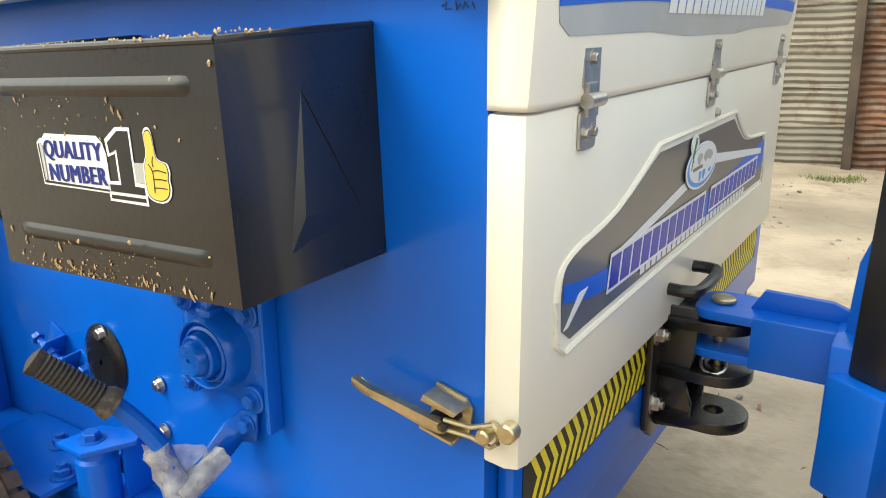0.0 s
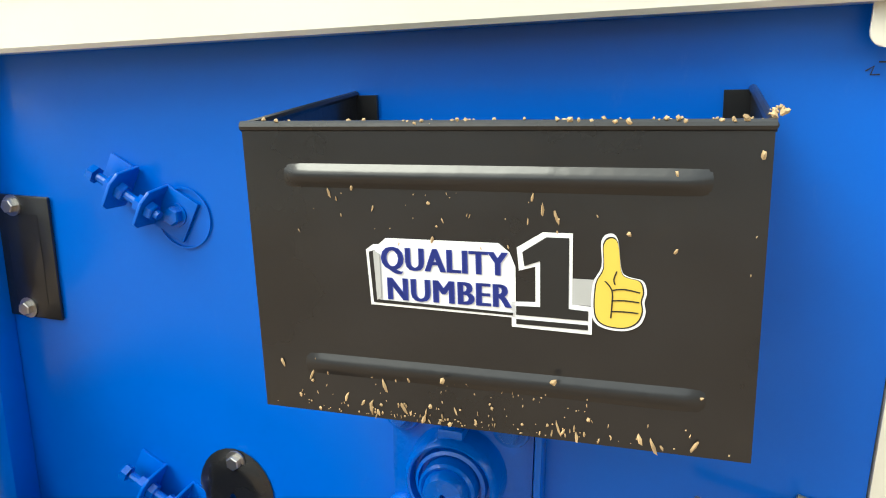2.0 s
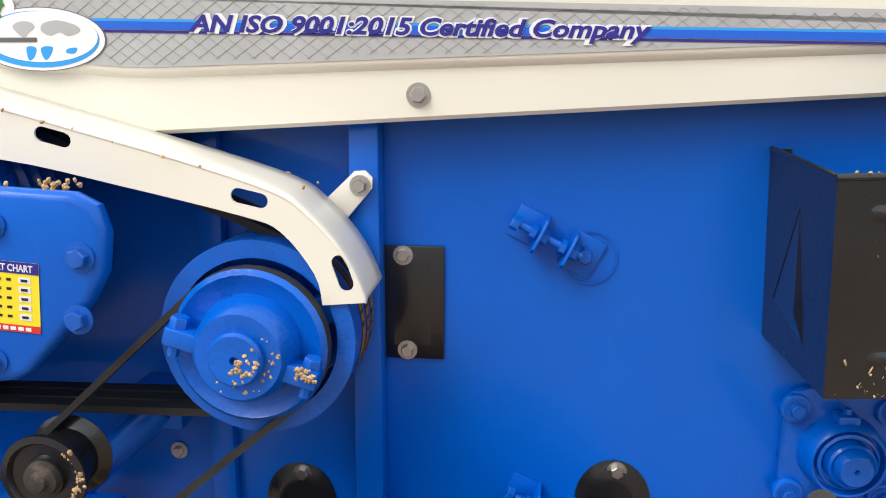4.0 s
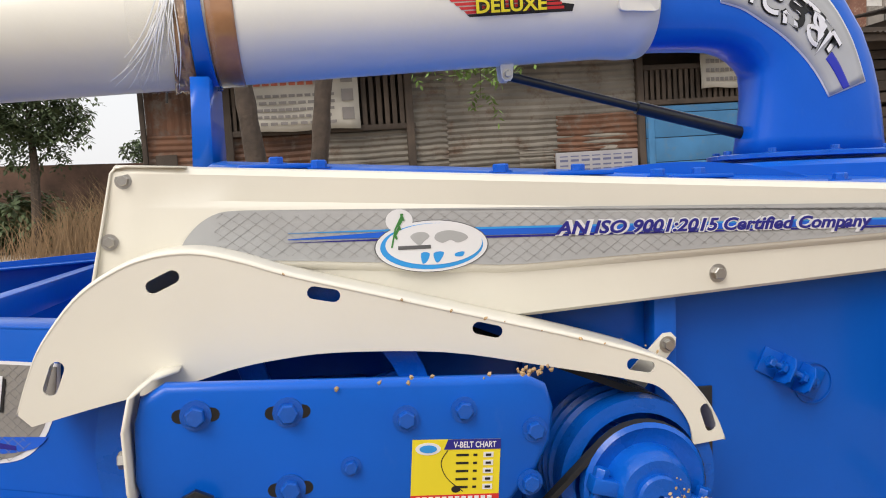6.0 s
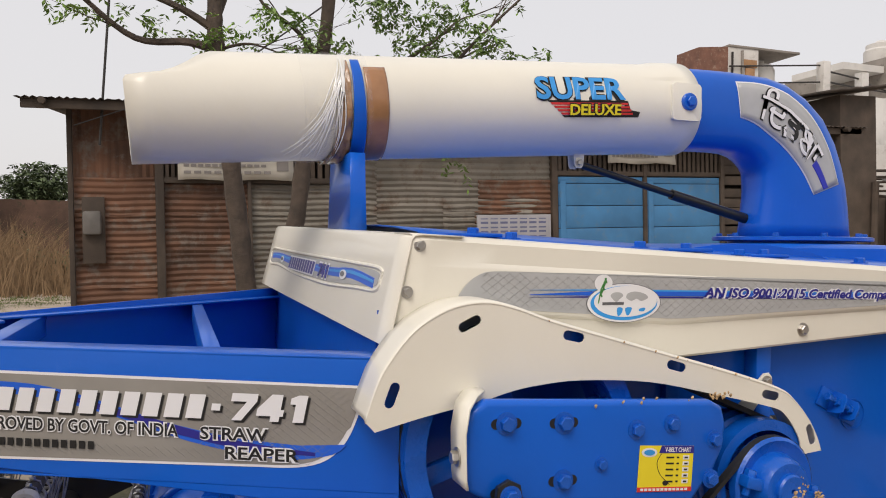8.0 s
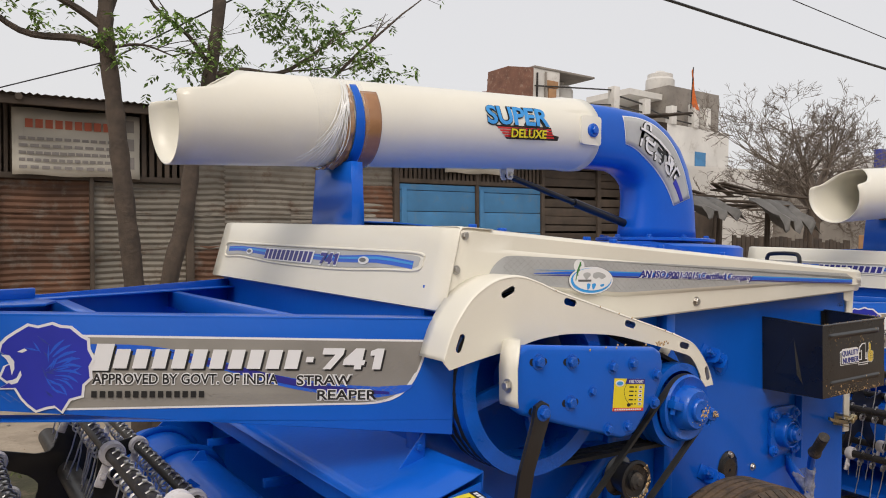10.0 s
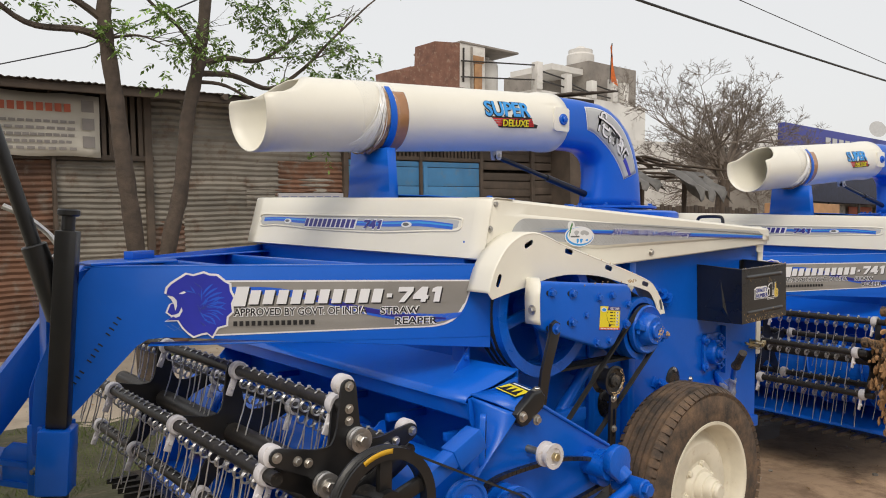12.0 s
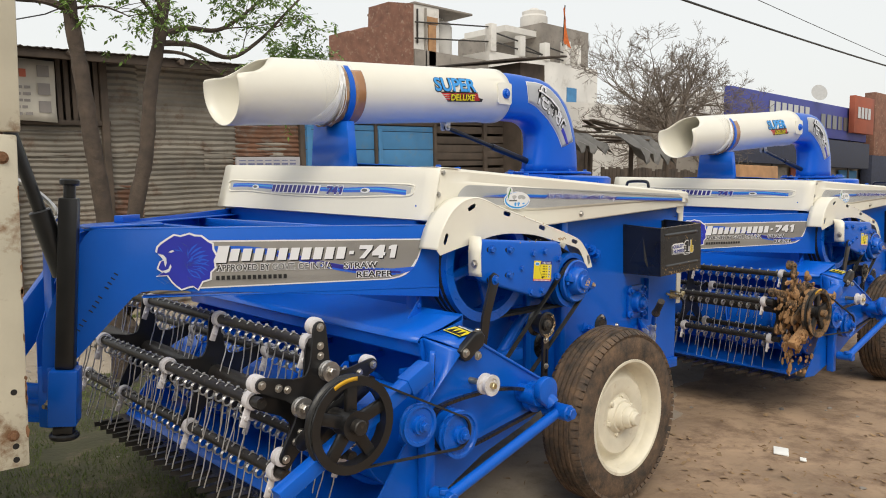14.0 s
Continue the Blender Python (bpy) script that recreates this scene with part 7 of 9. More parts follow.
    for i in range(3):
        x = 0.010 + 0.021 * i
        plate2("warning_sticker", [(x, 0.014), (x + 0.019, 0.014), (x + 0.011, 0.052), (x + 0.007, 0.052)], INK, header, mm, 0.0005)
    # rear door decals
    doors = [o for o in reaper.children if o.name.startswith("rear_door")]
    m = lambda k: Matrix.Translation((0.0472 + 0.0007 * k, 0, 0)) @ Matrix(((0, 0, 1, 0), (1, 0, 0, 0), (0, 1, 0, 0), (0, 0, 0, 1)))
    shape = spline([(0.085, 0.872), (0.085, 0.93), (0.12, 0.955), (0.25, 0.975), (0.40, 1.028)], 4) + spline([(0.84, 1.030), (0.90, 0.998), (0.97, 0.975), (1.135, 0.965)], 4) + [(1.158, 0.885), (1.15, 0.865)] + spline([(0.9, 0.865), (0.5, 0.862), (0.2, 0.858), (0.11, 0.855)], 3)
    ring = [(0.62 + (u - 0.62) * 1.03, 0.943 + (v - 0.943) * 1.14) for u, v in shape]
    bm = bmesh.new()
    add_sweep(bm, [(0.0475, u, v) for u, v in ring], 0.004, 6, True)
    part("pressed_rim", bm, CREAM, doors[0])
    plate2("door_decal", shape, GREY_DARK, doors[0], m(0), 0.0006, "dark grey decal with blue band and white word")
    plate2("door_decal", spline([(0.086, 0.926), (0.2, 0.912), (0.45, 0.905), (0.8, 0.925), (1.15, 0.955)], 4) + spline([(1.155, 0.90), (0.9, 0.885), (0.5, 0.868), (0.2, 0.885), (0.086, 0.905)], 4), INK_BLUE, doors[0], m(1), 0.0006)
    plate2("door_decal", [(0.088, 0.872), (0.10, 0.872), (0.155, 0.905), (0.13, 0.905)], WHITE, doors[0], m(2), 0.0006)
    plate2("door_decal", [(0.25, 0.925), (0.70, 0.985), (1.12, 0.94), (1.12, 0.928), (0.70, 0.968), (0.27, 0.915)], WHITE, doors[0], m(2), 0.0006)
    for k, mat, o in ((3, WHITE, 0.005), (4, NAVY_BRIGHT, 0.0)):
        blocks("word_block", 0.22 - o, 0.66, 0.882 - o, 0.922 + o, 11, mat, doors[0], m(k), 0.2, 0.2 if k == 4 else 0.0)
        blocks("word_block", 0.70 - o, 1.08, 0.888 - o, 0.922 + o, 11, mat, doors[0], m(k), 0.2, 0.25 if k == 4 else 0.0)
    blocks("small_print", 0.34, 0.98, 0.868, 0.880, 26, WHITE, doors[0], m(4), 0, 0.3)
    globe_badge(doors[0], m(5) @ Matrix.Translation((0.62, 0.978, 0)), 0.085, 0.034)
    up = [(0.03, 1.22), (0.035, 1.20), (0.06, 1.188), (0.30, 1.19), (0.45, 1.183), (0.75, 1.183), (0.9, 1.19), (1.24, 1.195), (1.27, 1.21), (1.28, 1.26), (1.2, 1.27), (0.05, 1.27)]
    m2 = lambda k: Matrix.Translation((0.0572 + 0.0007 * k, 0, 0)) @ Matrix(((0, 0.064, 1, -0.079), (1, 0, 0, 0), (0, 1, -0.064, 0), (0, 0, 0, 1)))
    plate2("door_decal", up, GREY, doors[1], m2(0), 0.0006, "grey and blue decal with white word")
    plate2("door_decal", spline([(0.03, 1.215), (0.3, 1.225), (0.6, 1.22), (0.95, 1.228), (1.27, 1.222)], 4) + spline([(1.27, 1.242), (0.95, 1.252), (0.6, 1.245), (0.3, 1.25), (0.03, 1.235)], 4), INK_BLUE, doors[1], m2(1), 0.0006)
    blocks("word_block", 0.36, 0.95, 1.212, 1.245, 16, WHITE, doors[1], m2(2), 0.2, 0.2)


THUMB = material("soft_yellow_vinyl", (0.66, 0.48, 0.08), 0.35, vary=0.04)
MANE = material("bright_blue_ink", (0.015, 0.10, 0.62), 0.35, vary=0.05)
GREEN = material("green_ink", (0.05, 0.22, 0.05), 0.4, vary=0.05)
NAVY_BRIGHT = material("royal_blue_ink", (0.02, 0.03, 0.40), 0.35, vary=0.1)
INK_DEEP = material("deep_blue_ink", (0.03, 0.05, 0.32), 0.35, vary=0.1)
build_beam_decal()
build_side_decal()
build_pipe_decals()
build_small_decals()


def settle(ob, at, shear):
    """Lay a part and what is fixed on it slightly askew about the point at."""
    k = Matrix(shear).to_4x4()
    m = Matrix.Translation(at) @ k @ Matrix.Translation(-Vector(at))
    for o in (ob, *ob.children_recursive):
        if o.data.users > 1:
            o.matrix_basis = Matrix.Translation(m @ o.matrix_basis.translation - o.matrix_basis.translation) @ o.matrix_basis
        else:
            o.data.transform(m)


for o in list(reaper.children):
    if o.name.startswith("bearing_bracket"):
        settle(o, (-1.70, -0.250, 1.10), ((1.030, 0, 0), (0.062, 1, 0), (-0.026, 0, 1)))
    if o.name.startswith("belt_guard"):
        settle(o, (-1.85, -0.197, 1.20), ((1, 0, 0), (0.024, 1, 0), (0, 0, 1)))

# grey patch with white lettering on the elbow's near side
def build_elbow_decal():
    eb = [o for o in reaper.children if o.name.startswith("elbow") and "flange" not in o.name][0]
    bpy.context.view_layer.update()
    shell = eb.evaluated_get(bpy.context.evaluated_depsgraph_get())
    inner = spline([(-0.559, 1.828), (-0.505, 1.814), (-0.453, 1.787), (-0.388, 1.747), (-0.331, 1.697), (-0.291, 1.648), (-0.260, 1.598)], 5)
    outer = spline([(-0.573, 1.941), (-0.477, 1.944), (-0.384, 1.926), (-0.309, 1.886), (-0.247, 1.830), (-0.190, 1.742), (-0.150, 1.637)], 5)

    def at(u, v):
        k = min(max(u, 0.0), 1.0) * (len(inner) - 1)
        i = min(int(k), len(inner) - 2)
        p, q = Vector(inner[i]).lerp(Vector(inner[i + 1]), k - i), Vector(outer[i]).lerp(Vector(outer[i + 1]), k - i)
        return p.lerp(q, v)

    def on_face(u, v, lift):
        p = at(u, v)
        found, place = shell.ray_cast(Vector((p.x, -1.0, p.y)), Vector((0, 1, 0)))[:2]
        return Vector((p.x, (place.y if found else 0.60) - lift, p.y))

    def patch(name, u0, u1, v0, v1, mat, lift, slant=0.0):
        bm = bmesh.new()
        add_grid(bm, [[on_face(u0 + (u1 - u0) * i / 24, v0 + (v1 - v0) * j / 6 + slant * i / 24, lift) for i in range(25)] for j in range(7)])
        return thick(part(name, bm, mat, eb), 0.0006)

    patch("elbow_decal", 0.0, 1.0, 0.0, 1.0, WHITE, 0.0015)
    patch("elbow_decal", 0.010, 0.990, 0.035, 0.965, GREY, 0.0027)
    patch("elbow_sweep", 0.79, 0.985, 0.30, 0.48, NAVY_BRIGHT, 0.0038, 0.08)
    # the word in its own script, bent along the elbow
    for lift, mat, bold in ((0.005, INK, 0.030), (0.0085, WHITE, 0.005)):
        o = text_mesh("lettering", "\u0a3f\u0a26\u0a5c\u0a2c\u0a3e", 1.0, mat, eb, Matrix.Identity(4), bold, 0.0, 0.0)
        for v in o.data.vertices:
            v.co = on_face(0.190 + 0.61 * v.co.x / 2.295, 0.17 + 0.60 * v.co.y / 0.70, lift)


build_elbow_decal()

# the same reaper again, parked behind the first
def lift(root):
    """Hang every piece at most two levels under the machine."""
    for p in root.children:
        for q in p.children:
            for o in q.children_recursive:
                m = o.matrix_basis.copy()
                a = o.parent
                while a is not p:
                    m = a.matrix_basis @ m
                    a = a.parent
                o["pose"] = [v for r in m for v in r]
            for o in list(q.children_recursive):
                o.parent = p
                v = list(o["pose"])
                o.matrix_basis = Matrix((v[0:4], v[4:8], v[8:12], v[12:16]))
                del o["pose"]


lift(reaper)
MUDDY = material("muddy_black_steel", (0.025, 0.022, 0.02), 0.7, vary=0.3, scale=7, bump=0.004, grain=60, spots=(0.25, 0.145, 0.07), spot_edge=(0.45, 0.56))
second = copy_thing(reaper, pose(3.3135, -0.179, 0.0246, 0, -1.32, -4.18))


def build_front_strut(db):
    """Blue channel that runs down and forward from the first drawbar's head."""
    a, b = Vector((-2.80, 0.70, 1.19)), Vector((-3.24, 0.70, 0.60))
    d = (b - a).normalized()
    side_x = Vector((d.z, 0, -d.x))
    m = Matrix((d, side_x, d.cross(side_x))).transposed().to_4x4()
    m.translation = a
    bm = bmesh.new()
    L = (b - a).length
    add_box(bm, 0, L, -0.055, 0.055, -0.004, 0.004, 0.001, m)
    add_box(bm, 0, L, -0.055, -0.048, 0.004, 0.045, 0.001, m)
    add_box(bm, 0, L, 0.048, 0.055, 0.004, 0.045, 0.001, m)
    part("front_strut", bm, BLUE, db)


build_front_strut(drawbar)
build_tongue(drawbar, Matrix.Translation((-2.99, 0.52, 0)) @ Matrix.Rotation(radians(122), 4, "Z"))
second["label"] = "second straw reaper in line, its reel end caked with brown mud"
for o in second.children_recursive:
    kind = o.name.split(".")[0]
    up = o.parent.name.split(".")[0]
    if kind in ("eccentric_plate", "belt_wheel", "link_plate", "guide_roller", "reel_arm", "shaft_end") or (kind in ("bolt", "roller") and up == "reel"):
        o.material_slots[0].link = "OBJECT"
        o.material_slots[0].material = MUD if kind == "reel_arm" else MUDDY
# its tongue is pinned into the first reaper's hitch
inv = pose(3.3135, -0.179, 0.0246, 0, -1.32, -4.18).inverted()


def build_coupled_tongue():
    tg = [o for o in second.children if o.name.startswith("drawbar")][0]
    for z in (0.700, 0.764):
        cutout("clevis_plate", [rounded(0.082, 0.34, 0.512, 0.618, 0.030, 6), circle(0.118, 0.565, 0.012)], 0.012, BLUE, tg, inv @ Matrix.Translation((0, 0, z)), bevel=0.0012)
    bm = bmesh.new()
    add_box(bm, 0.172, 0.34, 0.510, 0.522, 0.690, 0.772, 0.002, inv)
    part("web", bm, BLUE, tg)
    bm = bmesh.new()
    add_prism(bm, [(0.160, 0.771), (0.178, 0.802), (0.275, 0.800), (0.300, 0.790), (0.310, 0.771)], 0.560, 0.572, "y", 0.001, inv)
    part("gusset", bm, BLUE, tg)
    bm = bmesh.new()
    add_box(bm, 0.285, 0.36, 0.455, 0.625, 0.640, 0.775, 0.004, inv)
    part("tongue_root", bm, BLUE, tg)
    bm = bmesh.new()
    add_cyl(bm, inv @ Vector((0.118, 0.565, 0.665)), inv @ Vector((0.118, 0.565, 0.772)), 0.011, n=14)
    add_cyl(bm, inv @ Vector((0.118, 0.565, 0.772)), inv @ Vector((0.118, 0.565, 0.780)), 0.019, n=16, bevel=0.002)
    part("hitch_pin", bm, BRASS, tg)
    bm = bmesh.new()
    add_sweep(bm, [inv @ Vector((0.118 + 0.020 * math.cos(q), 0.535 + 0.012 * math.sin(q), 0.676 + 0.014 * math.sin(q * 1.0))) for q in [0.52 * k for k in range(12)]], 0.0028, 6, True)
    part("split_ring", bm, STEEL, tg)


build_coupled_tongue()


# clods of mud on the second reel's end
def build_mud():
    rnd = random.Random(11)
    bm = bmesh.new()
    for i in range(330):
        if i < 190:
            a, r = rnd.uniform(0, 6.28), rnd.uniform(0.02, 0.22)
            c = Vector((EC.x + 0.02 + r * math.cos(a), rnd.choice((-0.325, -0.30, -0.345)), EC.z - 0.05 + r * math.sin(a)))
        else:
            q = rnd.random()
            c = Vector((-2.25 - 0.44 * q, -0.438 + rnd.uniform(-0.003, 0.01), 0.76 - 0.215 * q + rnd.uniform(-0.02, 0.02)))
            if i > 260:
                c = Vector((-2.36 - 0.30 * q, -0.345 + rnd.uniform(-0.03, 0.03), 0.36 + rnd.uniform(-0.05, 0.22)))
        s = rnd.uniform(0.006, 0.024)
        res = bmesh.ops.create_icosphere(bm, subdivisions=1, radius=s)
        k = Vector((rnd.uniform(0.6, 1.6), 0.45, rnd.uniform(0.6, 1.6)))
        for v in res["verts"]:
            v.co = c + Vector((v.co.x * k.x, v.co.y * k.y, v.co.z * k.z)) * (1 + 0.7 * noise.noise((v.co + c) * 60))
    o = link("mud", bm, MUD, second, "brown dried mud on the reel end")
    o["kind"] = "stuff"


build_mud()


# ---- ground ----
def ground_height(x, y):
    z = 0.020 * noise.noise(Vector((x * 1.3, y * 1.3, 0))) + 0.010 * noise.noise(Vector((x * 5, y * 5, 2)))
    k = min(1.0, max(0.0, (y - 3.0) / 4.0))
    return z - 0.015 - 0.12 * k


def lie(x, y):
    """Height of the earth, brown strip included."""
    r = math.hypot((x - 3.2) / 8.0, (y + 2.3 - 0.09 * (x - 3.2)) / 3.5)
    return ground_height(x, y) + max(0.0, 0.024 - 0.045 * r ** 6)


def build_ground():
    bm = bmesh.new()
    xs = [-400, -120, -40, -16] + [-8 + 0.2 * i for i in range(90)] + [14, 30, 90, 300]
    ys = [-300, -80, -20] + [-4 + 0.2 * i for i in range(70)] + [14, 24, 60, 180, 400]
    add_grid(bm, [[(x, y, ground_height(x, y)) for x in xs] for y in ys])
    tagged(link("ground", bm, EARTH), "bare trampled earth with scattered straw and grass", "ground", kind="structure")
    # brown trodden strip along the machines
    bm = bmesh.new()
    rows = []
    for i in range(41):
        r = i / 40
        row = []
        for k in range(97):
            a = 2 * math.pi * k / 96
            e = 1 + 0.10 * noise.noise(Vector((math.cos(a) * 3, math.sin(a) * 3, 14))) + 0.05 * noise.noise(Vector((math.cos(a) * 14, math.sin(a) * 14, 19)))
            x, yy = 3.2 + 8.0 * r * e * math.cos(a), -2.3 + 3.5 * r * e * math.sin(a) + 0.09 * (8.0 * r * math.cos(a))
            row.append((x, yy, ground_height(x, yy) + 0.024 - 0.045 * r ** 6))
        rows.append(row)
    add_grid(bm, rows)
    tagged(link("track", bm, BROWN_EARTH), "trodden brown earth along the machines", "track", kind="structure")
    # straw, twigs and dead leaves
    rnd = random.Random(3)
    bm = bmesh.new()
    for i in range(1500):
        x, y = rnd.uniform(-4.5, 6.5), rnd.uniform(-2.5, 7.3)
        if rnd.random() < 0.35:
            x, y = rnd.gauss(-0.4, 0.9), rnd.gauss(-0.7, 0.5)
        z = lie(x, y) + 0.004
        a, l, w = rnd.uniform(0, 3.14), rnd.uniform(0.006, 0.03), rnd.uniform(0.0008, 0.0025)
        if rnd.random() < 0.25:
            l, w = rnd.uniform(0.01, 0.03), rnd.uniform(0.006, 0.014)
        d, n = Vector((math.cos(a), math.sin(a), 0)) * l, Vector((-math.sin(a), math.cos(a), 0)) * w
        p = Vector((x, y, z))
        v = [bm.verts.new(q) for q in (p - d - n, p + d - n * 0.4 + Vector((0, 0, 0.006)), p + n + Vector((0, 0, rnd.uniform(0.004, 0.012))), p - d * 0.8 + n)]
        bm.faces.new(v)
    tagged(link("straw_litter", bm, DRY, smooth=False), "scattered straw, twigs and dead leaves on the earth", "litter", kind="stuff")
    # pebbles
    bm = bmesh.new()
    for i in range(420):
        x, y = rnd.uniform(-4.0, 6.0), rnd.uniform(-2.0, 7.0)
        s = rnd.uniform(0.006, 0.022)
        c = Vector((x, y, lie(x, y) + s * 0.2))
        res = bmesh.ops.create_icosphere(bm, subdivisions=1, radius=s)
        for v in res["verts"]:
            v.co = c + Vector((v.co.x * rnd.uniform(0.7, 1.3), v.co.y * rnd.uniform(0.7, 1.3), v.co.z * 0.6))
    tagged(link("pebbles", bm, CEMENT), "small loose stones and clods on the earth", "pebbles", kind="stuff")
    # grass
    bm = bmesh.new()
    spots = [(-2.6, 1.3, 1.2, 16000), (-2.2, 2.7, 1.3, 12000), (-1.0, 2.2, 1.0, 4000), (-3.0, 0.4, 0.8, 4000), (0.9, 2.2, 0.5, 2600), (1.0, 1.4, 0.35, 1200), (-0.35, 6.9, 0.3, 700), (0.6, 6.3, 0.5, 700), (0.5, 4.6, 0.4, 1300), (-6, 12, 3.0, 5200), (-9, 18, 4, 6000), (-6.5, 20.5, 2.4, 5000)]
    for cx, cy, r, n in spots:
        for i in range(n):
            a, q = rnd.uniform(0, 6.283), r * math.sqrt(rnd.random()) * (0.6 + 0.4 * rnd.random())
            x, y = cx + q * math.cos(a), cy + q * math.sin(a)
            if noise.noise(Vector((x * 2.2, y * 2.2, 7))) < -0.12:
                continue
            h = rnd.uniform(0.012, 0.04) * (1.5 if cy > 6 else 1)
            t = rnd.uniform(0, 3.14)
            w = Vector((math.cos(t), math.sin(t), 0)) * 0.0028 * (3 if cy > 10 else 1)
            lean = Vector((rnd.uniform(-1, 1), rnd.uniform(-1, 1), 0)) * h * 0.6
            p = Vector((x, y, ground_height(x, y)))
            bm.faces.new([bm.verts.new(v) for v in (p - w, p + w, p + lean + Vector((0, 0, h)))])
    tagged(link("grass", bm, GRASS, smooth=False), "short patchy green grass growing on the earth", "grass", kind="stuff")
    # thin turf under the first reaper's reel, its soil darkened for the shade
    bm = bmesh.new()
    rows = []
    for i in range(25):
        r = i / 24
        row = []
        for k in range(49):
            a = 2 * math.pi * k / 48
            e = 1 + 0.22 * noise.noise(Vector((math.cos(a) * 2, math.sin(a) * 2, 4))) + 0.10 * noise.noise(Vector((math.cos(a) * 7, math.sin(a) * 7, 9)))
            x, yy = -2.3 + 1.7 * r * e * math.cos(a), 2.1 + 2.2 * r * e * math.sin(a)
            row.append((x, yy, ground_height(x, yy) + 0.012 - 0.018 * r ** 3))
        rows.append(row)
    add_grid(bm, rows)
    tagged(link("turf", bm, SHADED_TURF), "thin green turf with bare spots, darkened for the shade under the reaper", "turf", kind="structure")
    # paper and rag
    for x, y, s in ((0.17, -0.527, 0.045), (0.12, -0.66, 0.018)):
        bm = bmesh.new()
        add_box(bm, -s, s, -s * 0.8, s * 0.8, 0, 0.006, 0.001, Matrix.Translation((x, y, lie(x, y) + 0.008)) @ pose(0, 0, 0, 4, -6, 25))
        tagged(link("paper_scrap", bm, PAPER), "crumpled white paper scrap lying on the earth", "paper", "paper scraps")


# soil and bare spots, with the reaper's shade put into the base colour
SHADED_TURF = material("turf_soil", (0.052, 0.050, 0.024), 0.95, vary=0.35, scale=3.5, bump=0.014, grain=30, spots=(0.115, 0.088, 0.058), spot_edge=(0.54, 0.66))
build_ground()


# ---- the shed ----
def sheet(name, x0, x1, z0, z1, y, mat, parent, pitch=0.076, depth=0.010, upright=False):
    """A corrugated iron sheet that faces -y; ridges run level, or upright."""
    bm = bmesh.new()
    a, b = (z0, z1) if not upright else (x0, x1)
    n = max(6, int((b - a) / pitch * 6))
    rows = []
    ph = x0 * 7 + z0 * 3
    for i in range(n + 1):
        t = a + (b - a) * i / n
        off = depth * math.sin(2 * math.pi * t / pitch + ph)
        if upright:
            rows.append([(t, y + off, z0), (t, y + off, z1)])
        else:
            rows.append([(x0 + (x1 - x0) * k / 4, y + off + 0.012 * math.sin(k * 2.3 + ph), t + 0.006 * math.sin(k * 1.7 + ph)) for k in range(5)])
    add_grid(bm, rows)
    return part(name, bm, mat, parent)


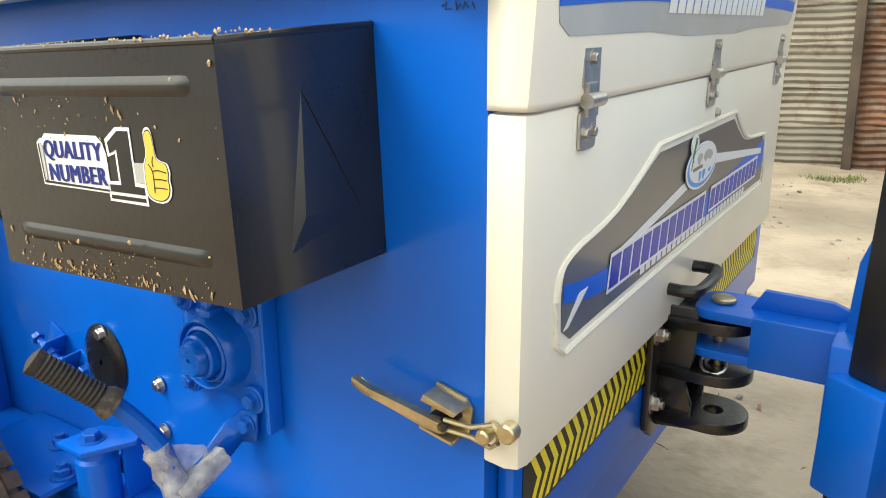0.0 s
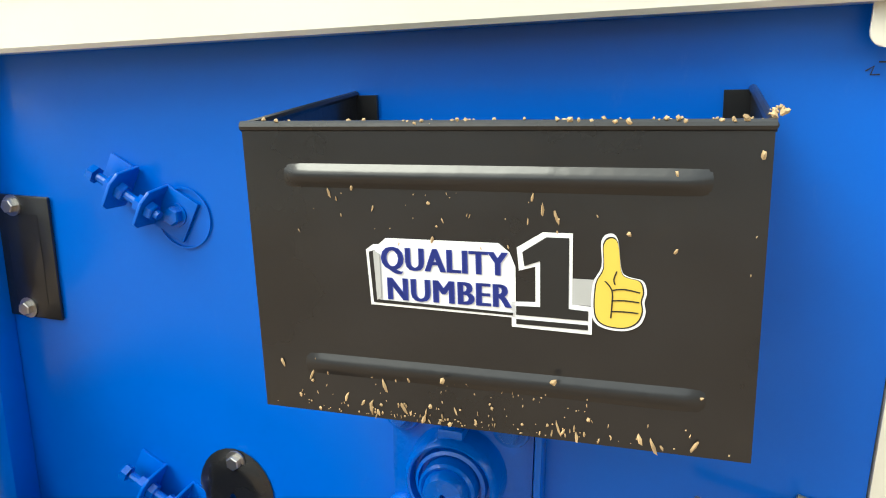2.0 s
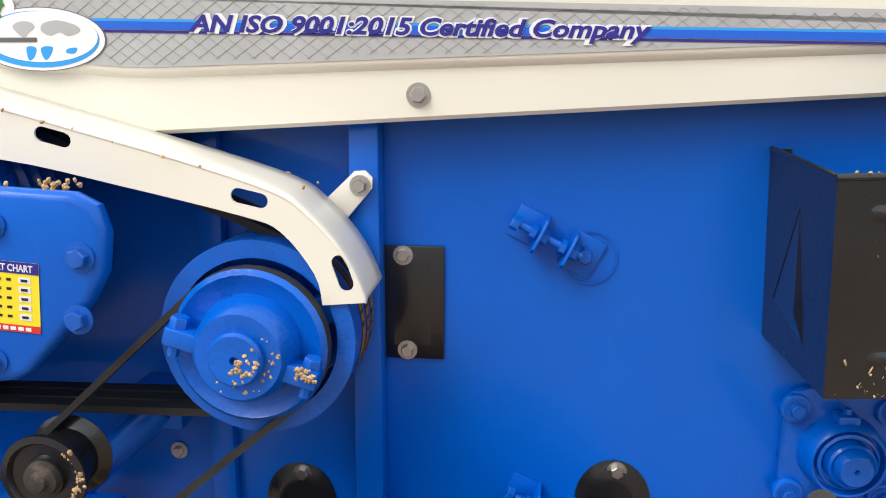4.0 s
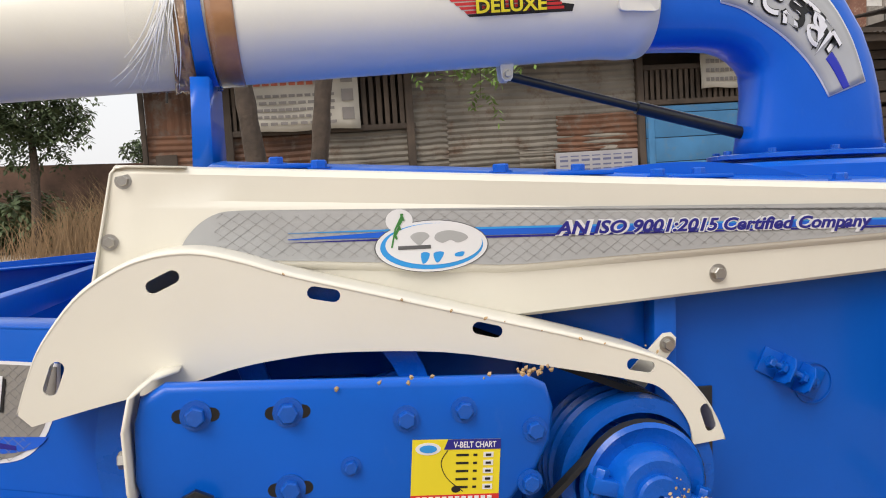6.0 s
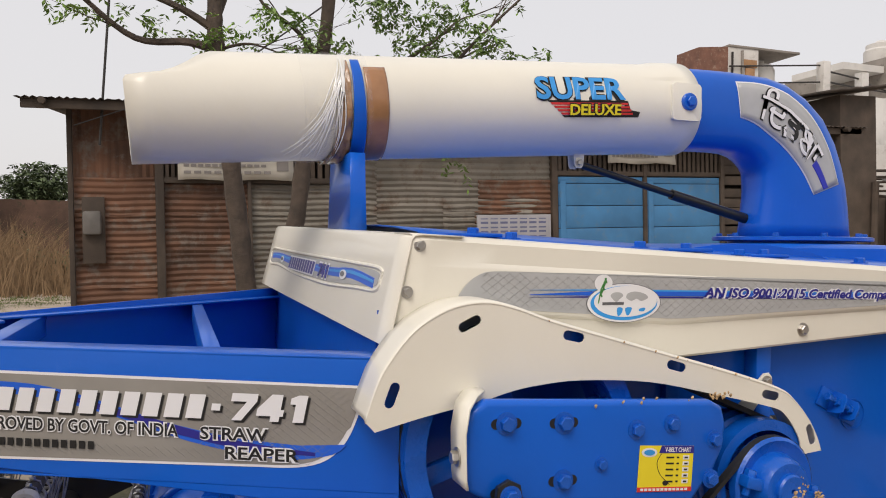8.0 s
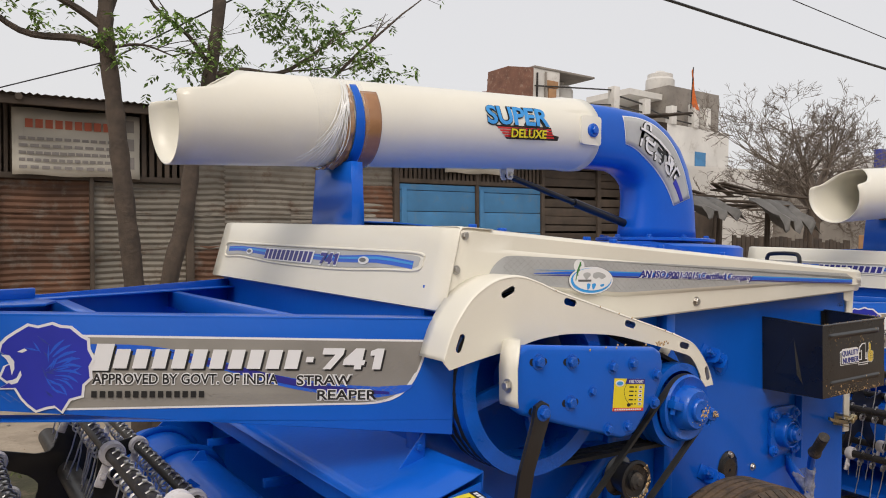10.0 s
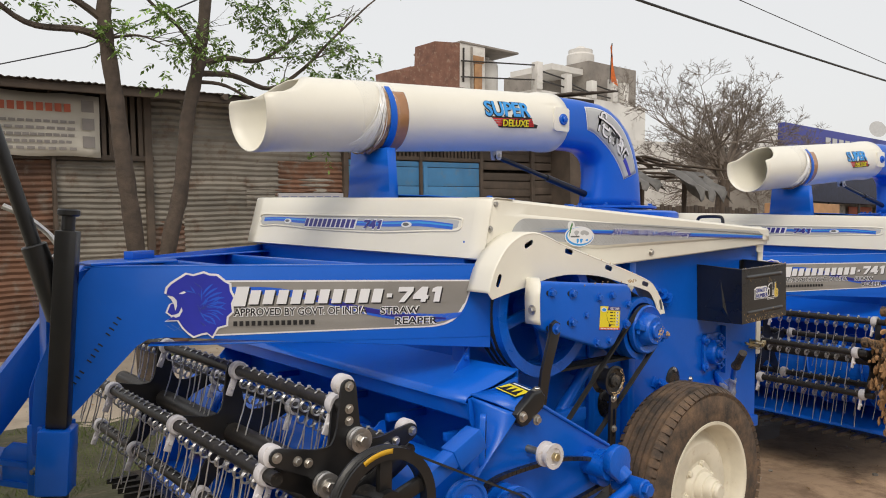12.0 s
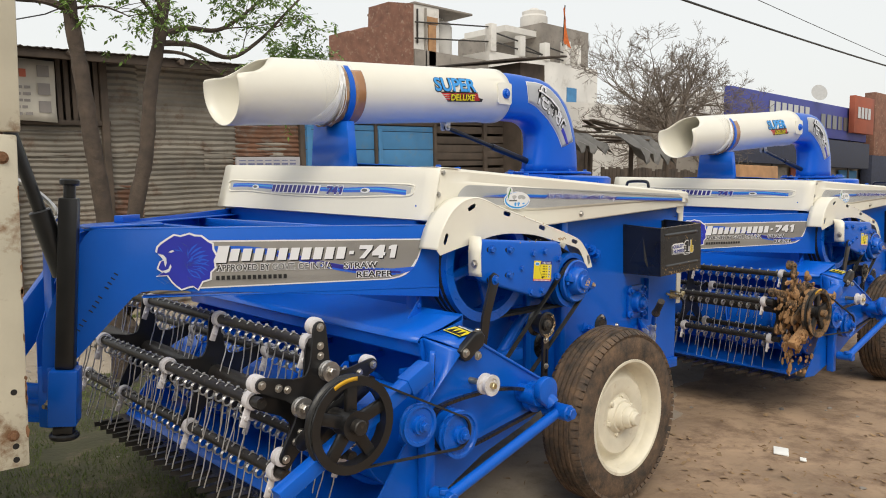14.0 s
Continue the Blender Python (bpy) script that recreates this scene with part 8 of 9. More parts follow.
def build_shed():
    sh = tagged(new("shed"), "long shed of rusty and grey corrugated iron on timber posts", "shed")
    Y = 7.55
    B, T = -0.35, 2.14
    bays = [(-3.2, -2.36, RUST, RUST), (-2.34, -1.41, RUST, RUST), (-1.40, -0.38, IRON, IRON), (-0.34, 0.06, RUST, IRON), (0.06, 2.36, IRON, IRON)]
    for x0, x1, low, upp in bays:
        z = B
        for k, zz in enumerate((0.25, 0.62, 1.0, 1.36, 1.76, T)):
            n = 1 if x1 - x0 < 1.2 else 2
            cuts = [x0] + ([x0 + (x1 - x0) * random.uniform(0.35, 0.65)] if n == 2 else []) + [x1 + 0.01]
            for q in range(n):
                mat = low if k < 4 else upp
                if n == 2 and random.random() < 0.22:
                    mat = RUST
                sheet("iron_sheet", cuts[q] - 0.02 * q, cuts[q + 1], z - random.uniform(0, 0.03), zz + 0.02, Y - 0.004 * k - 0.006 * q - random.uniform(0, 0.004), mat, sh, pitch=0.066)
            z = zz
    for x0, x1, z0, z1, mat in ((0.06, 2.36, 2.14, 2.90, IRON), (-0.34, 0.08, 2.14, 2.90, IRON), (0.9, 2.36, 1.55, 1.95, IRON)):
        sheet("iron_sheet", x0, x1, z0, z1, Y - 0.02, mat, sh)
    sheet("iron_sheet", -3.2, -2.36, 2.14, 2.55, Y - 0.01, RUST, sh, upright=True)
    sheet("iron_sheet", -3.2, -2.36, 2.55, 2.95, Y, RUST, sh, upright=True)
    # posts and rails
    for x, w in ((-3.22, 0.05), (-2.35, 0.09), (-1.405, 0.04), (-0.36, 0.085), (2.40, 0.08), (3.75, 0.05), (5.0, 0.06), (6.2, 0.08), (6.9, 0.07)):
        bm = bmesh.new()
        add_box(bm, x - w / 2, x + w / 2, Y - 0.10, Y - 0.03, B, 2.95, 0.006)
        part("post", bm, DARKWOOD, sh)
    for x0, x1, z in ((-2.4, -0.3, 2.13), (2.36, 5.05, 2.25), (2.36, 5.05, 2.66), (-3.2, 6.9, 2.93)):
        bm = bmesh.new()
        add_box(bm, x0, x1, Y - 0.09, Y - 0.04, z - 0.03, z + 0.03, 0.005)
        part("rail", bm, DARKWOOD, sh)
    # slatted vents
    for x0, x1, z0, z1, n in ((-2.30, -2.12, 2.16, 2.9, 3), (-0.90, -0.40, 2.16, 2.9, 6), (2.45, 4.95, 2.28, 2.66, 34)):
        for i in range(n):
            x = x0 + (x1 - x0) * (i + 0.5) / n
            bm = bmesh.new()
            w = (x1 - x0) / n * 0.3
            add_box(bm, x - w, x + w, Y - 0.07, Y - 0.05, z0, z1)
            part("slat", bm, DARKWOOD, sh)
    # dark room behind the slats
    bm = bmesh.new()
    add_box(bm, -3.1, 7.0, Y + 0.5, Y + 0.55, -0.3, 3.0)
    part("inner_wall", bm, DARKWOOD, sh)
    # pair of blue doors
    for x0, x1 in ((2.46, 3.72), (3.78, 4.96)):
        bm = bmesh.new()
        add_box(bm, x0 + 0.02, x0 + 0.10, Y - 0.085, Y - 0.071, -0.15, 2.15, 0.003)
        d = part("shed_door", bm, BLUE_BOARD, sh, "faded blue boarded door")
        z = -0.2
        while z < 2.2:
            h = min(0.29, 2.21 - z)
            bm = bmesh.new()
            add_box(bm, x0, x1, Y - 0.07, Y - 0.045, z + 0.004, z + h - 0.004, 0.004)
            part("plank", bm, BLUE_BOARD, d)
            z += 0.29
    # plank wall beside the doors
    z = -0.2
    while z < 2.95:
        for x0, x1 in ((5.03, 6.16), (6.24, 6.88)):
            bm = bmesh.new()
            dz = random.uniform(-0.012, 0.012)
            add_box(bm, x0, x1, Y - 0.06, Y - 0.04, z + 0.006, z + 0.128, 0.003, pose(0, 0, dz, 0, random.uniform(-0.3, 0.3), 0))
            part("plank", bm, DARKWOOD, sh)
        z += 0.135
    # roof with a dark eave
    bm = bmesh.new()
    n = 320
    rows = []
    for i in range(n + 1):
        x = -3.65 + 10.8 * i / n
        o = 0.012 * math.sin(2 * math.pi * x / 0.076)
        rows.append([(x, Y - 0.55, 2.90 + o), (x, Y + 2.2, 3.20 + o), (x, Y + 5.0, 3.5 + o)])
    add_grid(bm, rows)
    thick(part("roof", bm, IRON_DARK, sh), 0.004)
    # taller open bay at the far end
    bm = bmesh.new()
    add_grid(bm, [[(6.35 + 0.14 * i, Y - 0.72 + 2.4 * j, 3.36 + 0.016 * i + 0.12 * j + 0.012 * (i % 2)) for i in range(11)] for j in range(2)])
    thick(part("end_roof", bm, IRON_DARK, sh), 0.03)
    bm = bmesh.new()
    add_box(bm, 6.7, 7.36, Y - 0.5, Y + 1.6, -0.3, 3.36)
    part("end_wall", bm, DARKWOOD, sh)
    for i in range(9):
        x = -3.4 + 1.27 * i
        bm = bmesh.new()
        add_cyl(bm, (x, Y - 0.6, 2.86), (x + 0.03, Y + 0.5, 2.98), 0.035, n=8)
        part("rafter", bm, DARKWOOD, sh)
    bm = bmesh.new()
    add_box(bm, -3.6, 7.1, Y - 0.50, Y - 0.46, 2.80, 2.89, 0.01)
    part("fascia", bm, DARKWOOD, sh)
    # electricity meter on a board
    bm = bmesh.new()
    add_box(bm, -3.12, -2.90, Y - 0.08, Y - 0.05, 1.25, 1.95, 0.004)
    part("meter_board", bm, DARKWOOD, sh)
    bm = bmesh.new()
    add_box(bm, -3.11, -2.93, Y - 0.17, Y - 0.081, 1.55, 1.80, 0.03)
    part("meter", bm, METER, sh, "grey electricity meter")
    sh.matrix_basis = Matrix.Translation((-1.0, 0, 1.2)) @ Matrix.Rotation(radians(-1.9), 4, "Y") @ Matrix.Translation((1.0, 0, -1.2))

    def banner(x0, x1, z0, z1, lines, head, label):
        m = sh.matrix_basis @ face_xz(0, Y - 0.14, 0)
        bm = bmesh.new()
        rows = []
        for j in range(7):
            rows.append([(x0 + (x1 - x0) * i / 10, z0 + (z1 - z0) * j / 6 + 0.008 * math.sin(i * 1.1), 0.012 * math.sin(i * 0.9 + j)) for i in range(11)])
        add_grid(bm, rows)
        bmesh.ops.transform(bm, matrix=m, verts=bm.verts)
        b = tagged(thick(link("banner", bm, BANNER), 0.003), label, "banner", "banners on the shed")
        rnd = random.Random(int(x0 * 10) + 50)
        if head:
            blocks("headline", x0 + 0.12, x1 - 0.28, z1 - 0.20, z1 - 0.11, 9, BANNER_RED, b, m @ Matrix.Translation((0, 0, 0.016)), 0.0, 0.25)
        z = z1 - (0.28 if head else 0.08)
        dz = (z - z0 - 0.04) / lines
        for k in range(lines):
            blocks("print_line", x0 + 0.06, x1 - 0.24 + rnd.uniform(-0.05, 0.03), z - dz * 0.62, z - dz * 0.2, rnd.randint(9, 13), BANNER_INK, b, m @ Matrix.Translation((0, 0, 0.016)), 0.0, rnd.uniform(0.15, 0.3))
            z -= dz
        for k in range(3):
            plate2("print_box", [(x1 - 0.19, z0 + 0.1 + 0.2 * k), (x1 - 0.06, z0 + 0.1 + 0.2 * k), (x1 - 0.06, z0 + 0.23 + 0.2 * k), (x1 - 0.19, z0 + 0.23 + 0.2 * k)], BANNER_INK, b, m @ Matrix.Translation((0, 0, 0.016)), 0.001)

    banner(-2.16, -0.92, 2.13, 2.82, 5, True, "dusty cloth banner with red headline tied to the shed")
    banner(3.15, 4.20, 2.38, 2.82, 3, False, "small printed banner tied above the blue doors")
    m = sh.matrix_basis
    bm = bmesh.new()
    add_box(bm, 1.30, 2.30, Y - 0.16, Y - 0.12, 1.22, 1.72, 0.004)
    o = link("sign_board", bm, BANNER_DIM)
    o.matrix_basis = m
    tagged(o, "narrow printed board leaning on the iron sheets", "sign")
    for k, h in ((-5, 0.03), (-4, 0.02), (-2, 0.014), (-1, 0.024), (0, 0.018), (1, 0.026), (2, 0.012)):
        blocks("print_line", 1.34, 2.26, 1.555 + 0.055 * k, 1.555 + h + 0.055 * k, 7, BANNER_BLUE, o, face_xz(0, Y - 0.1605, 0), 0.0, 0.25, 0.001)
    for x, h in ((0.66, 0.86), (1.08, 0.88)):
        bm = bmesh.new()
        add_prism(bm, [(x - 0.06, -0.2), (x + 0.06, -0.2), (x + 0.075, h), (x + 0.05, h + 0.28), (x - 0.03, h + 0.32), (x - 0.07, h)], 6.4, 6.46, "y", 0.01)
        tagged(link("timber_stump", bm, DARKWOOD), "weathered timber post standing before the shed", "post", "timber stumps")
    return sh


BANNER_DIM = material("dusty_print", (0.36, 0.35, 0.37), 0.8, vary=0.1, scale=3)
BANNER_BLUE = material("faded_blue_ink", (0.14, 0.15, 0.26), 0.8, vary=0.1)
METER = material("grey_meter_case", (0.13, 0.12, 0.11), 0.6, vary=0.2, scale=8)
IRON_DARK = material("dark_roof_iron", (0.07, 0.055, 0.045), 0.85, vary=0.35, scale=2, spots=(0.03, 0.027, 0.025))
shed = build_shed()


# ---- scrap shelter beside the shed ----
def build_shelter():
    st = tagged(new("scrap_shelter"), "low shelter of boards and grey tarpaulins", "shelter")
    rnd = random.Random(8)
    for i in range(26):
        bm = bmesh.new()
        x = rnd.uniform(7.4, 11.5)
        add_box(bm, -rnd.uniform(0.5, 1.3), rnd.uniform(0.5, 1.2), -0.06, 0.06, 0, 0.03, 0.004, pose(x, rnd.uniform(7.0, 9.0), 2.35 + 0.045 * rnd.random() * i * 0.35 + 0.02 * i * 0.3, rnd.uniform(-4, 4), rnd.uniform(-5, 5), rnd.uniform(-25, 25)))
        part("board", bm, DARKWOOD, st)
    for x in (7.2, 8.6, 10.0, 11.4):
        for y in (7.0, 9.2):
            bm = bmesh.new()
            add_cyl(bm, (x, y, -0.2), (x + 0.05, y, 2.4), 0.05, n=8)
            part("post", bm, DARKWOOD, st)
    for x0, x1, y, z1, z0 in ((7.3, 8.5, 6.95, 2.45, 2.0), (9.3, 10.6, 6.9, 2.5, 1.85)):
        bm = bmesh.new()
        rows = []
        for j in range(9):
            rows.append([(x0 + (x1 - x0) * i / 16 + 0.05 * noise.noise(Vector((i, j, 1))), y + 0.12 * noise.noise(Vector((i * 0.6, j * 0.5, 3))) - 0.08 * j, z1 + (z0 - z1) * j / 8 * (0.6 + 0.4 * math.sin(i * 0.7) ** 2)) for i in range(17)])
        add_grid(bm, rows)
        thick(part("tarpaulin", bm, TARP, st), 0.004)
    bm = bmesh.new()
    add_box(bm, 7.2, 11.5, 9.3, 9.4, -0.2, 2.4)
    part("back_wall", bm, DARKWOOD, st)
    bm = bmesh.new()
    for i in range(30):
        x = 11.8 + 0.16 * i
        add_box(bm, x, x + 0.13, 9.0, 9.03, -0.2, 1.9 + rnd.uniform(-0.05, 0.05))
    f = tagged(link("board_fence", bm, DARKWOOD, smooth=False), "dark boarded fence beside the shelter", "fence", kind="stuff")
    bm = bmesh.new()
    add_box(bm, 13.2, 15.2, 6.2, 7.0, -0.1, 1.95, 0.02)
    tagged(link("cardboard_crate", bm, CARD), "tall brown cardboard crate standing by the fence", "crate")


build_shelter()


# ---- houses behind ----
def build_houses():
    h = tagged(new("brick_house"), "unplastered brick house with white upper room and water tank", "house")
    bm = bmesh.new()
    add_prism(bm, [(15.1, -0.3), (18.6, -0.3), (18.6, 9.5), (17.2, 9.35), (17.15, 8.4), (16.7, 8.35), (16.65, 8.2), (15.9, 8.1), (15.85, 7.9), (15.1, 7.85)], 24.0, 25.4, "y")
    part("brick_wall", bm, BRICK, h)
    bm = bmesh.new()
    add_box(bm, 18.61, 20.1, 24.0, 25.4, 4, 9.5)
    ww = part("white_wall", bm, PLASTER, h)
    for x0, x1, z0, z1, mat in ((19.22, 19.30, 4.5, 9.4, CEMENT), (19.30, 19.95, 8.75, 9.05, CARD), (19.42, 19.85, 6.9, 8.7, CARD), (18.75, 18.80, 7.8, 9.3, TUBE)):
        bm = bmesh.new()
        add_box(bm, x0, x1, 23.90, 23.99, z0, z1, 0.01)
        part("pilaster", bm, mat, ww)
    bm = bmesh.new()
    add_box(bm, 20.1, 22.0, 26.5, 27.3, 7.4, 9.4)
    part("shaded_wall", bm, PLASTER, h)
    bm = bmesh.new()
    add_box(bm, 18.62, 22.2, 23.95, 27.4, 9.503, 9.60, 0.02)
    part("roof_slab", bm, CEMENT, h)
    bm = bmesh.new()
    add_lathe(bm, [(0.6, 0), (0.62, 0.1), (0.62, 1.3), (0.5, 1.5), (0.2, 1.6), (0.2, 1.7), (0, 1.7)], (21.2, 25.2, 7.7), (21.2, 25.2, 99), 20)
    part("water_tank", bm, PLASTER, h, "cream plastic water tank")
    bm = bmesh.new()
    add_box(bm, 18.6, 23.2, 23.9, 25.4, -0.3, 7.55)
    part("lower_wall", bm, CEMENT, h)
    for z in (8.1, 8.8):
        bm = bmesh.new()
        add_cyl(bm, (18.6, 23.9, z - 0.1), (23.3, 23.9, z + 0.35), 0.035, n=6)
        part("rail", bm, TUBE, h)
    w = tagged(new("white_house"), "white plastered house with roof terrace and grey stair room", "house")
    bm = bmesh.new()
    add_box(bm, 23.2, 31.8, 23.8, 32, -0.3, 8.0)
    part("wall", bm, PLASTER, w)
    for x, zt in ((23.2, 9.3), (25.3, 9.0), (27.2, 8.9), (28.9, 9.2), (29.8, 9.1)):
        bm = bmesh.new()
        add_box(bm, x, x + 0.38, 23.7, 24.1, 8.0, zt, 0.02)
        part("terrace_post", bm, PLASTER, w)
    for x0, x1, z0, z1 in ((23.4, 25.3, 8.95, 8.75), (23.4, 25.3, 8.5, 8.35), (25.6, 27.2, 8.6, 8.3), (27.5, 28.9, 8.75, 8.6), (25.6, 28.9, 8.35, 8.2)):
        bm = bmesh.new()
        add_cyl(bm, (x0, 23.9, z0), (x1, 23.9, z1), 0.04, n=6)
        part("rail", bm, TUBE, w)
    bm = bmesh.new()
    add_box(bm, 28.0, 32.0, 24.6, 31, 8.0, 10.15)
    part("stair_room", bm, CEMENT, w)
    bm = bmesh.new()
    add_box(bm, 25.6, 28.2, 25.0, 28, 9.45, 9.75)
    part("stair_slab", bm, PLASTER, w)
    bm = bmesh.new()
    add_lathe(bm, [(0.72, 0), (0.75, 0.1), (0.75, 0.7), (0.66, 0.8), (0.66, 1.0), (0.3, 1.12), (0.2, 1.2), (0, 1.2)], (29.3, 26.3, 10.15), (29.3, 26.3, 99), 22)
    part("water_tank", bm, PLASTER, w, "cream plastic water tank")
    bm = bmesh.new()
    add_box(bm, 29.1, 29.9, 23.75, 23.82, 6.0, 6.8)
    part("window_shutter", bm, BLUE_BOARD, w)
    bm = bmesh.new()
    add_cyl(bm, (28.6, 23.7, 8.9), (28.75, 23.7, 11.0), 0.03, n=6)
    fl = tagged(link("flag_pole", bm, TUBE), "thin pole with an orange pennant on the terrace", "flag")
    bm = bmesh.new()
    add_grid(bm, [[(28.66 + 0.55 * i / 5 * (1 - j / 6), 23.68 + 0.06 * math.sin(i + j), 9.1 + 1.8 * j / 6 - 0.3 * i / 5) for i in range(6)] for j in range(7)])
    part("pennant", bm, FLAG, fl)
    lo = tagged(new("white_store"), "long low white building with sloping top", "building")
    bm = bmesh.new()
    add_prism(bm, [(19.5, -0.3), (36.5, -0.3), (36.5, 6.5), (34, 6.5), (33.5, 5.4), (24.0, 5.1), (19.5, 4.9)], 18.0, 23.0, "y")
    part("wall", bm, PLASTER, lo)
    sp = tagged(new("shop_row"), "row of shops with blue sign boards", "shops")
    bm = bmesh.new()
    add_box(bm, 27.0, 60.0, 14.6, 20, -0.3, 4.6)
    part("wall", bm, CEMENT, sp)
    bm = bmesh.new()
    add_box(bm, 27.9, 44.0, 14.0, 14.3, 4.1, 5.85, 0.03)
    sg = part("sign_board", bm, SHOP_BLUE, sp)
    blocks("sign_letter", 31.6, 36.2, 4.8, 5.5, 7, GREY, sg, face_xz(0, 13.98, 0), 0.0, 0.3, 0.02)
    blocks("sign_letter", 37.5, 42.0, 4.6, 5.3, 6, GREY_DARK, sg, face_xz(0, 13.98, 0), 0.0, 0.3, 0.02)
    # brick upper wall; near-black boxes stand in for the shade inside the shops
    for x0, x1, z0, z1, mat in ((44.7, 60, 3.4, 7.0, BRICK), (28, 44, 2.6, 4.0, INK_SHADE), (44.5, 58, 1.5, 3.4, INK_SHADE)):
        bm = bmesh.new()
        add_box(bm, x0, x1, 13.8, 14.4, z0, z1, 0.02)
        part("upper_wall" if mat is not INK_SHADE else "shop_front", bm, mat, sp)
    bm = bmesh.new()
    add_box(bm, 41.0, 43.9, 13.6, 13.9, 4.5, 6.5, 0.02)
    rs = part("sign_board", bm, SHOP_RED, sp)
    blocks("sign_letter", 41.4, 43.4, 5.3, 5.9, 4, GREY, rs, face_xz(0, 13.58, 0), 0.0, 0.3, 0.02)
    # shutters, awning posts and a pale board under the sign
    for i in range(5):
        bm = bmesh.new()
        add_box(bm, 29.0 + 3.1 * i, 31.6 + 3.1 * i, 14.42, 14.5, 0.0, 2.5, 0.02)
        part("shutter", bm, (BLUE_BOARD, CEMENT, SHOP_RED, CEMENT, BLUE_BOARD)[i], sp)
        bm = bmesh.new()
        add_cyl(bm, (28.8 + 3.1 * i, 13.9, -0.2), (28.8 + 3.1 * i, 13.9, 4.1), 0.06, n=8)
        part("post", bm, TUBE, sp)
    bm = bmesh.new()
    add_lathe(bm, [(0.0, 0.0), (0.25, 0.05), (0.40, 0.14)], (36.8, 13.9, 6.25), (36.0, 13.0, 6.55), 18)
    thick(part("satellite_dish", bm, GREY, sp), 0.02)
    # unseen wall added across the yard to hold back low sky light
    bm = bmesh.new()
    add_box(bm, -30, 30, -9.4, -9.0, -0.4, 3.3)
    tagged(link("wall_south", bm, PLASTER), "unseen stained plaster wall added across the yard to block low light", "wall", kind="structure")
    # boundary wall and growth on the far left
    bm = bmesh.new()
    add_box(bm, -60, -4.5, 27.0, 27.4, -0.6, 2.75)
    tagged(link("boundary_wall", bm, BRICK_DARK), "old dark brick boundary wall behind the field", "wall", kind="structure")


# near-black colour for the unlit shop openings
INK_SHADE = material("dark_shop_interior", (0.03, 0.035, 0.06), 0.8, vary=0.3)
BRICK_DARK = material("mossy_brick", (0.12, 0.07, 0.05), 0.95, vary=0.4, scale=1.5, spots=(0.05, 0.05, 0.03), bump=0.01, grain=10)
build_houses()


# ---- trees, grass clumps and wires ----
def leaf_clump(bm, c, rad, n, rnd, size):
    """Hanging sprays of paired leaflets round c."""
    for i in range(max(1, n // 7)):
        p = c + Vector((rnd.gauss(0, 1), rnd.gauss(0, 1), rnd.gauss(0, 0.6))) * rad * 0.42
        d = Vector((rnd.uniform(-1, 1), rnd.uniform(-1, 1), rnd.uniform(-0.9, 0.25))).normalized()
        side = d.cross(Vector((rnd.uniform(-0.5, 0.5), rnd.uniform(-0.5, 0.5), 1))).normalized()
        for k in range(7):
            q = p + d * size * 0.55 * (k // 2) + Vector((0, 0, -0.04 * size * (k // 2) ** 2))
            e = (d if k == 6 else d * 0.55 + side * (1 if k % 2 else -1)) + Vector((0, 0, -rnd.uniform(0.1, 0.6)))
            e.normalize()
            w = e.cross(Vector((rnd.uniform(-0.6, 0.6), rnd.uniform(-0.6, 0.6), 1))).normalized()
            l = size * rnd.uniform(0.85, 1.35)
            bm.faces.new([bm.verts.new(v) for v in (q, q + e * l * 0.42 + w * l * 0.23, q + e * l, q + e * l * 0.46 - w * l * 0.22)])


def branchlet(bm, p, d, length, r, depth, rnd, tips, droop=0.0, twig=0.002, forks=(2, 3)):
    pts, radii = [p], [r]
    q, dd = p.copy(), d.normalized()
    n = 5
    for i in range(n):
        dd = (dd + Vector((rnd.uniform(-1, 1), rnd.uniform(-1, 1), rnd.uniform(-0.8, 0.8) - droop)) * 0.22).normalized()
        q = q + dd * length / n
        pts.append(q.copy())
        radii.append(r * (1 - 0.65 * (i + 1) / n))
    add_sweep(bm, pts, radii, 5 if depth > 1 else 4)
    tips.append(q)
    if depth > 0:
        for k in range(rnd.randint(*forks)):
            i = rnd.randint(2, n)
            e = (dd + Vector((rnd.uniform(-1, 1), rnd.uniform(-1, 1), rnd.uniform(-0.5, 0.8)))).normalized()
            branchlet(bm, pts[i], e, length * rnd.uniform(0.45, 0.7), max(radii[i] * 0.8, twig), depth - 1, rnd, tips, droop, twig, forks)


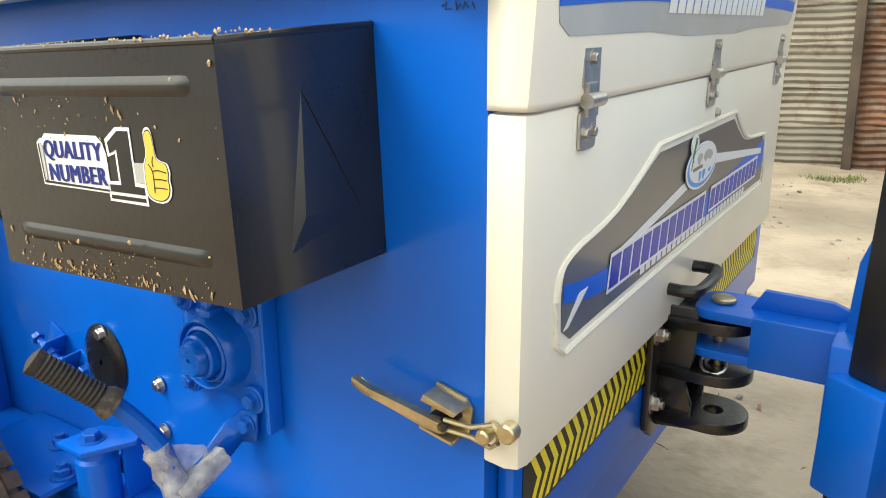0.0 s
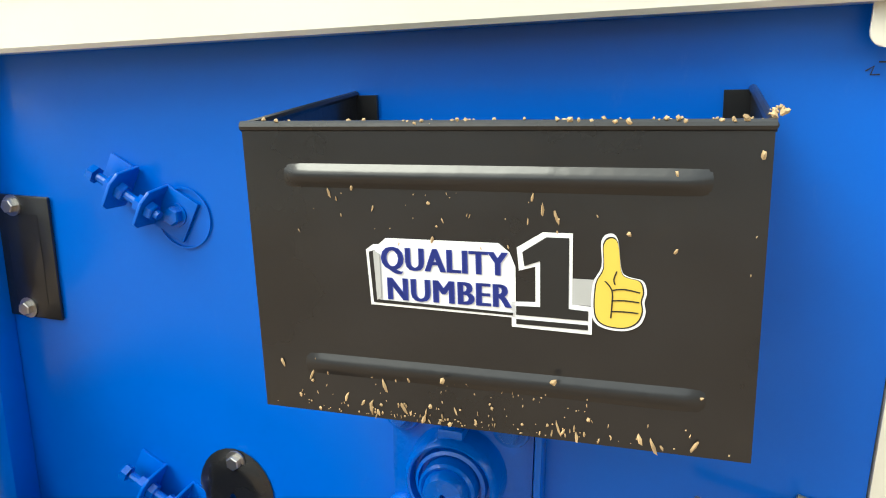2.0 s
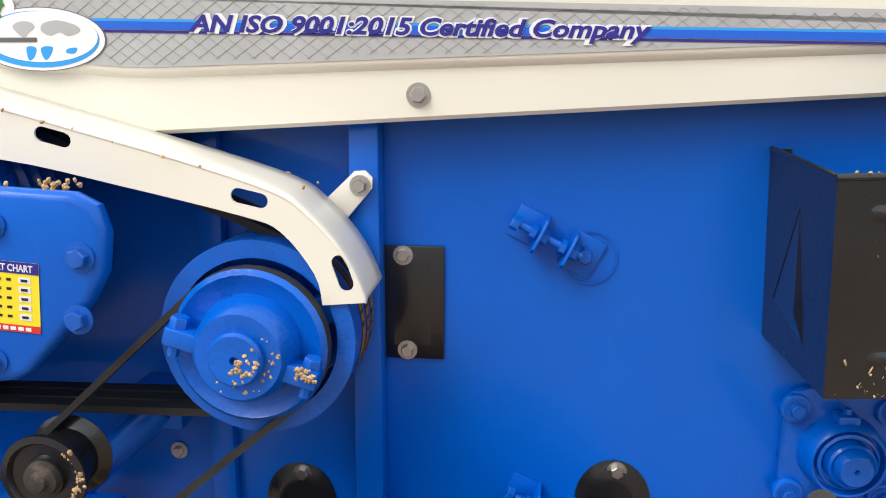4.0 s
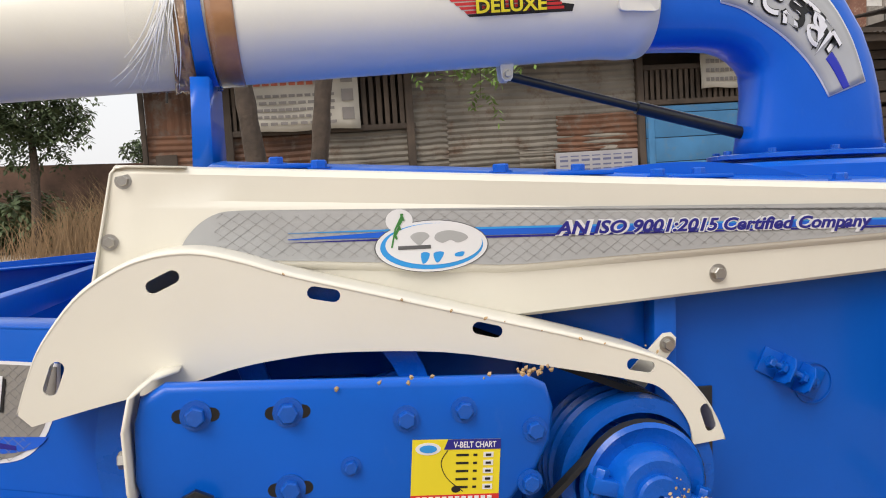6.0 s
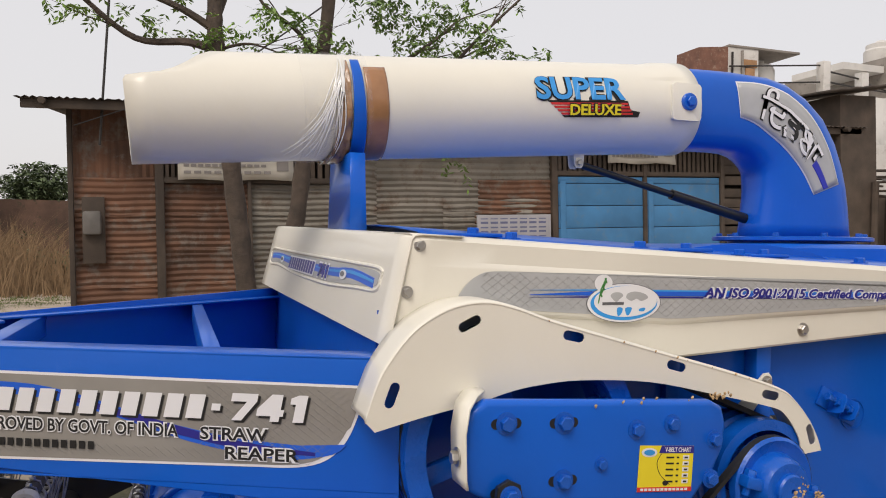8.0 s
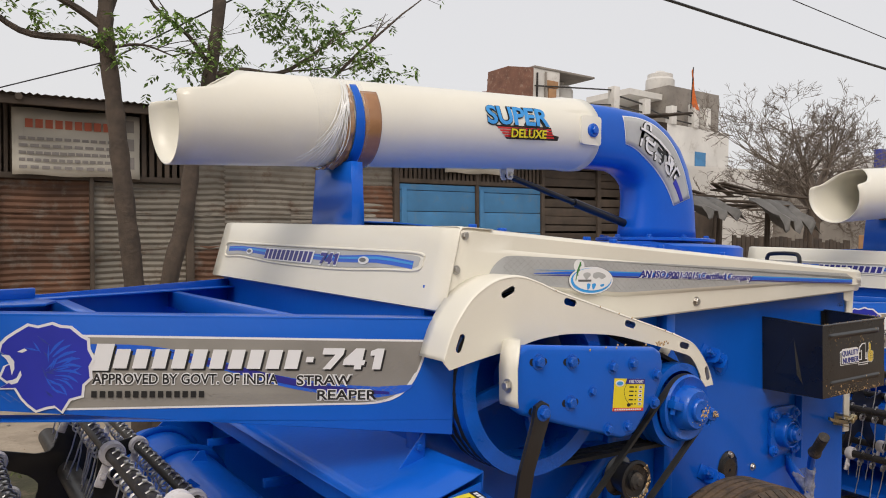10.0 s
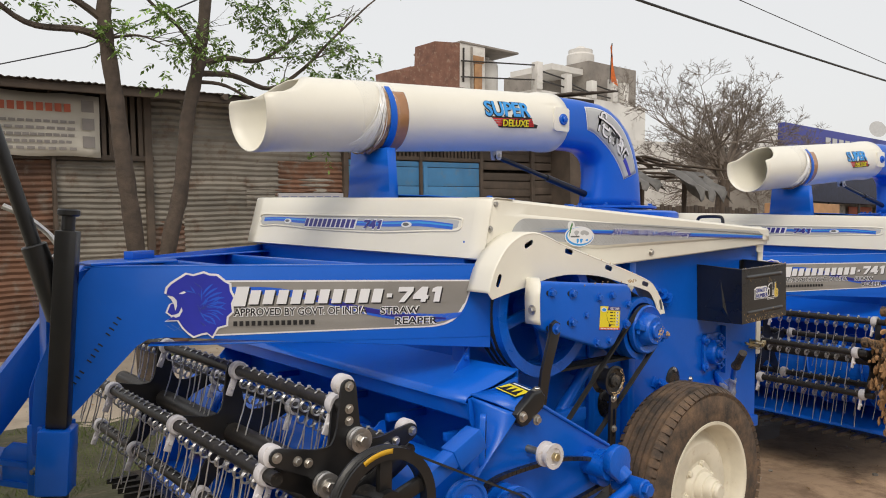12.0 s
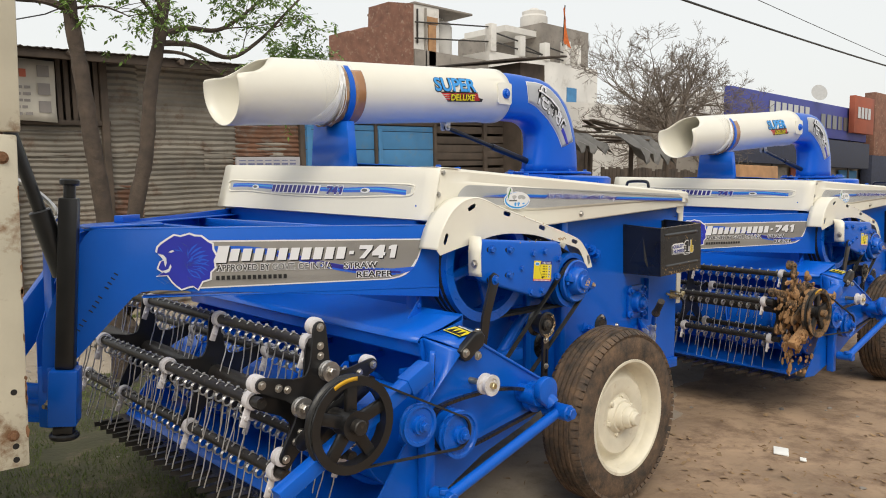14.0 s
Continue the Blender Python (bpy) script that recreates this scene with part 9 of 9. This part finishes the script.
def young_tree(name, line, r0, limbs, seed, label, clumps, leaf=0.040):
    rnd = random.Random(seed)
    tr = tagged(new(name), label, "tree", "young trees before the shed")
    bm = bmesh.new()
    pts = spline(line, 5)
    add_sweep(bm, pts, [r0 * (1.15 - 0.5 * i / (len(pts) - 1)) + 0.004 * math.sin(i * 2.3) for i in range(len(pts))], 12)
    part("trunk", bm, BARK, tr)
    tips = []
    for l, r in limbs:
        bm = bmesh.new()
        ps = spline(l, 5)
        add_sweep(bm, ps, [r * (1 - 0.7 * i / (len(ps) - 1)) for i in range(len(ps))], 7)
        for k in (0.5, 0.7, 0.85, 1.0):
            p = Vector(ps[int(k * (len(ps) - 1))])
            d = Vector(ps[-1]) - Vector(ps[0])
            branchlet(bm, p, d.normalized() + Vector((rnd.uniform(-0.7, 0.7), rnd.uniform(-0.7, 0.7), rnd.uniform(-0.2, 0.6))), rnd.uniform(0.25, 0.5), r * 0.28, 1, rnd, tips)
        part("limb", bm, BARK, tr)
    bm = bmesh.new()
    for t in tips:
        if rnd.random() < 0.6:
            leaf_clump(bm, t, 0.15, 46, rnd, leaf)
    for c, rad, n in clumps:
        for k in range(n):
            leaf_clump(bm, Vector(c) + Vector((rnd.gauss(0, 1), rnd.gauss(0, 0.7), rnd.gauss(0, 0.6))) * rad * 0.5, 0.13, 46, rnd, leaf)
    o = part("crown", bm, LEAF, tr)
    o["kind"] = "stuff"
    return tr


y = 3.5
young_tree("young_tree", [(-1.70, y, -0.15), (-1.74, y, 0.5), (-1.80, y, 1.18), (-1.875, y, 1.75), (-1.93, y, 2.2), (-1.99, y, 2.62), (-2.0, y, 2.9), (-1.98, y, 3.5)], 0.062,
           [([(-1.98, y, 2.58), (-2.15, y, 2.62), (-2.45, y + 0.1, 2.64), (-2.75, y + 0.1, 2.86), (-3.1, y + 0.1, 3.2)], 0.030),
            ([(-1.99, y, 2.70), (-2.2, y, 2.82), (-2.5, y, 2.92), (-2.9, y - 0.1, 3.02)], 0.028),
            ([(-1.99, y, 2.78), (-1.9, y + 0.1, 3.1), (-1.86, y + 0.2, 3.6)], 0.026),
            ([(-1.96, y, 2.6), (-1.8, y - 0.1, 2.62), (-1.62, y - 0.1, 2.58)], 0.012)], 21, "slender young tree with fresh leaves before the shed", [((-1.72, y - 0.1, 2.68), 0.4, 14), ((-2.25, y, 2.78), 0.35, 6)])
young_tree("young_tree", [(-1.66, y, -0.15), (-1.64, y, 0.5), (-1.58, y, 1.18), (-1.49, y, 1.6), (-1.44, y, 2.1), (-1.36, y, 2.5), (-1.31, y, 2.9), (-1.28, y, 3.5)], 0.058,
           [([(-1.36, y, 2.50), (-1.15, y, 2.58), (-0.85, y + 0.1, 2.62), (-0.6, y + 0.15, 2.78), (-0.35, y + 0.2, 3.0)], 0.026),
            ([(-1.37, y, 2.44), (-1.1, y, 2.46), (-0.8, y, 2.40), (-0.52, y, 2.58), (-0.25, y, 2.86), (0.1, y, 3.2)], 0.024),
            ([(-1.37, y, 2.38), (-1.2, y - 0.1, 2.36), (-0.95, y - 0.15, 2.24), (-0.72, y - 0.2, 2.16)], 0.016),
            ([(-1.34, y, 2.55), (-1.5, y, 2.75), (-1.75, y, 2.95), (-1.75, y, 3.3)], 0.018)], 22, "slender young tree with spreading limbs before the shed",
           [((-0.9, y, 2.85), 0.55, 26), ((-1.25, y - 0.1, 2.55), 0.35, 10), ((-0.02, y + 0.3, 2.58), 0.34, 30), ((0.20, y + 0.3, 2.52), 0.2, 8), ((-0.5, y, 2.95), 0.4, 12)])


def build_bare_tree():
    rnd = random.Random(37)
    tr = tagged(new("bare_tree"), "wide leafless tree with fine twigs above the roofs", "tree")
    c = Vector((20.0, 12.1, 0))
    bm = bmesh.new()
    pts = [c + Vector(v) for v in ((-0.3, 0, -0.3), (-0.1, 0, 1.5), (0.1, 0, 2.8), (0.15, 0, 3.6))]
    add_sweep(bm, pts, [0.30, 0.25, 0.21, 0.17], 10)
    part("trunk", bm, BARK, tr)
    tips = []
    bm = bmesh.new()
    for k in range(24):
        a = math.pi * (k + 0.5) / 24
        d = Vector((math.cos(a) * 1.3, rnd.uniform(-0.5, 0.5), math.sin(a) * 0.85 + 0.10))
        branchlet(bm, pts[2 + (k % 2)] + Vector((0, 0, rnd.uniform(-0.3, 0.1))), d, 1.85 * (1.0 if 0.25 < k / 24 < 0.75 else 1.2), 0.085, 5, rnd, tips, 0.02, 0.0065, (3, 4))
    o = part("crown", bm, TWIG, tr)
    o["kind"] = "stuff"


TWIG = material("twigs", (0.175, 0.145, 0.122), 0.9, vary=0.2)
build_bare_tree()


def leafy_mass(name, c, size, n, seed, label, leaf):
    rnd = random.Random(seed)
    tr = tagged(new(name), label, "tree")
    bm = bmesh.new()
    add_sweep(bm, [(c[0], c[1], -0.4), (c[0] + 0.1, c[1], c[2] * 0.6), (c[0], c[1], c[2])], [0.18, 0.13, 0.08], 8)
    part("trunk", bm, BARK, tr)
    bm = bmesh.new()
    for i in range(n):
        u = Vector((rnd.gauss(0, 1), rnd.gauss(0, 1), rnd.gauss(0, 1)))
        u = u.normalized() * rnd.uniform(0.35, 1.0)
        leaf_clump(bm, Vector(c) + Vector((u.x * size[0], u.y * size[1], u.z * size[2])), 0.35 * size[0] * 0.5, 16, rnd, leaf)
    o = part("crown", bm, DARK_LEAF, tr)
    o["kind"] = "stuff"


leafy_mass("roadside_tree", (-9.9, 24.5, 4.3), (1.9, 1.5, 1.7), 520, 41, "dark green leafy tree beyond the field", 0.18)
leafy_mass("roadside_tree", (-7.0, 31.0, 3.4), (1.7, 1.4, 1.0), 380, 42, "dark leafy tree behind the boundary wall", 0.18)
leafy_mass("shrub", (-7.6, 25.6, 0.5), (3.2, 0.6, 0.8), 420, 44, "dark low hedge along the boundary wall", 0.20)
leafy_mass("shrub", (-11.0, 25.5, 1.0), (2.2, 0.8, 1.0), 220, 43, "dark green shrub at the foot of the wall", 0.24)


def build_dry_clump():
    rnd = random.Random(51)
    bm = bmesh.new()
    for i in range(1900):
        x, yy = rnd.gauss(-7.2, 1.5), rnd.gauss(23.5, 0.8)
        h = rnd.uniform(0.5, 2.7) * max(0.25, 1 - 0.16 * abs(x + 7.0))
        lean = Vector((rnd.gauss(0.1, 0.75), rnd.gauss(0, 0.3), 0)) * h * 0.6
        p = Vector((x, yy, -0.15))
        w = Vector((0.011, 0, 0))
        a = p + lean * 0.35 + Vector((0, 0, h * 0.6))
        b = p + lean + Vector((0, 0, h))
        bm.faces.new([bm.verts.new(v) for v in (p - w, p + w, a + w * 0.7, b, a - w * 0.7)])
    tagged(link("dry_grass_clump", bm, DRY, smooth=False), "tall clump of dry straw-coloured grass by the wall", "grass", kind="stuff")


build_dry_clump()


def build_wires():
    pl = tagged(new("power_line"), "black overhead cables between two poles above the roofs", "power line")
    for x, h in ((-14, 7.8), (45, 6.2)):
        bm = bmesh.new()
        add_cyl(bm, (x, 6.5, -0.4), (x, 6.5, h), 0.11, 0.08, n=10)
        part("pole", bm, CEMENT, pl)
    for a, b, sag, r in (((-14, 6.4, 6.0), (45, 6.4, 5.75), 0.62, 0.024), ((-14, 6.6, 7.42), (45, 6.6, 5.2), 0.4, 0.009)):
        bm = bmesh.new()
        a, b = Vector(a), Vector(b)
        add_sweep(bm, [a.lerp(b, i / 40) - Vector((0, 0, sag * 4 * (i / 40) * (1 - i / 40))) for i in range(41)], r, 6)
        part("cable", bm, INK, pl)
    bm = bmesh.new()
    add_sweep(bm, [(-1.15, 3.6, 3.1), (-1.75, 4.9, 2.82), (-2.6, 6.6, 2.72), (-3.2, 7.3, 2.6)], 0.006, 5)
    tagged(link("service_wire", bm, INK), "thin service wire from the tree to the shed", "cable")
    bm = bmesh.new()
    add_cyl(bm, (-2.95, 7.2, 2.4), (-2.86, 7.2, 4.2), 0.014, n=6)
    tagged(link("aerial_rod", bm, TUBE), "thin upright rod fixed at the shed eave", "rod")


build_wires()


# ---- truck standing ahead of the first reaper ----
def build_truck():
    tk = tagged(new("truck"), "worn cream truck body with ribbed side and rust streaks", "truck")
    x1, y0 = -3.245, -0.15
    bm = bmesh.new()
    add_box(bm, x1 - 3.0, x1 - 0.02, y0 + 0.02, y0 + 1.9, 0.72, 0.80, 0.005)
    part("floor", bm, TRUCK, tk)
    bm = bmesh.new()
    add_box(bm, x1 - 0.075, x1, y0 - 0.01, y0 + 0.05, 0.68, 1.485, 0.006)
    post = part("corner_post", bm, TRUCK, tk)
    for z, r in ((1.43, 0.0105), (0.762, 0.0095)):
        bolt(post, (x1 - 0.035, y0 - 0.011, z), (0, -1, 0), r, TRUCK_RUST)
    bm = bmesh.new()
    add_box(bm, x1 - 0.088, x1 - 0.079, y0 - 0.004, y0 + 0.03, 0.86, 1.44)
    part("rust_seam", bm, TRUCK_RUST, tk)
    # rust bleeding along the seams and edges
    rnd = random.Random(8)
    for z in (0.868, 0.735, 0.702):
        plate2("bolt_hole", circle(x1 - 0.030, z, 0.0075, 0.0075, 14), INK, post, xz(y0 - 0.0103), 0.0004)
    for i in range(46):
        x, z = rnd.choice((x1 - 0.073, x1 - 0.073, x1 - 0.003)), rnd.uniform(0.70, 1.47)
        w, h = rnd.uniform(0.001, 0.004), rnd.uniform(0.004, 0.030)
        plate2("rust_patch", [(x + w * math.cos(0.7 * k) * rnd.uniform(0.5, 1.3), z + h * math.sin(0.7 * k) * rnd.uniform(0.5, 1.2)) for k in range(9)], TRUCK_RUST, post, xz(y0 - 0.0104), 0.0004)
    # scars and a torn tie on the upper side
    for pts in ([(x1 - 0.19, 1.66), (x1 - 0.12, 1.70), (x1 - 0.10, 1.72)], [(x1 - 0.07, 1.53), (x1 - 0.072, 1.60)], [(x1 - 0.13, 1.72), (x1 - 0.125, 1.745)], [(x1 - 0.115, 1.72), (x1 - 0.118, 1.745)]):
        strokes("scar", [pts], 0.0022, TRUCK_RUST, post, xz(y0 - 0.0075), 0.001)
    bm = bmesh.new()
    add_box(bm, x1 - 3.0, x1 - 0.09, y0, y0 + 0.03, 0.94, 1.44, 0.004)
    sd = part("side_board", bm, TRUCK, tk)
    for i in range(4):
        z = 0.985 + 0.117 * i
        bm = bmesh.new()
        add_prism(bm, [(y0 - 0.001, z - 0.045), (y0 - 0.022, z - 0.030), (y0 - 0.022, z + 0.022), (y0 - 0.001, z + 0.045)], x1 - 2.9, x1 - 0.115, "x", 0.004)
        part("rib", bm, TRUCK, sd)
    bm = bmesh.new()
    add_box(bm, x1 - 3.0, x1 - 0.076, y0 - 0.004, y0 + 0.03, 1.445, 1.485, 0.004)
    part("top_rail", bm, TRUCK, tk)
    bm = bmesh.new()
    add_box(bm, x1 - 3.0, x1 + 0.01, y0 - 0.006, y0 + 0.03, 1.492, 2.45, 0.006)
    upb = part("upper_side", bm, TRUCK, tk)
    # upright strip beside the post, open rails below, and a two-leaf hinge with rusty welds
    bm = bmesh.new()
    add_box(bm, x1 - 0.118, x1 - 0.090, y0 - 0.008, y0 + 0.03, 0.55, 1.44, 0.003)
    part("inner_post", bm, TRUCK, tk)
    for z0, z1 in ((0.865, 0.935), (0.800, 0.850), (0.655, 0.712), (0.54, 0.60)):
        bm = bmesh.new()
        add_box(bm, x1 - 3.0, x1 - 0.119, y0 - 0.006, y0 + 0.03, z0, z1, 0.005)
        part("lower_rail", bm, TRUCK, tk)
    bm = bmesh.new()
    hx = x1 - 0.155
    add_prism(bm, [(hx - 0.035, 0.905), (hx - 0.035, 0.955), (hx - 0.028, 0.966), (hx + 0.026, 0.970), (hx + 0.034, 0.958), (hx + 0.034, 0.905)], y0 - 0.014, y0 - 0.008, "y", 0.001)
    add_prism(bm, [(hx - 0.030, 0.892), (hx + 0.030, 0.892), (hx + 0.030, 0.862), (hx + 0.016, 0.842), (hx - 0.016, 0.842), (hx - 0.030, 0.862)], y0 - 0.014, y0 - 0.008, "y", 0.001)
    add_cyl(bm, (hx - 0.018, y0 - 0.018, 0.899), (hx + 0.040, y0 - 0.018, 0.899), 0.0095, n=12, bevel=0.001)
    h = part("hinge", bm, TRUCK, tk)
    for dx, z in ((-0.020, 0.945), (0.020, 0.948), (-0.014, 0.872), (0.016, 0.874), (0.0, 0.856)):
        bolt(h, (hx + dx, y0 - 0.015, z), (0, -1, 0), 0.0055, TRUCK_RUST, washer=False)
    bm = bmesh.new()
    add_sweep(bm, [(hx - 0.037, y0 - 0.012, 0.960), (hx - 0.040, y0 - 0.012, 0.91), (hx - 0.032, y0 - 0.012, 0.88), (hx - 0.034, y0 - 0.012, 0.85), (hx - 0.016, y0 - 0.012, 0.836), (hx + 0.018, y0 - 0.012, 0.838)], 0.0022, 6)
    part("weld", bm, TRUCK_RUST, h)
    bm = bmesh.new()
    add_box(bm, x1 - 3.0, x1 - 0.06, y0 + 0.1, y0 + 0.2, 0.52, 0.70, 0.005)
    part("chassis_beam", bm, TRUCK_RUST, tk)
    for y in (y0 + 0.25, y0 + 1.6):
        bm = bmesh.new()
        add_lathe(bm, [(0.22, 0), (0.40, 0.02), (0.42, 0.06), (0.42, 0.16), (0.40, 0.2), (0.22, 0.22)], (x1 - 1.1, y, 0.41), (x1 - 1.1, y + 1, 0.41), 28)
        part("wheel", bm, TYRE, tk)


build_truck()


# coupling gear with film-wrapped hose behind the drawbar's front
def build_coupling():
    cp = tagged(new("coupling_hook"), "black hydraulic hook wrapped in clear film behind the drawbar", "hook")
    bm = bmesh.new()
    add_cyl(bm, (-3.165, 0.45, 1.70), (-3.035, 0.45, 1.275), 0.020, n=14)
    add_cyl(bm, (-3.040, 0.45, 1.29), (-2.975, 0.45, 1.08), 0.034, n=16, bevel=0.004)
    part("lift_cylinder", bm, BLACK_GLOSS, cp)
    bm = bmesh.new()
    add_sweep(bm, spline([(-3.075, 0.68, 1.40), (-3.02, 0.66, 1.37), (-2.955, 0.66, 1.315), (-2.93, 0.65, 1.27), (-2.945, 0.65, 1.245)], 4), 0.009, 8)
    part("hook", bm, STEEL, cp)
    bm = bmesh.new()
    add_lathe(bm, [(0.036, 0), (0.048, 0.03), (0.040, 0.07), (0.046, 0.11), (0.036, 0.15)], (-2.965, 0.67, 1.24), (-2.96, 0.65, 1.0), 14)
    for v in bm.verts:
        v.co += Vector((1, 1, 0.5)) * 0.018 * noise.noise(v.co * 25)
    part("film_wrap", bm, PLASTIC, cp)


build_coupling()
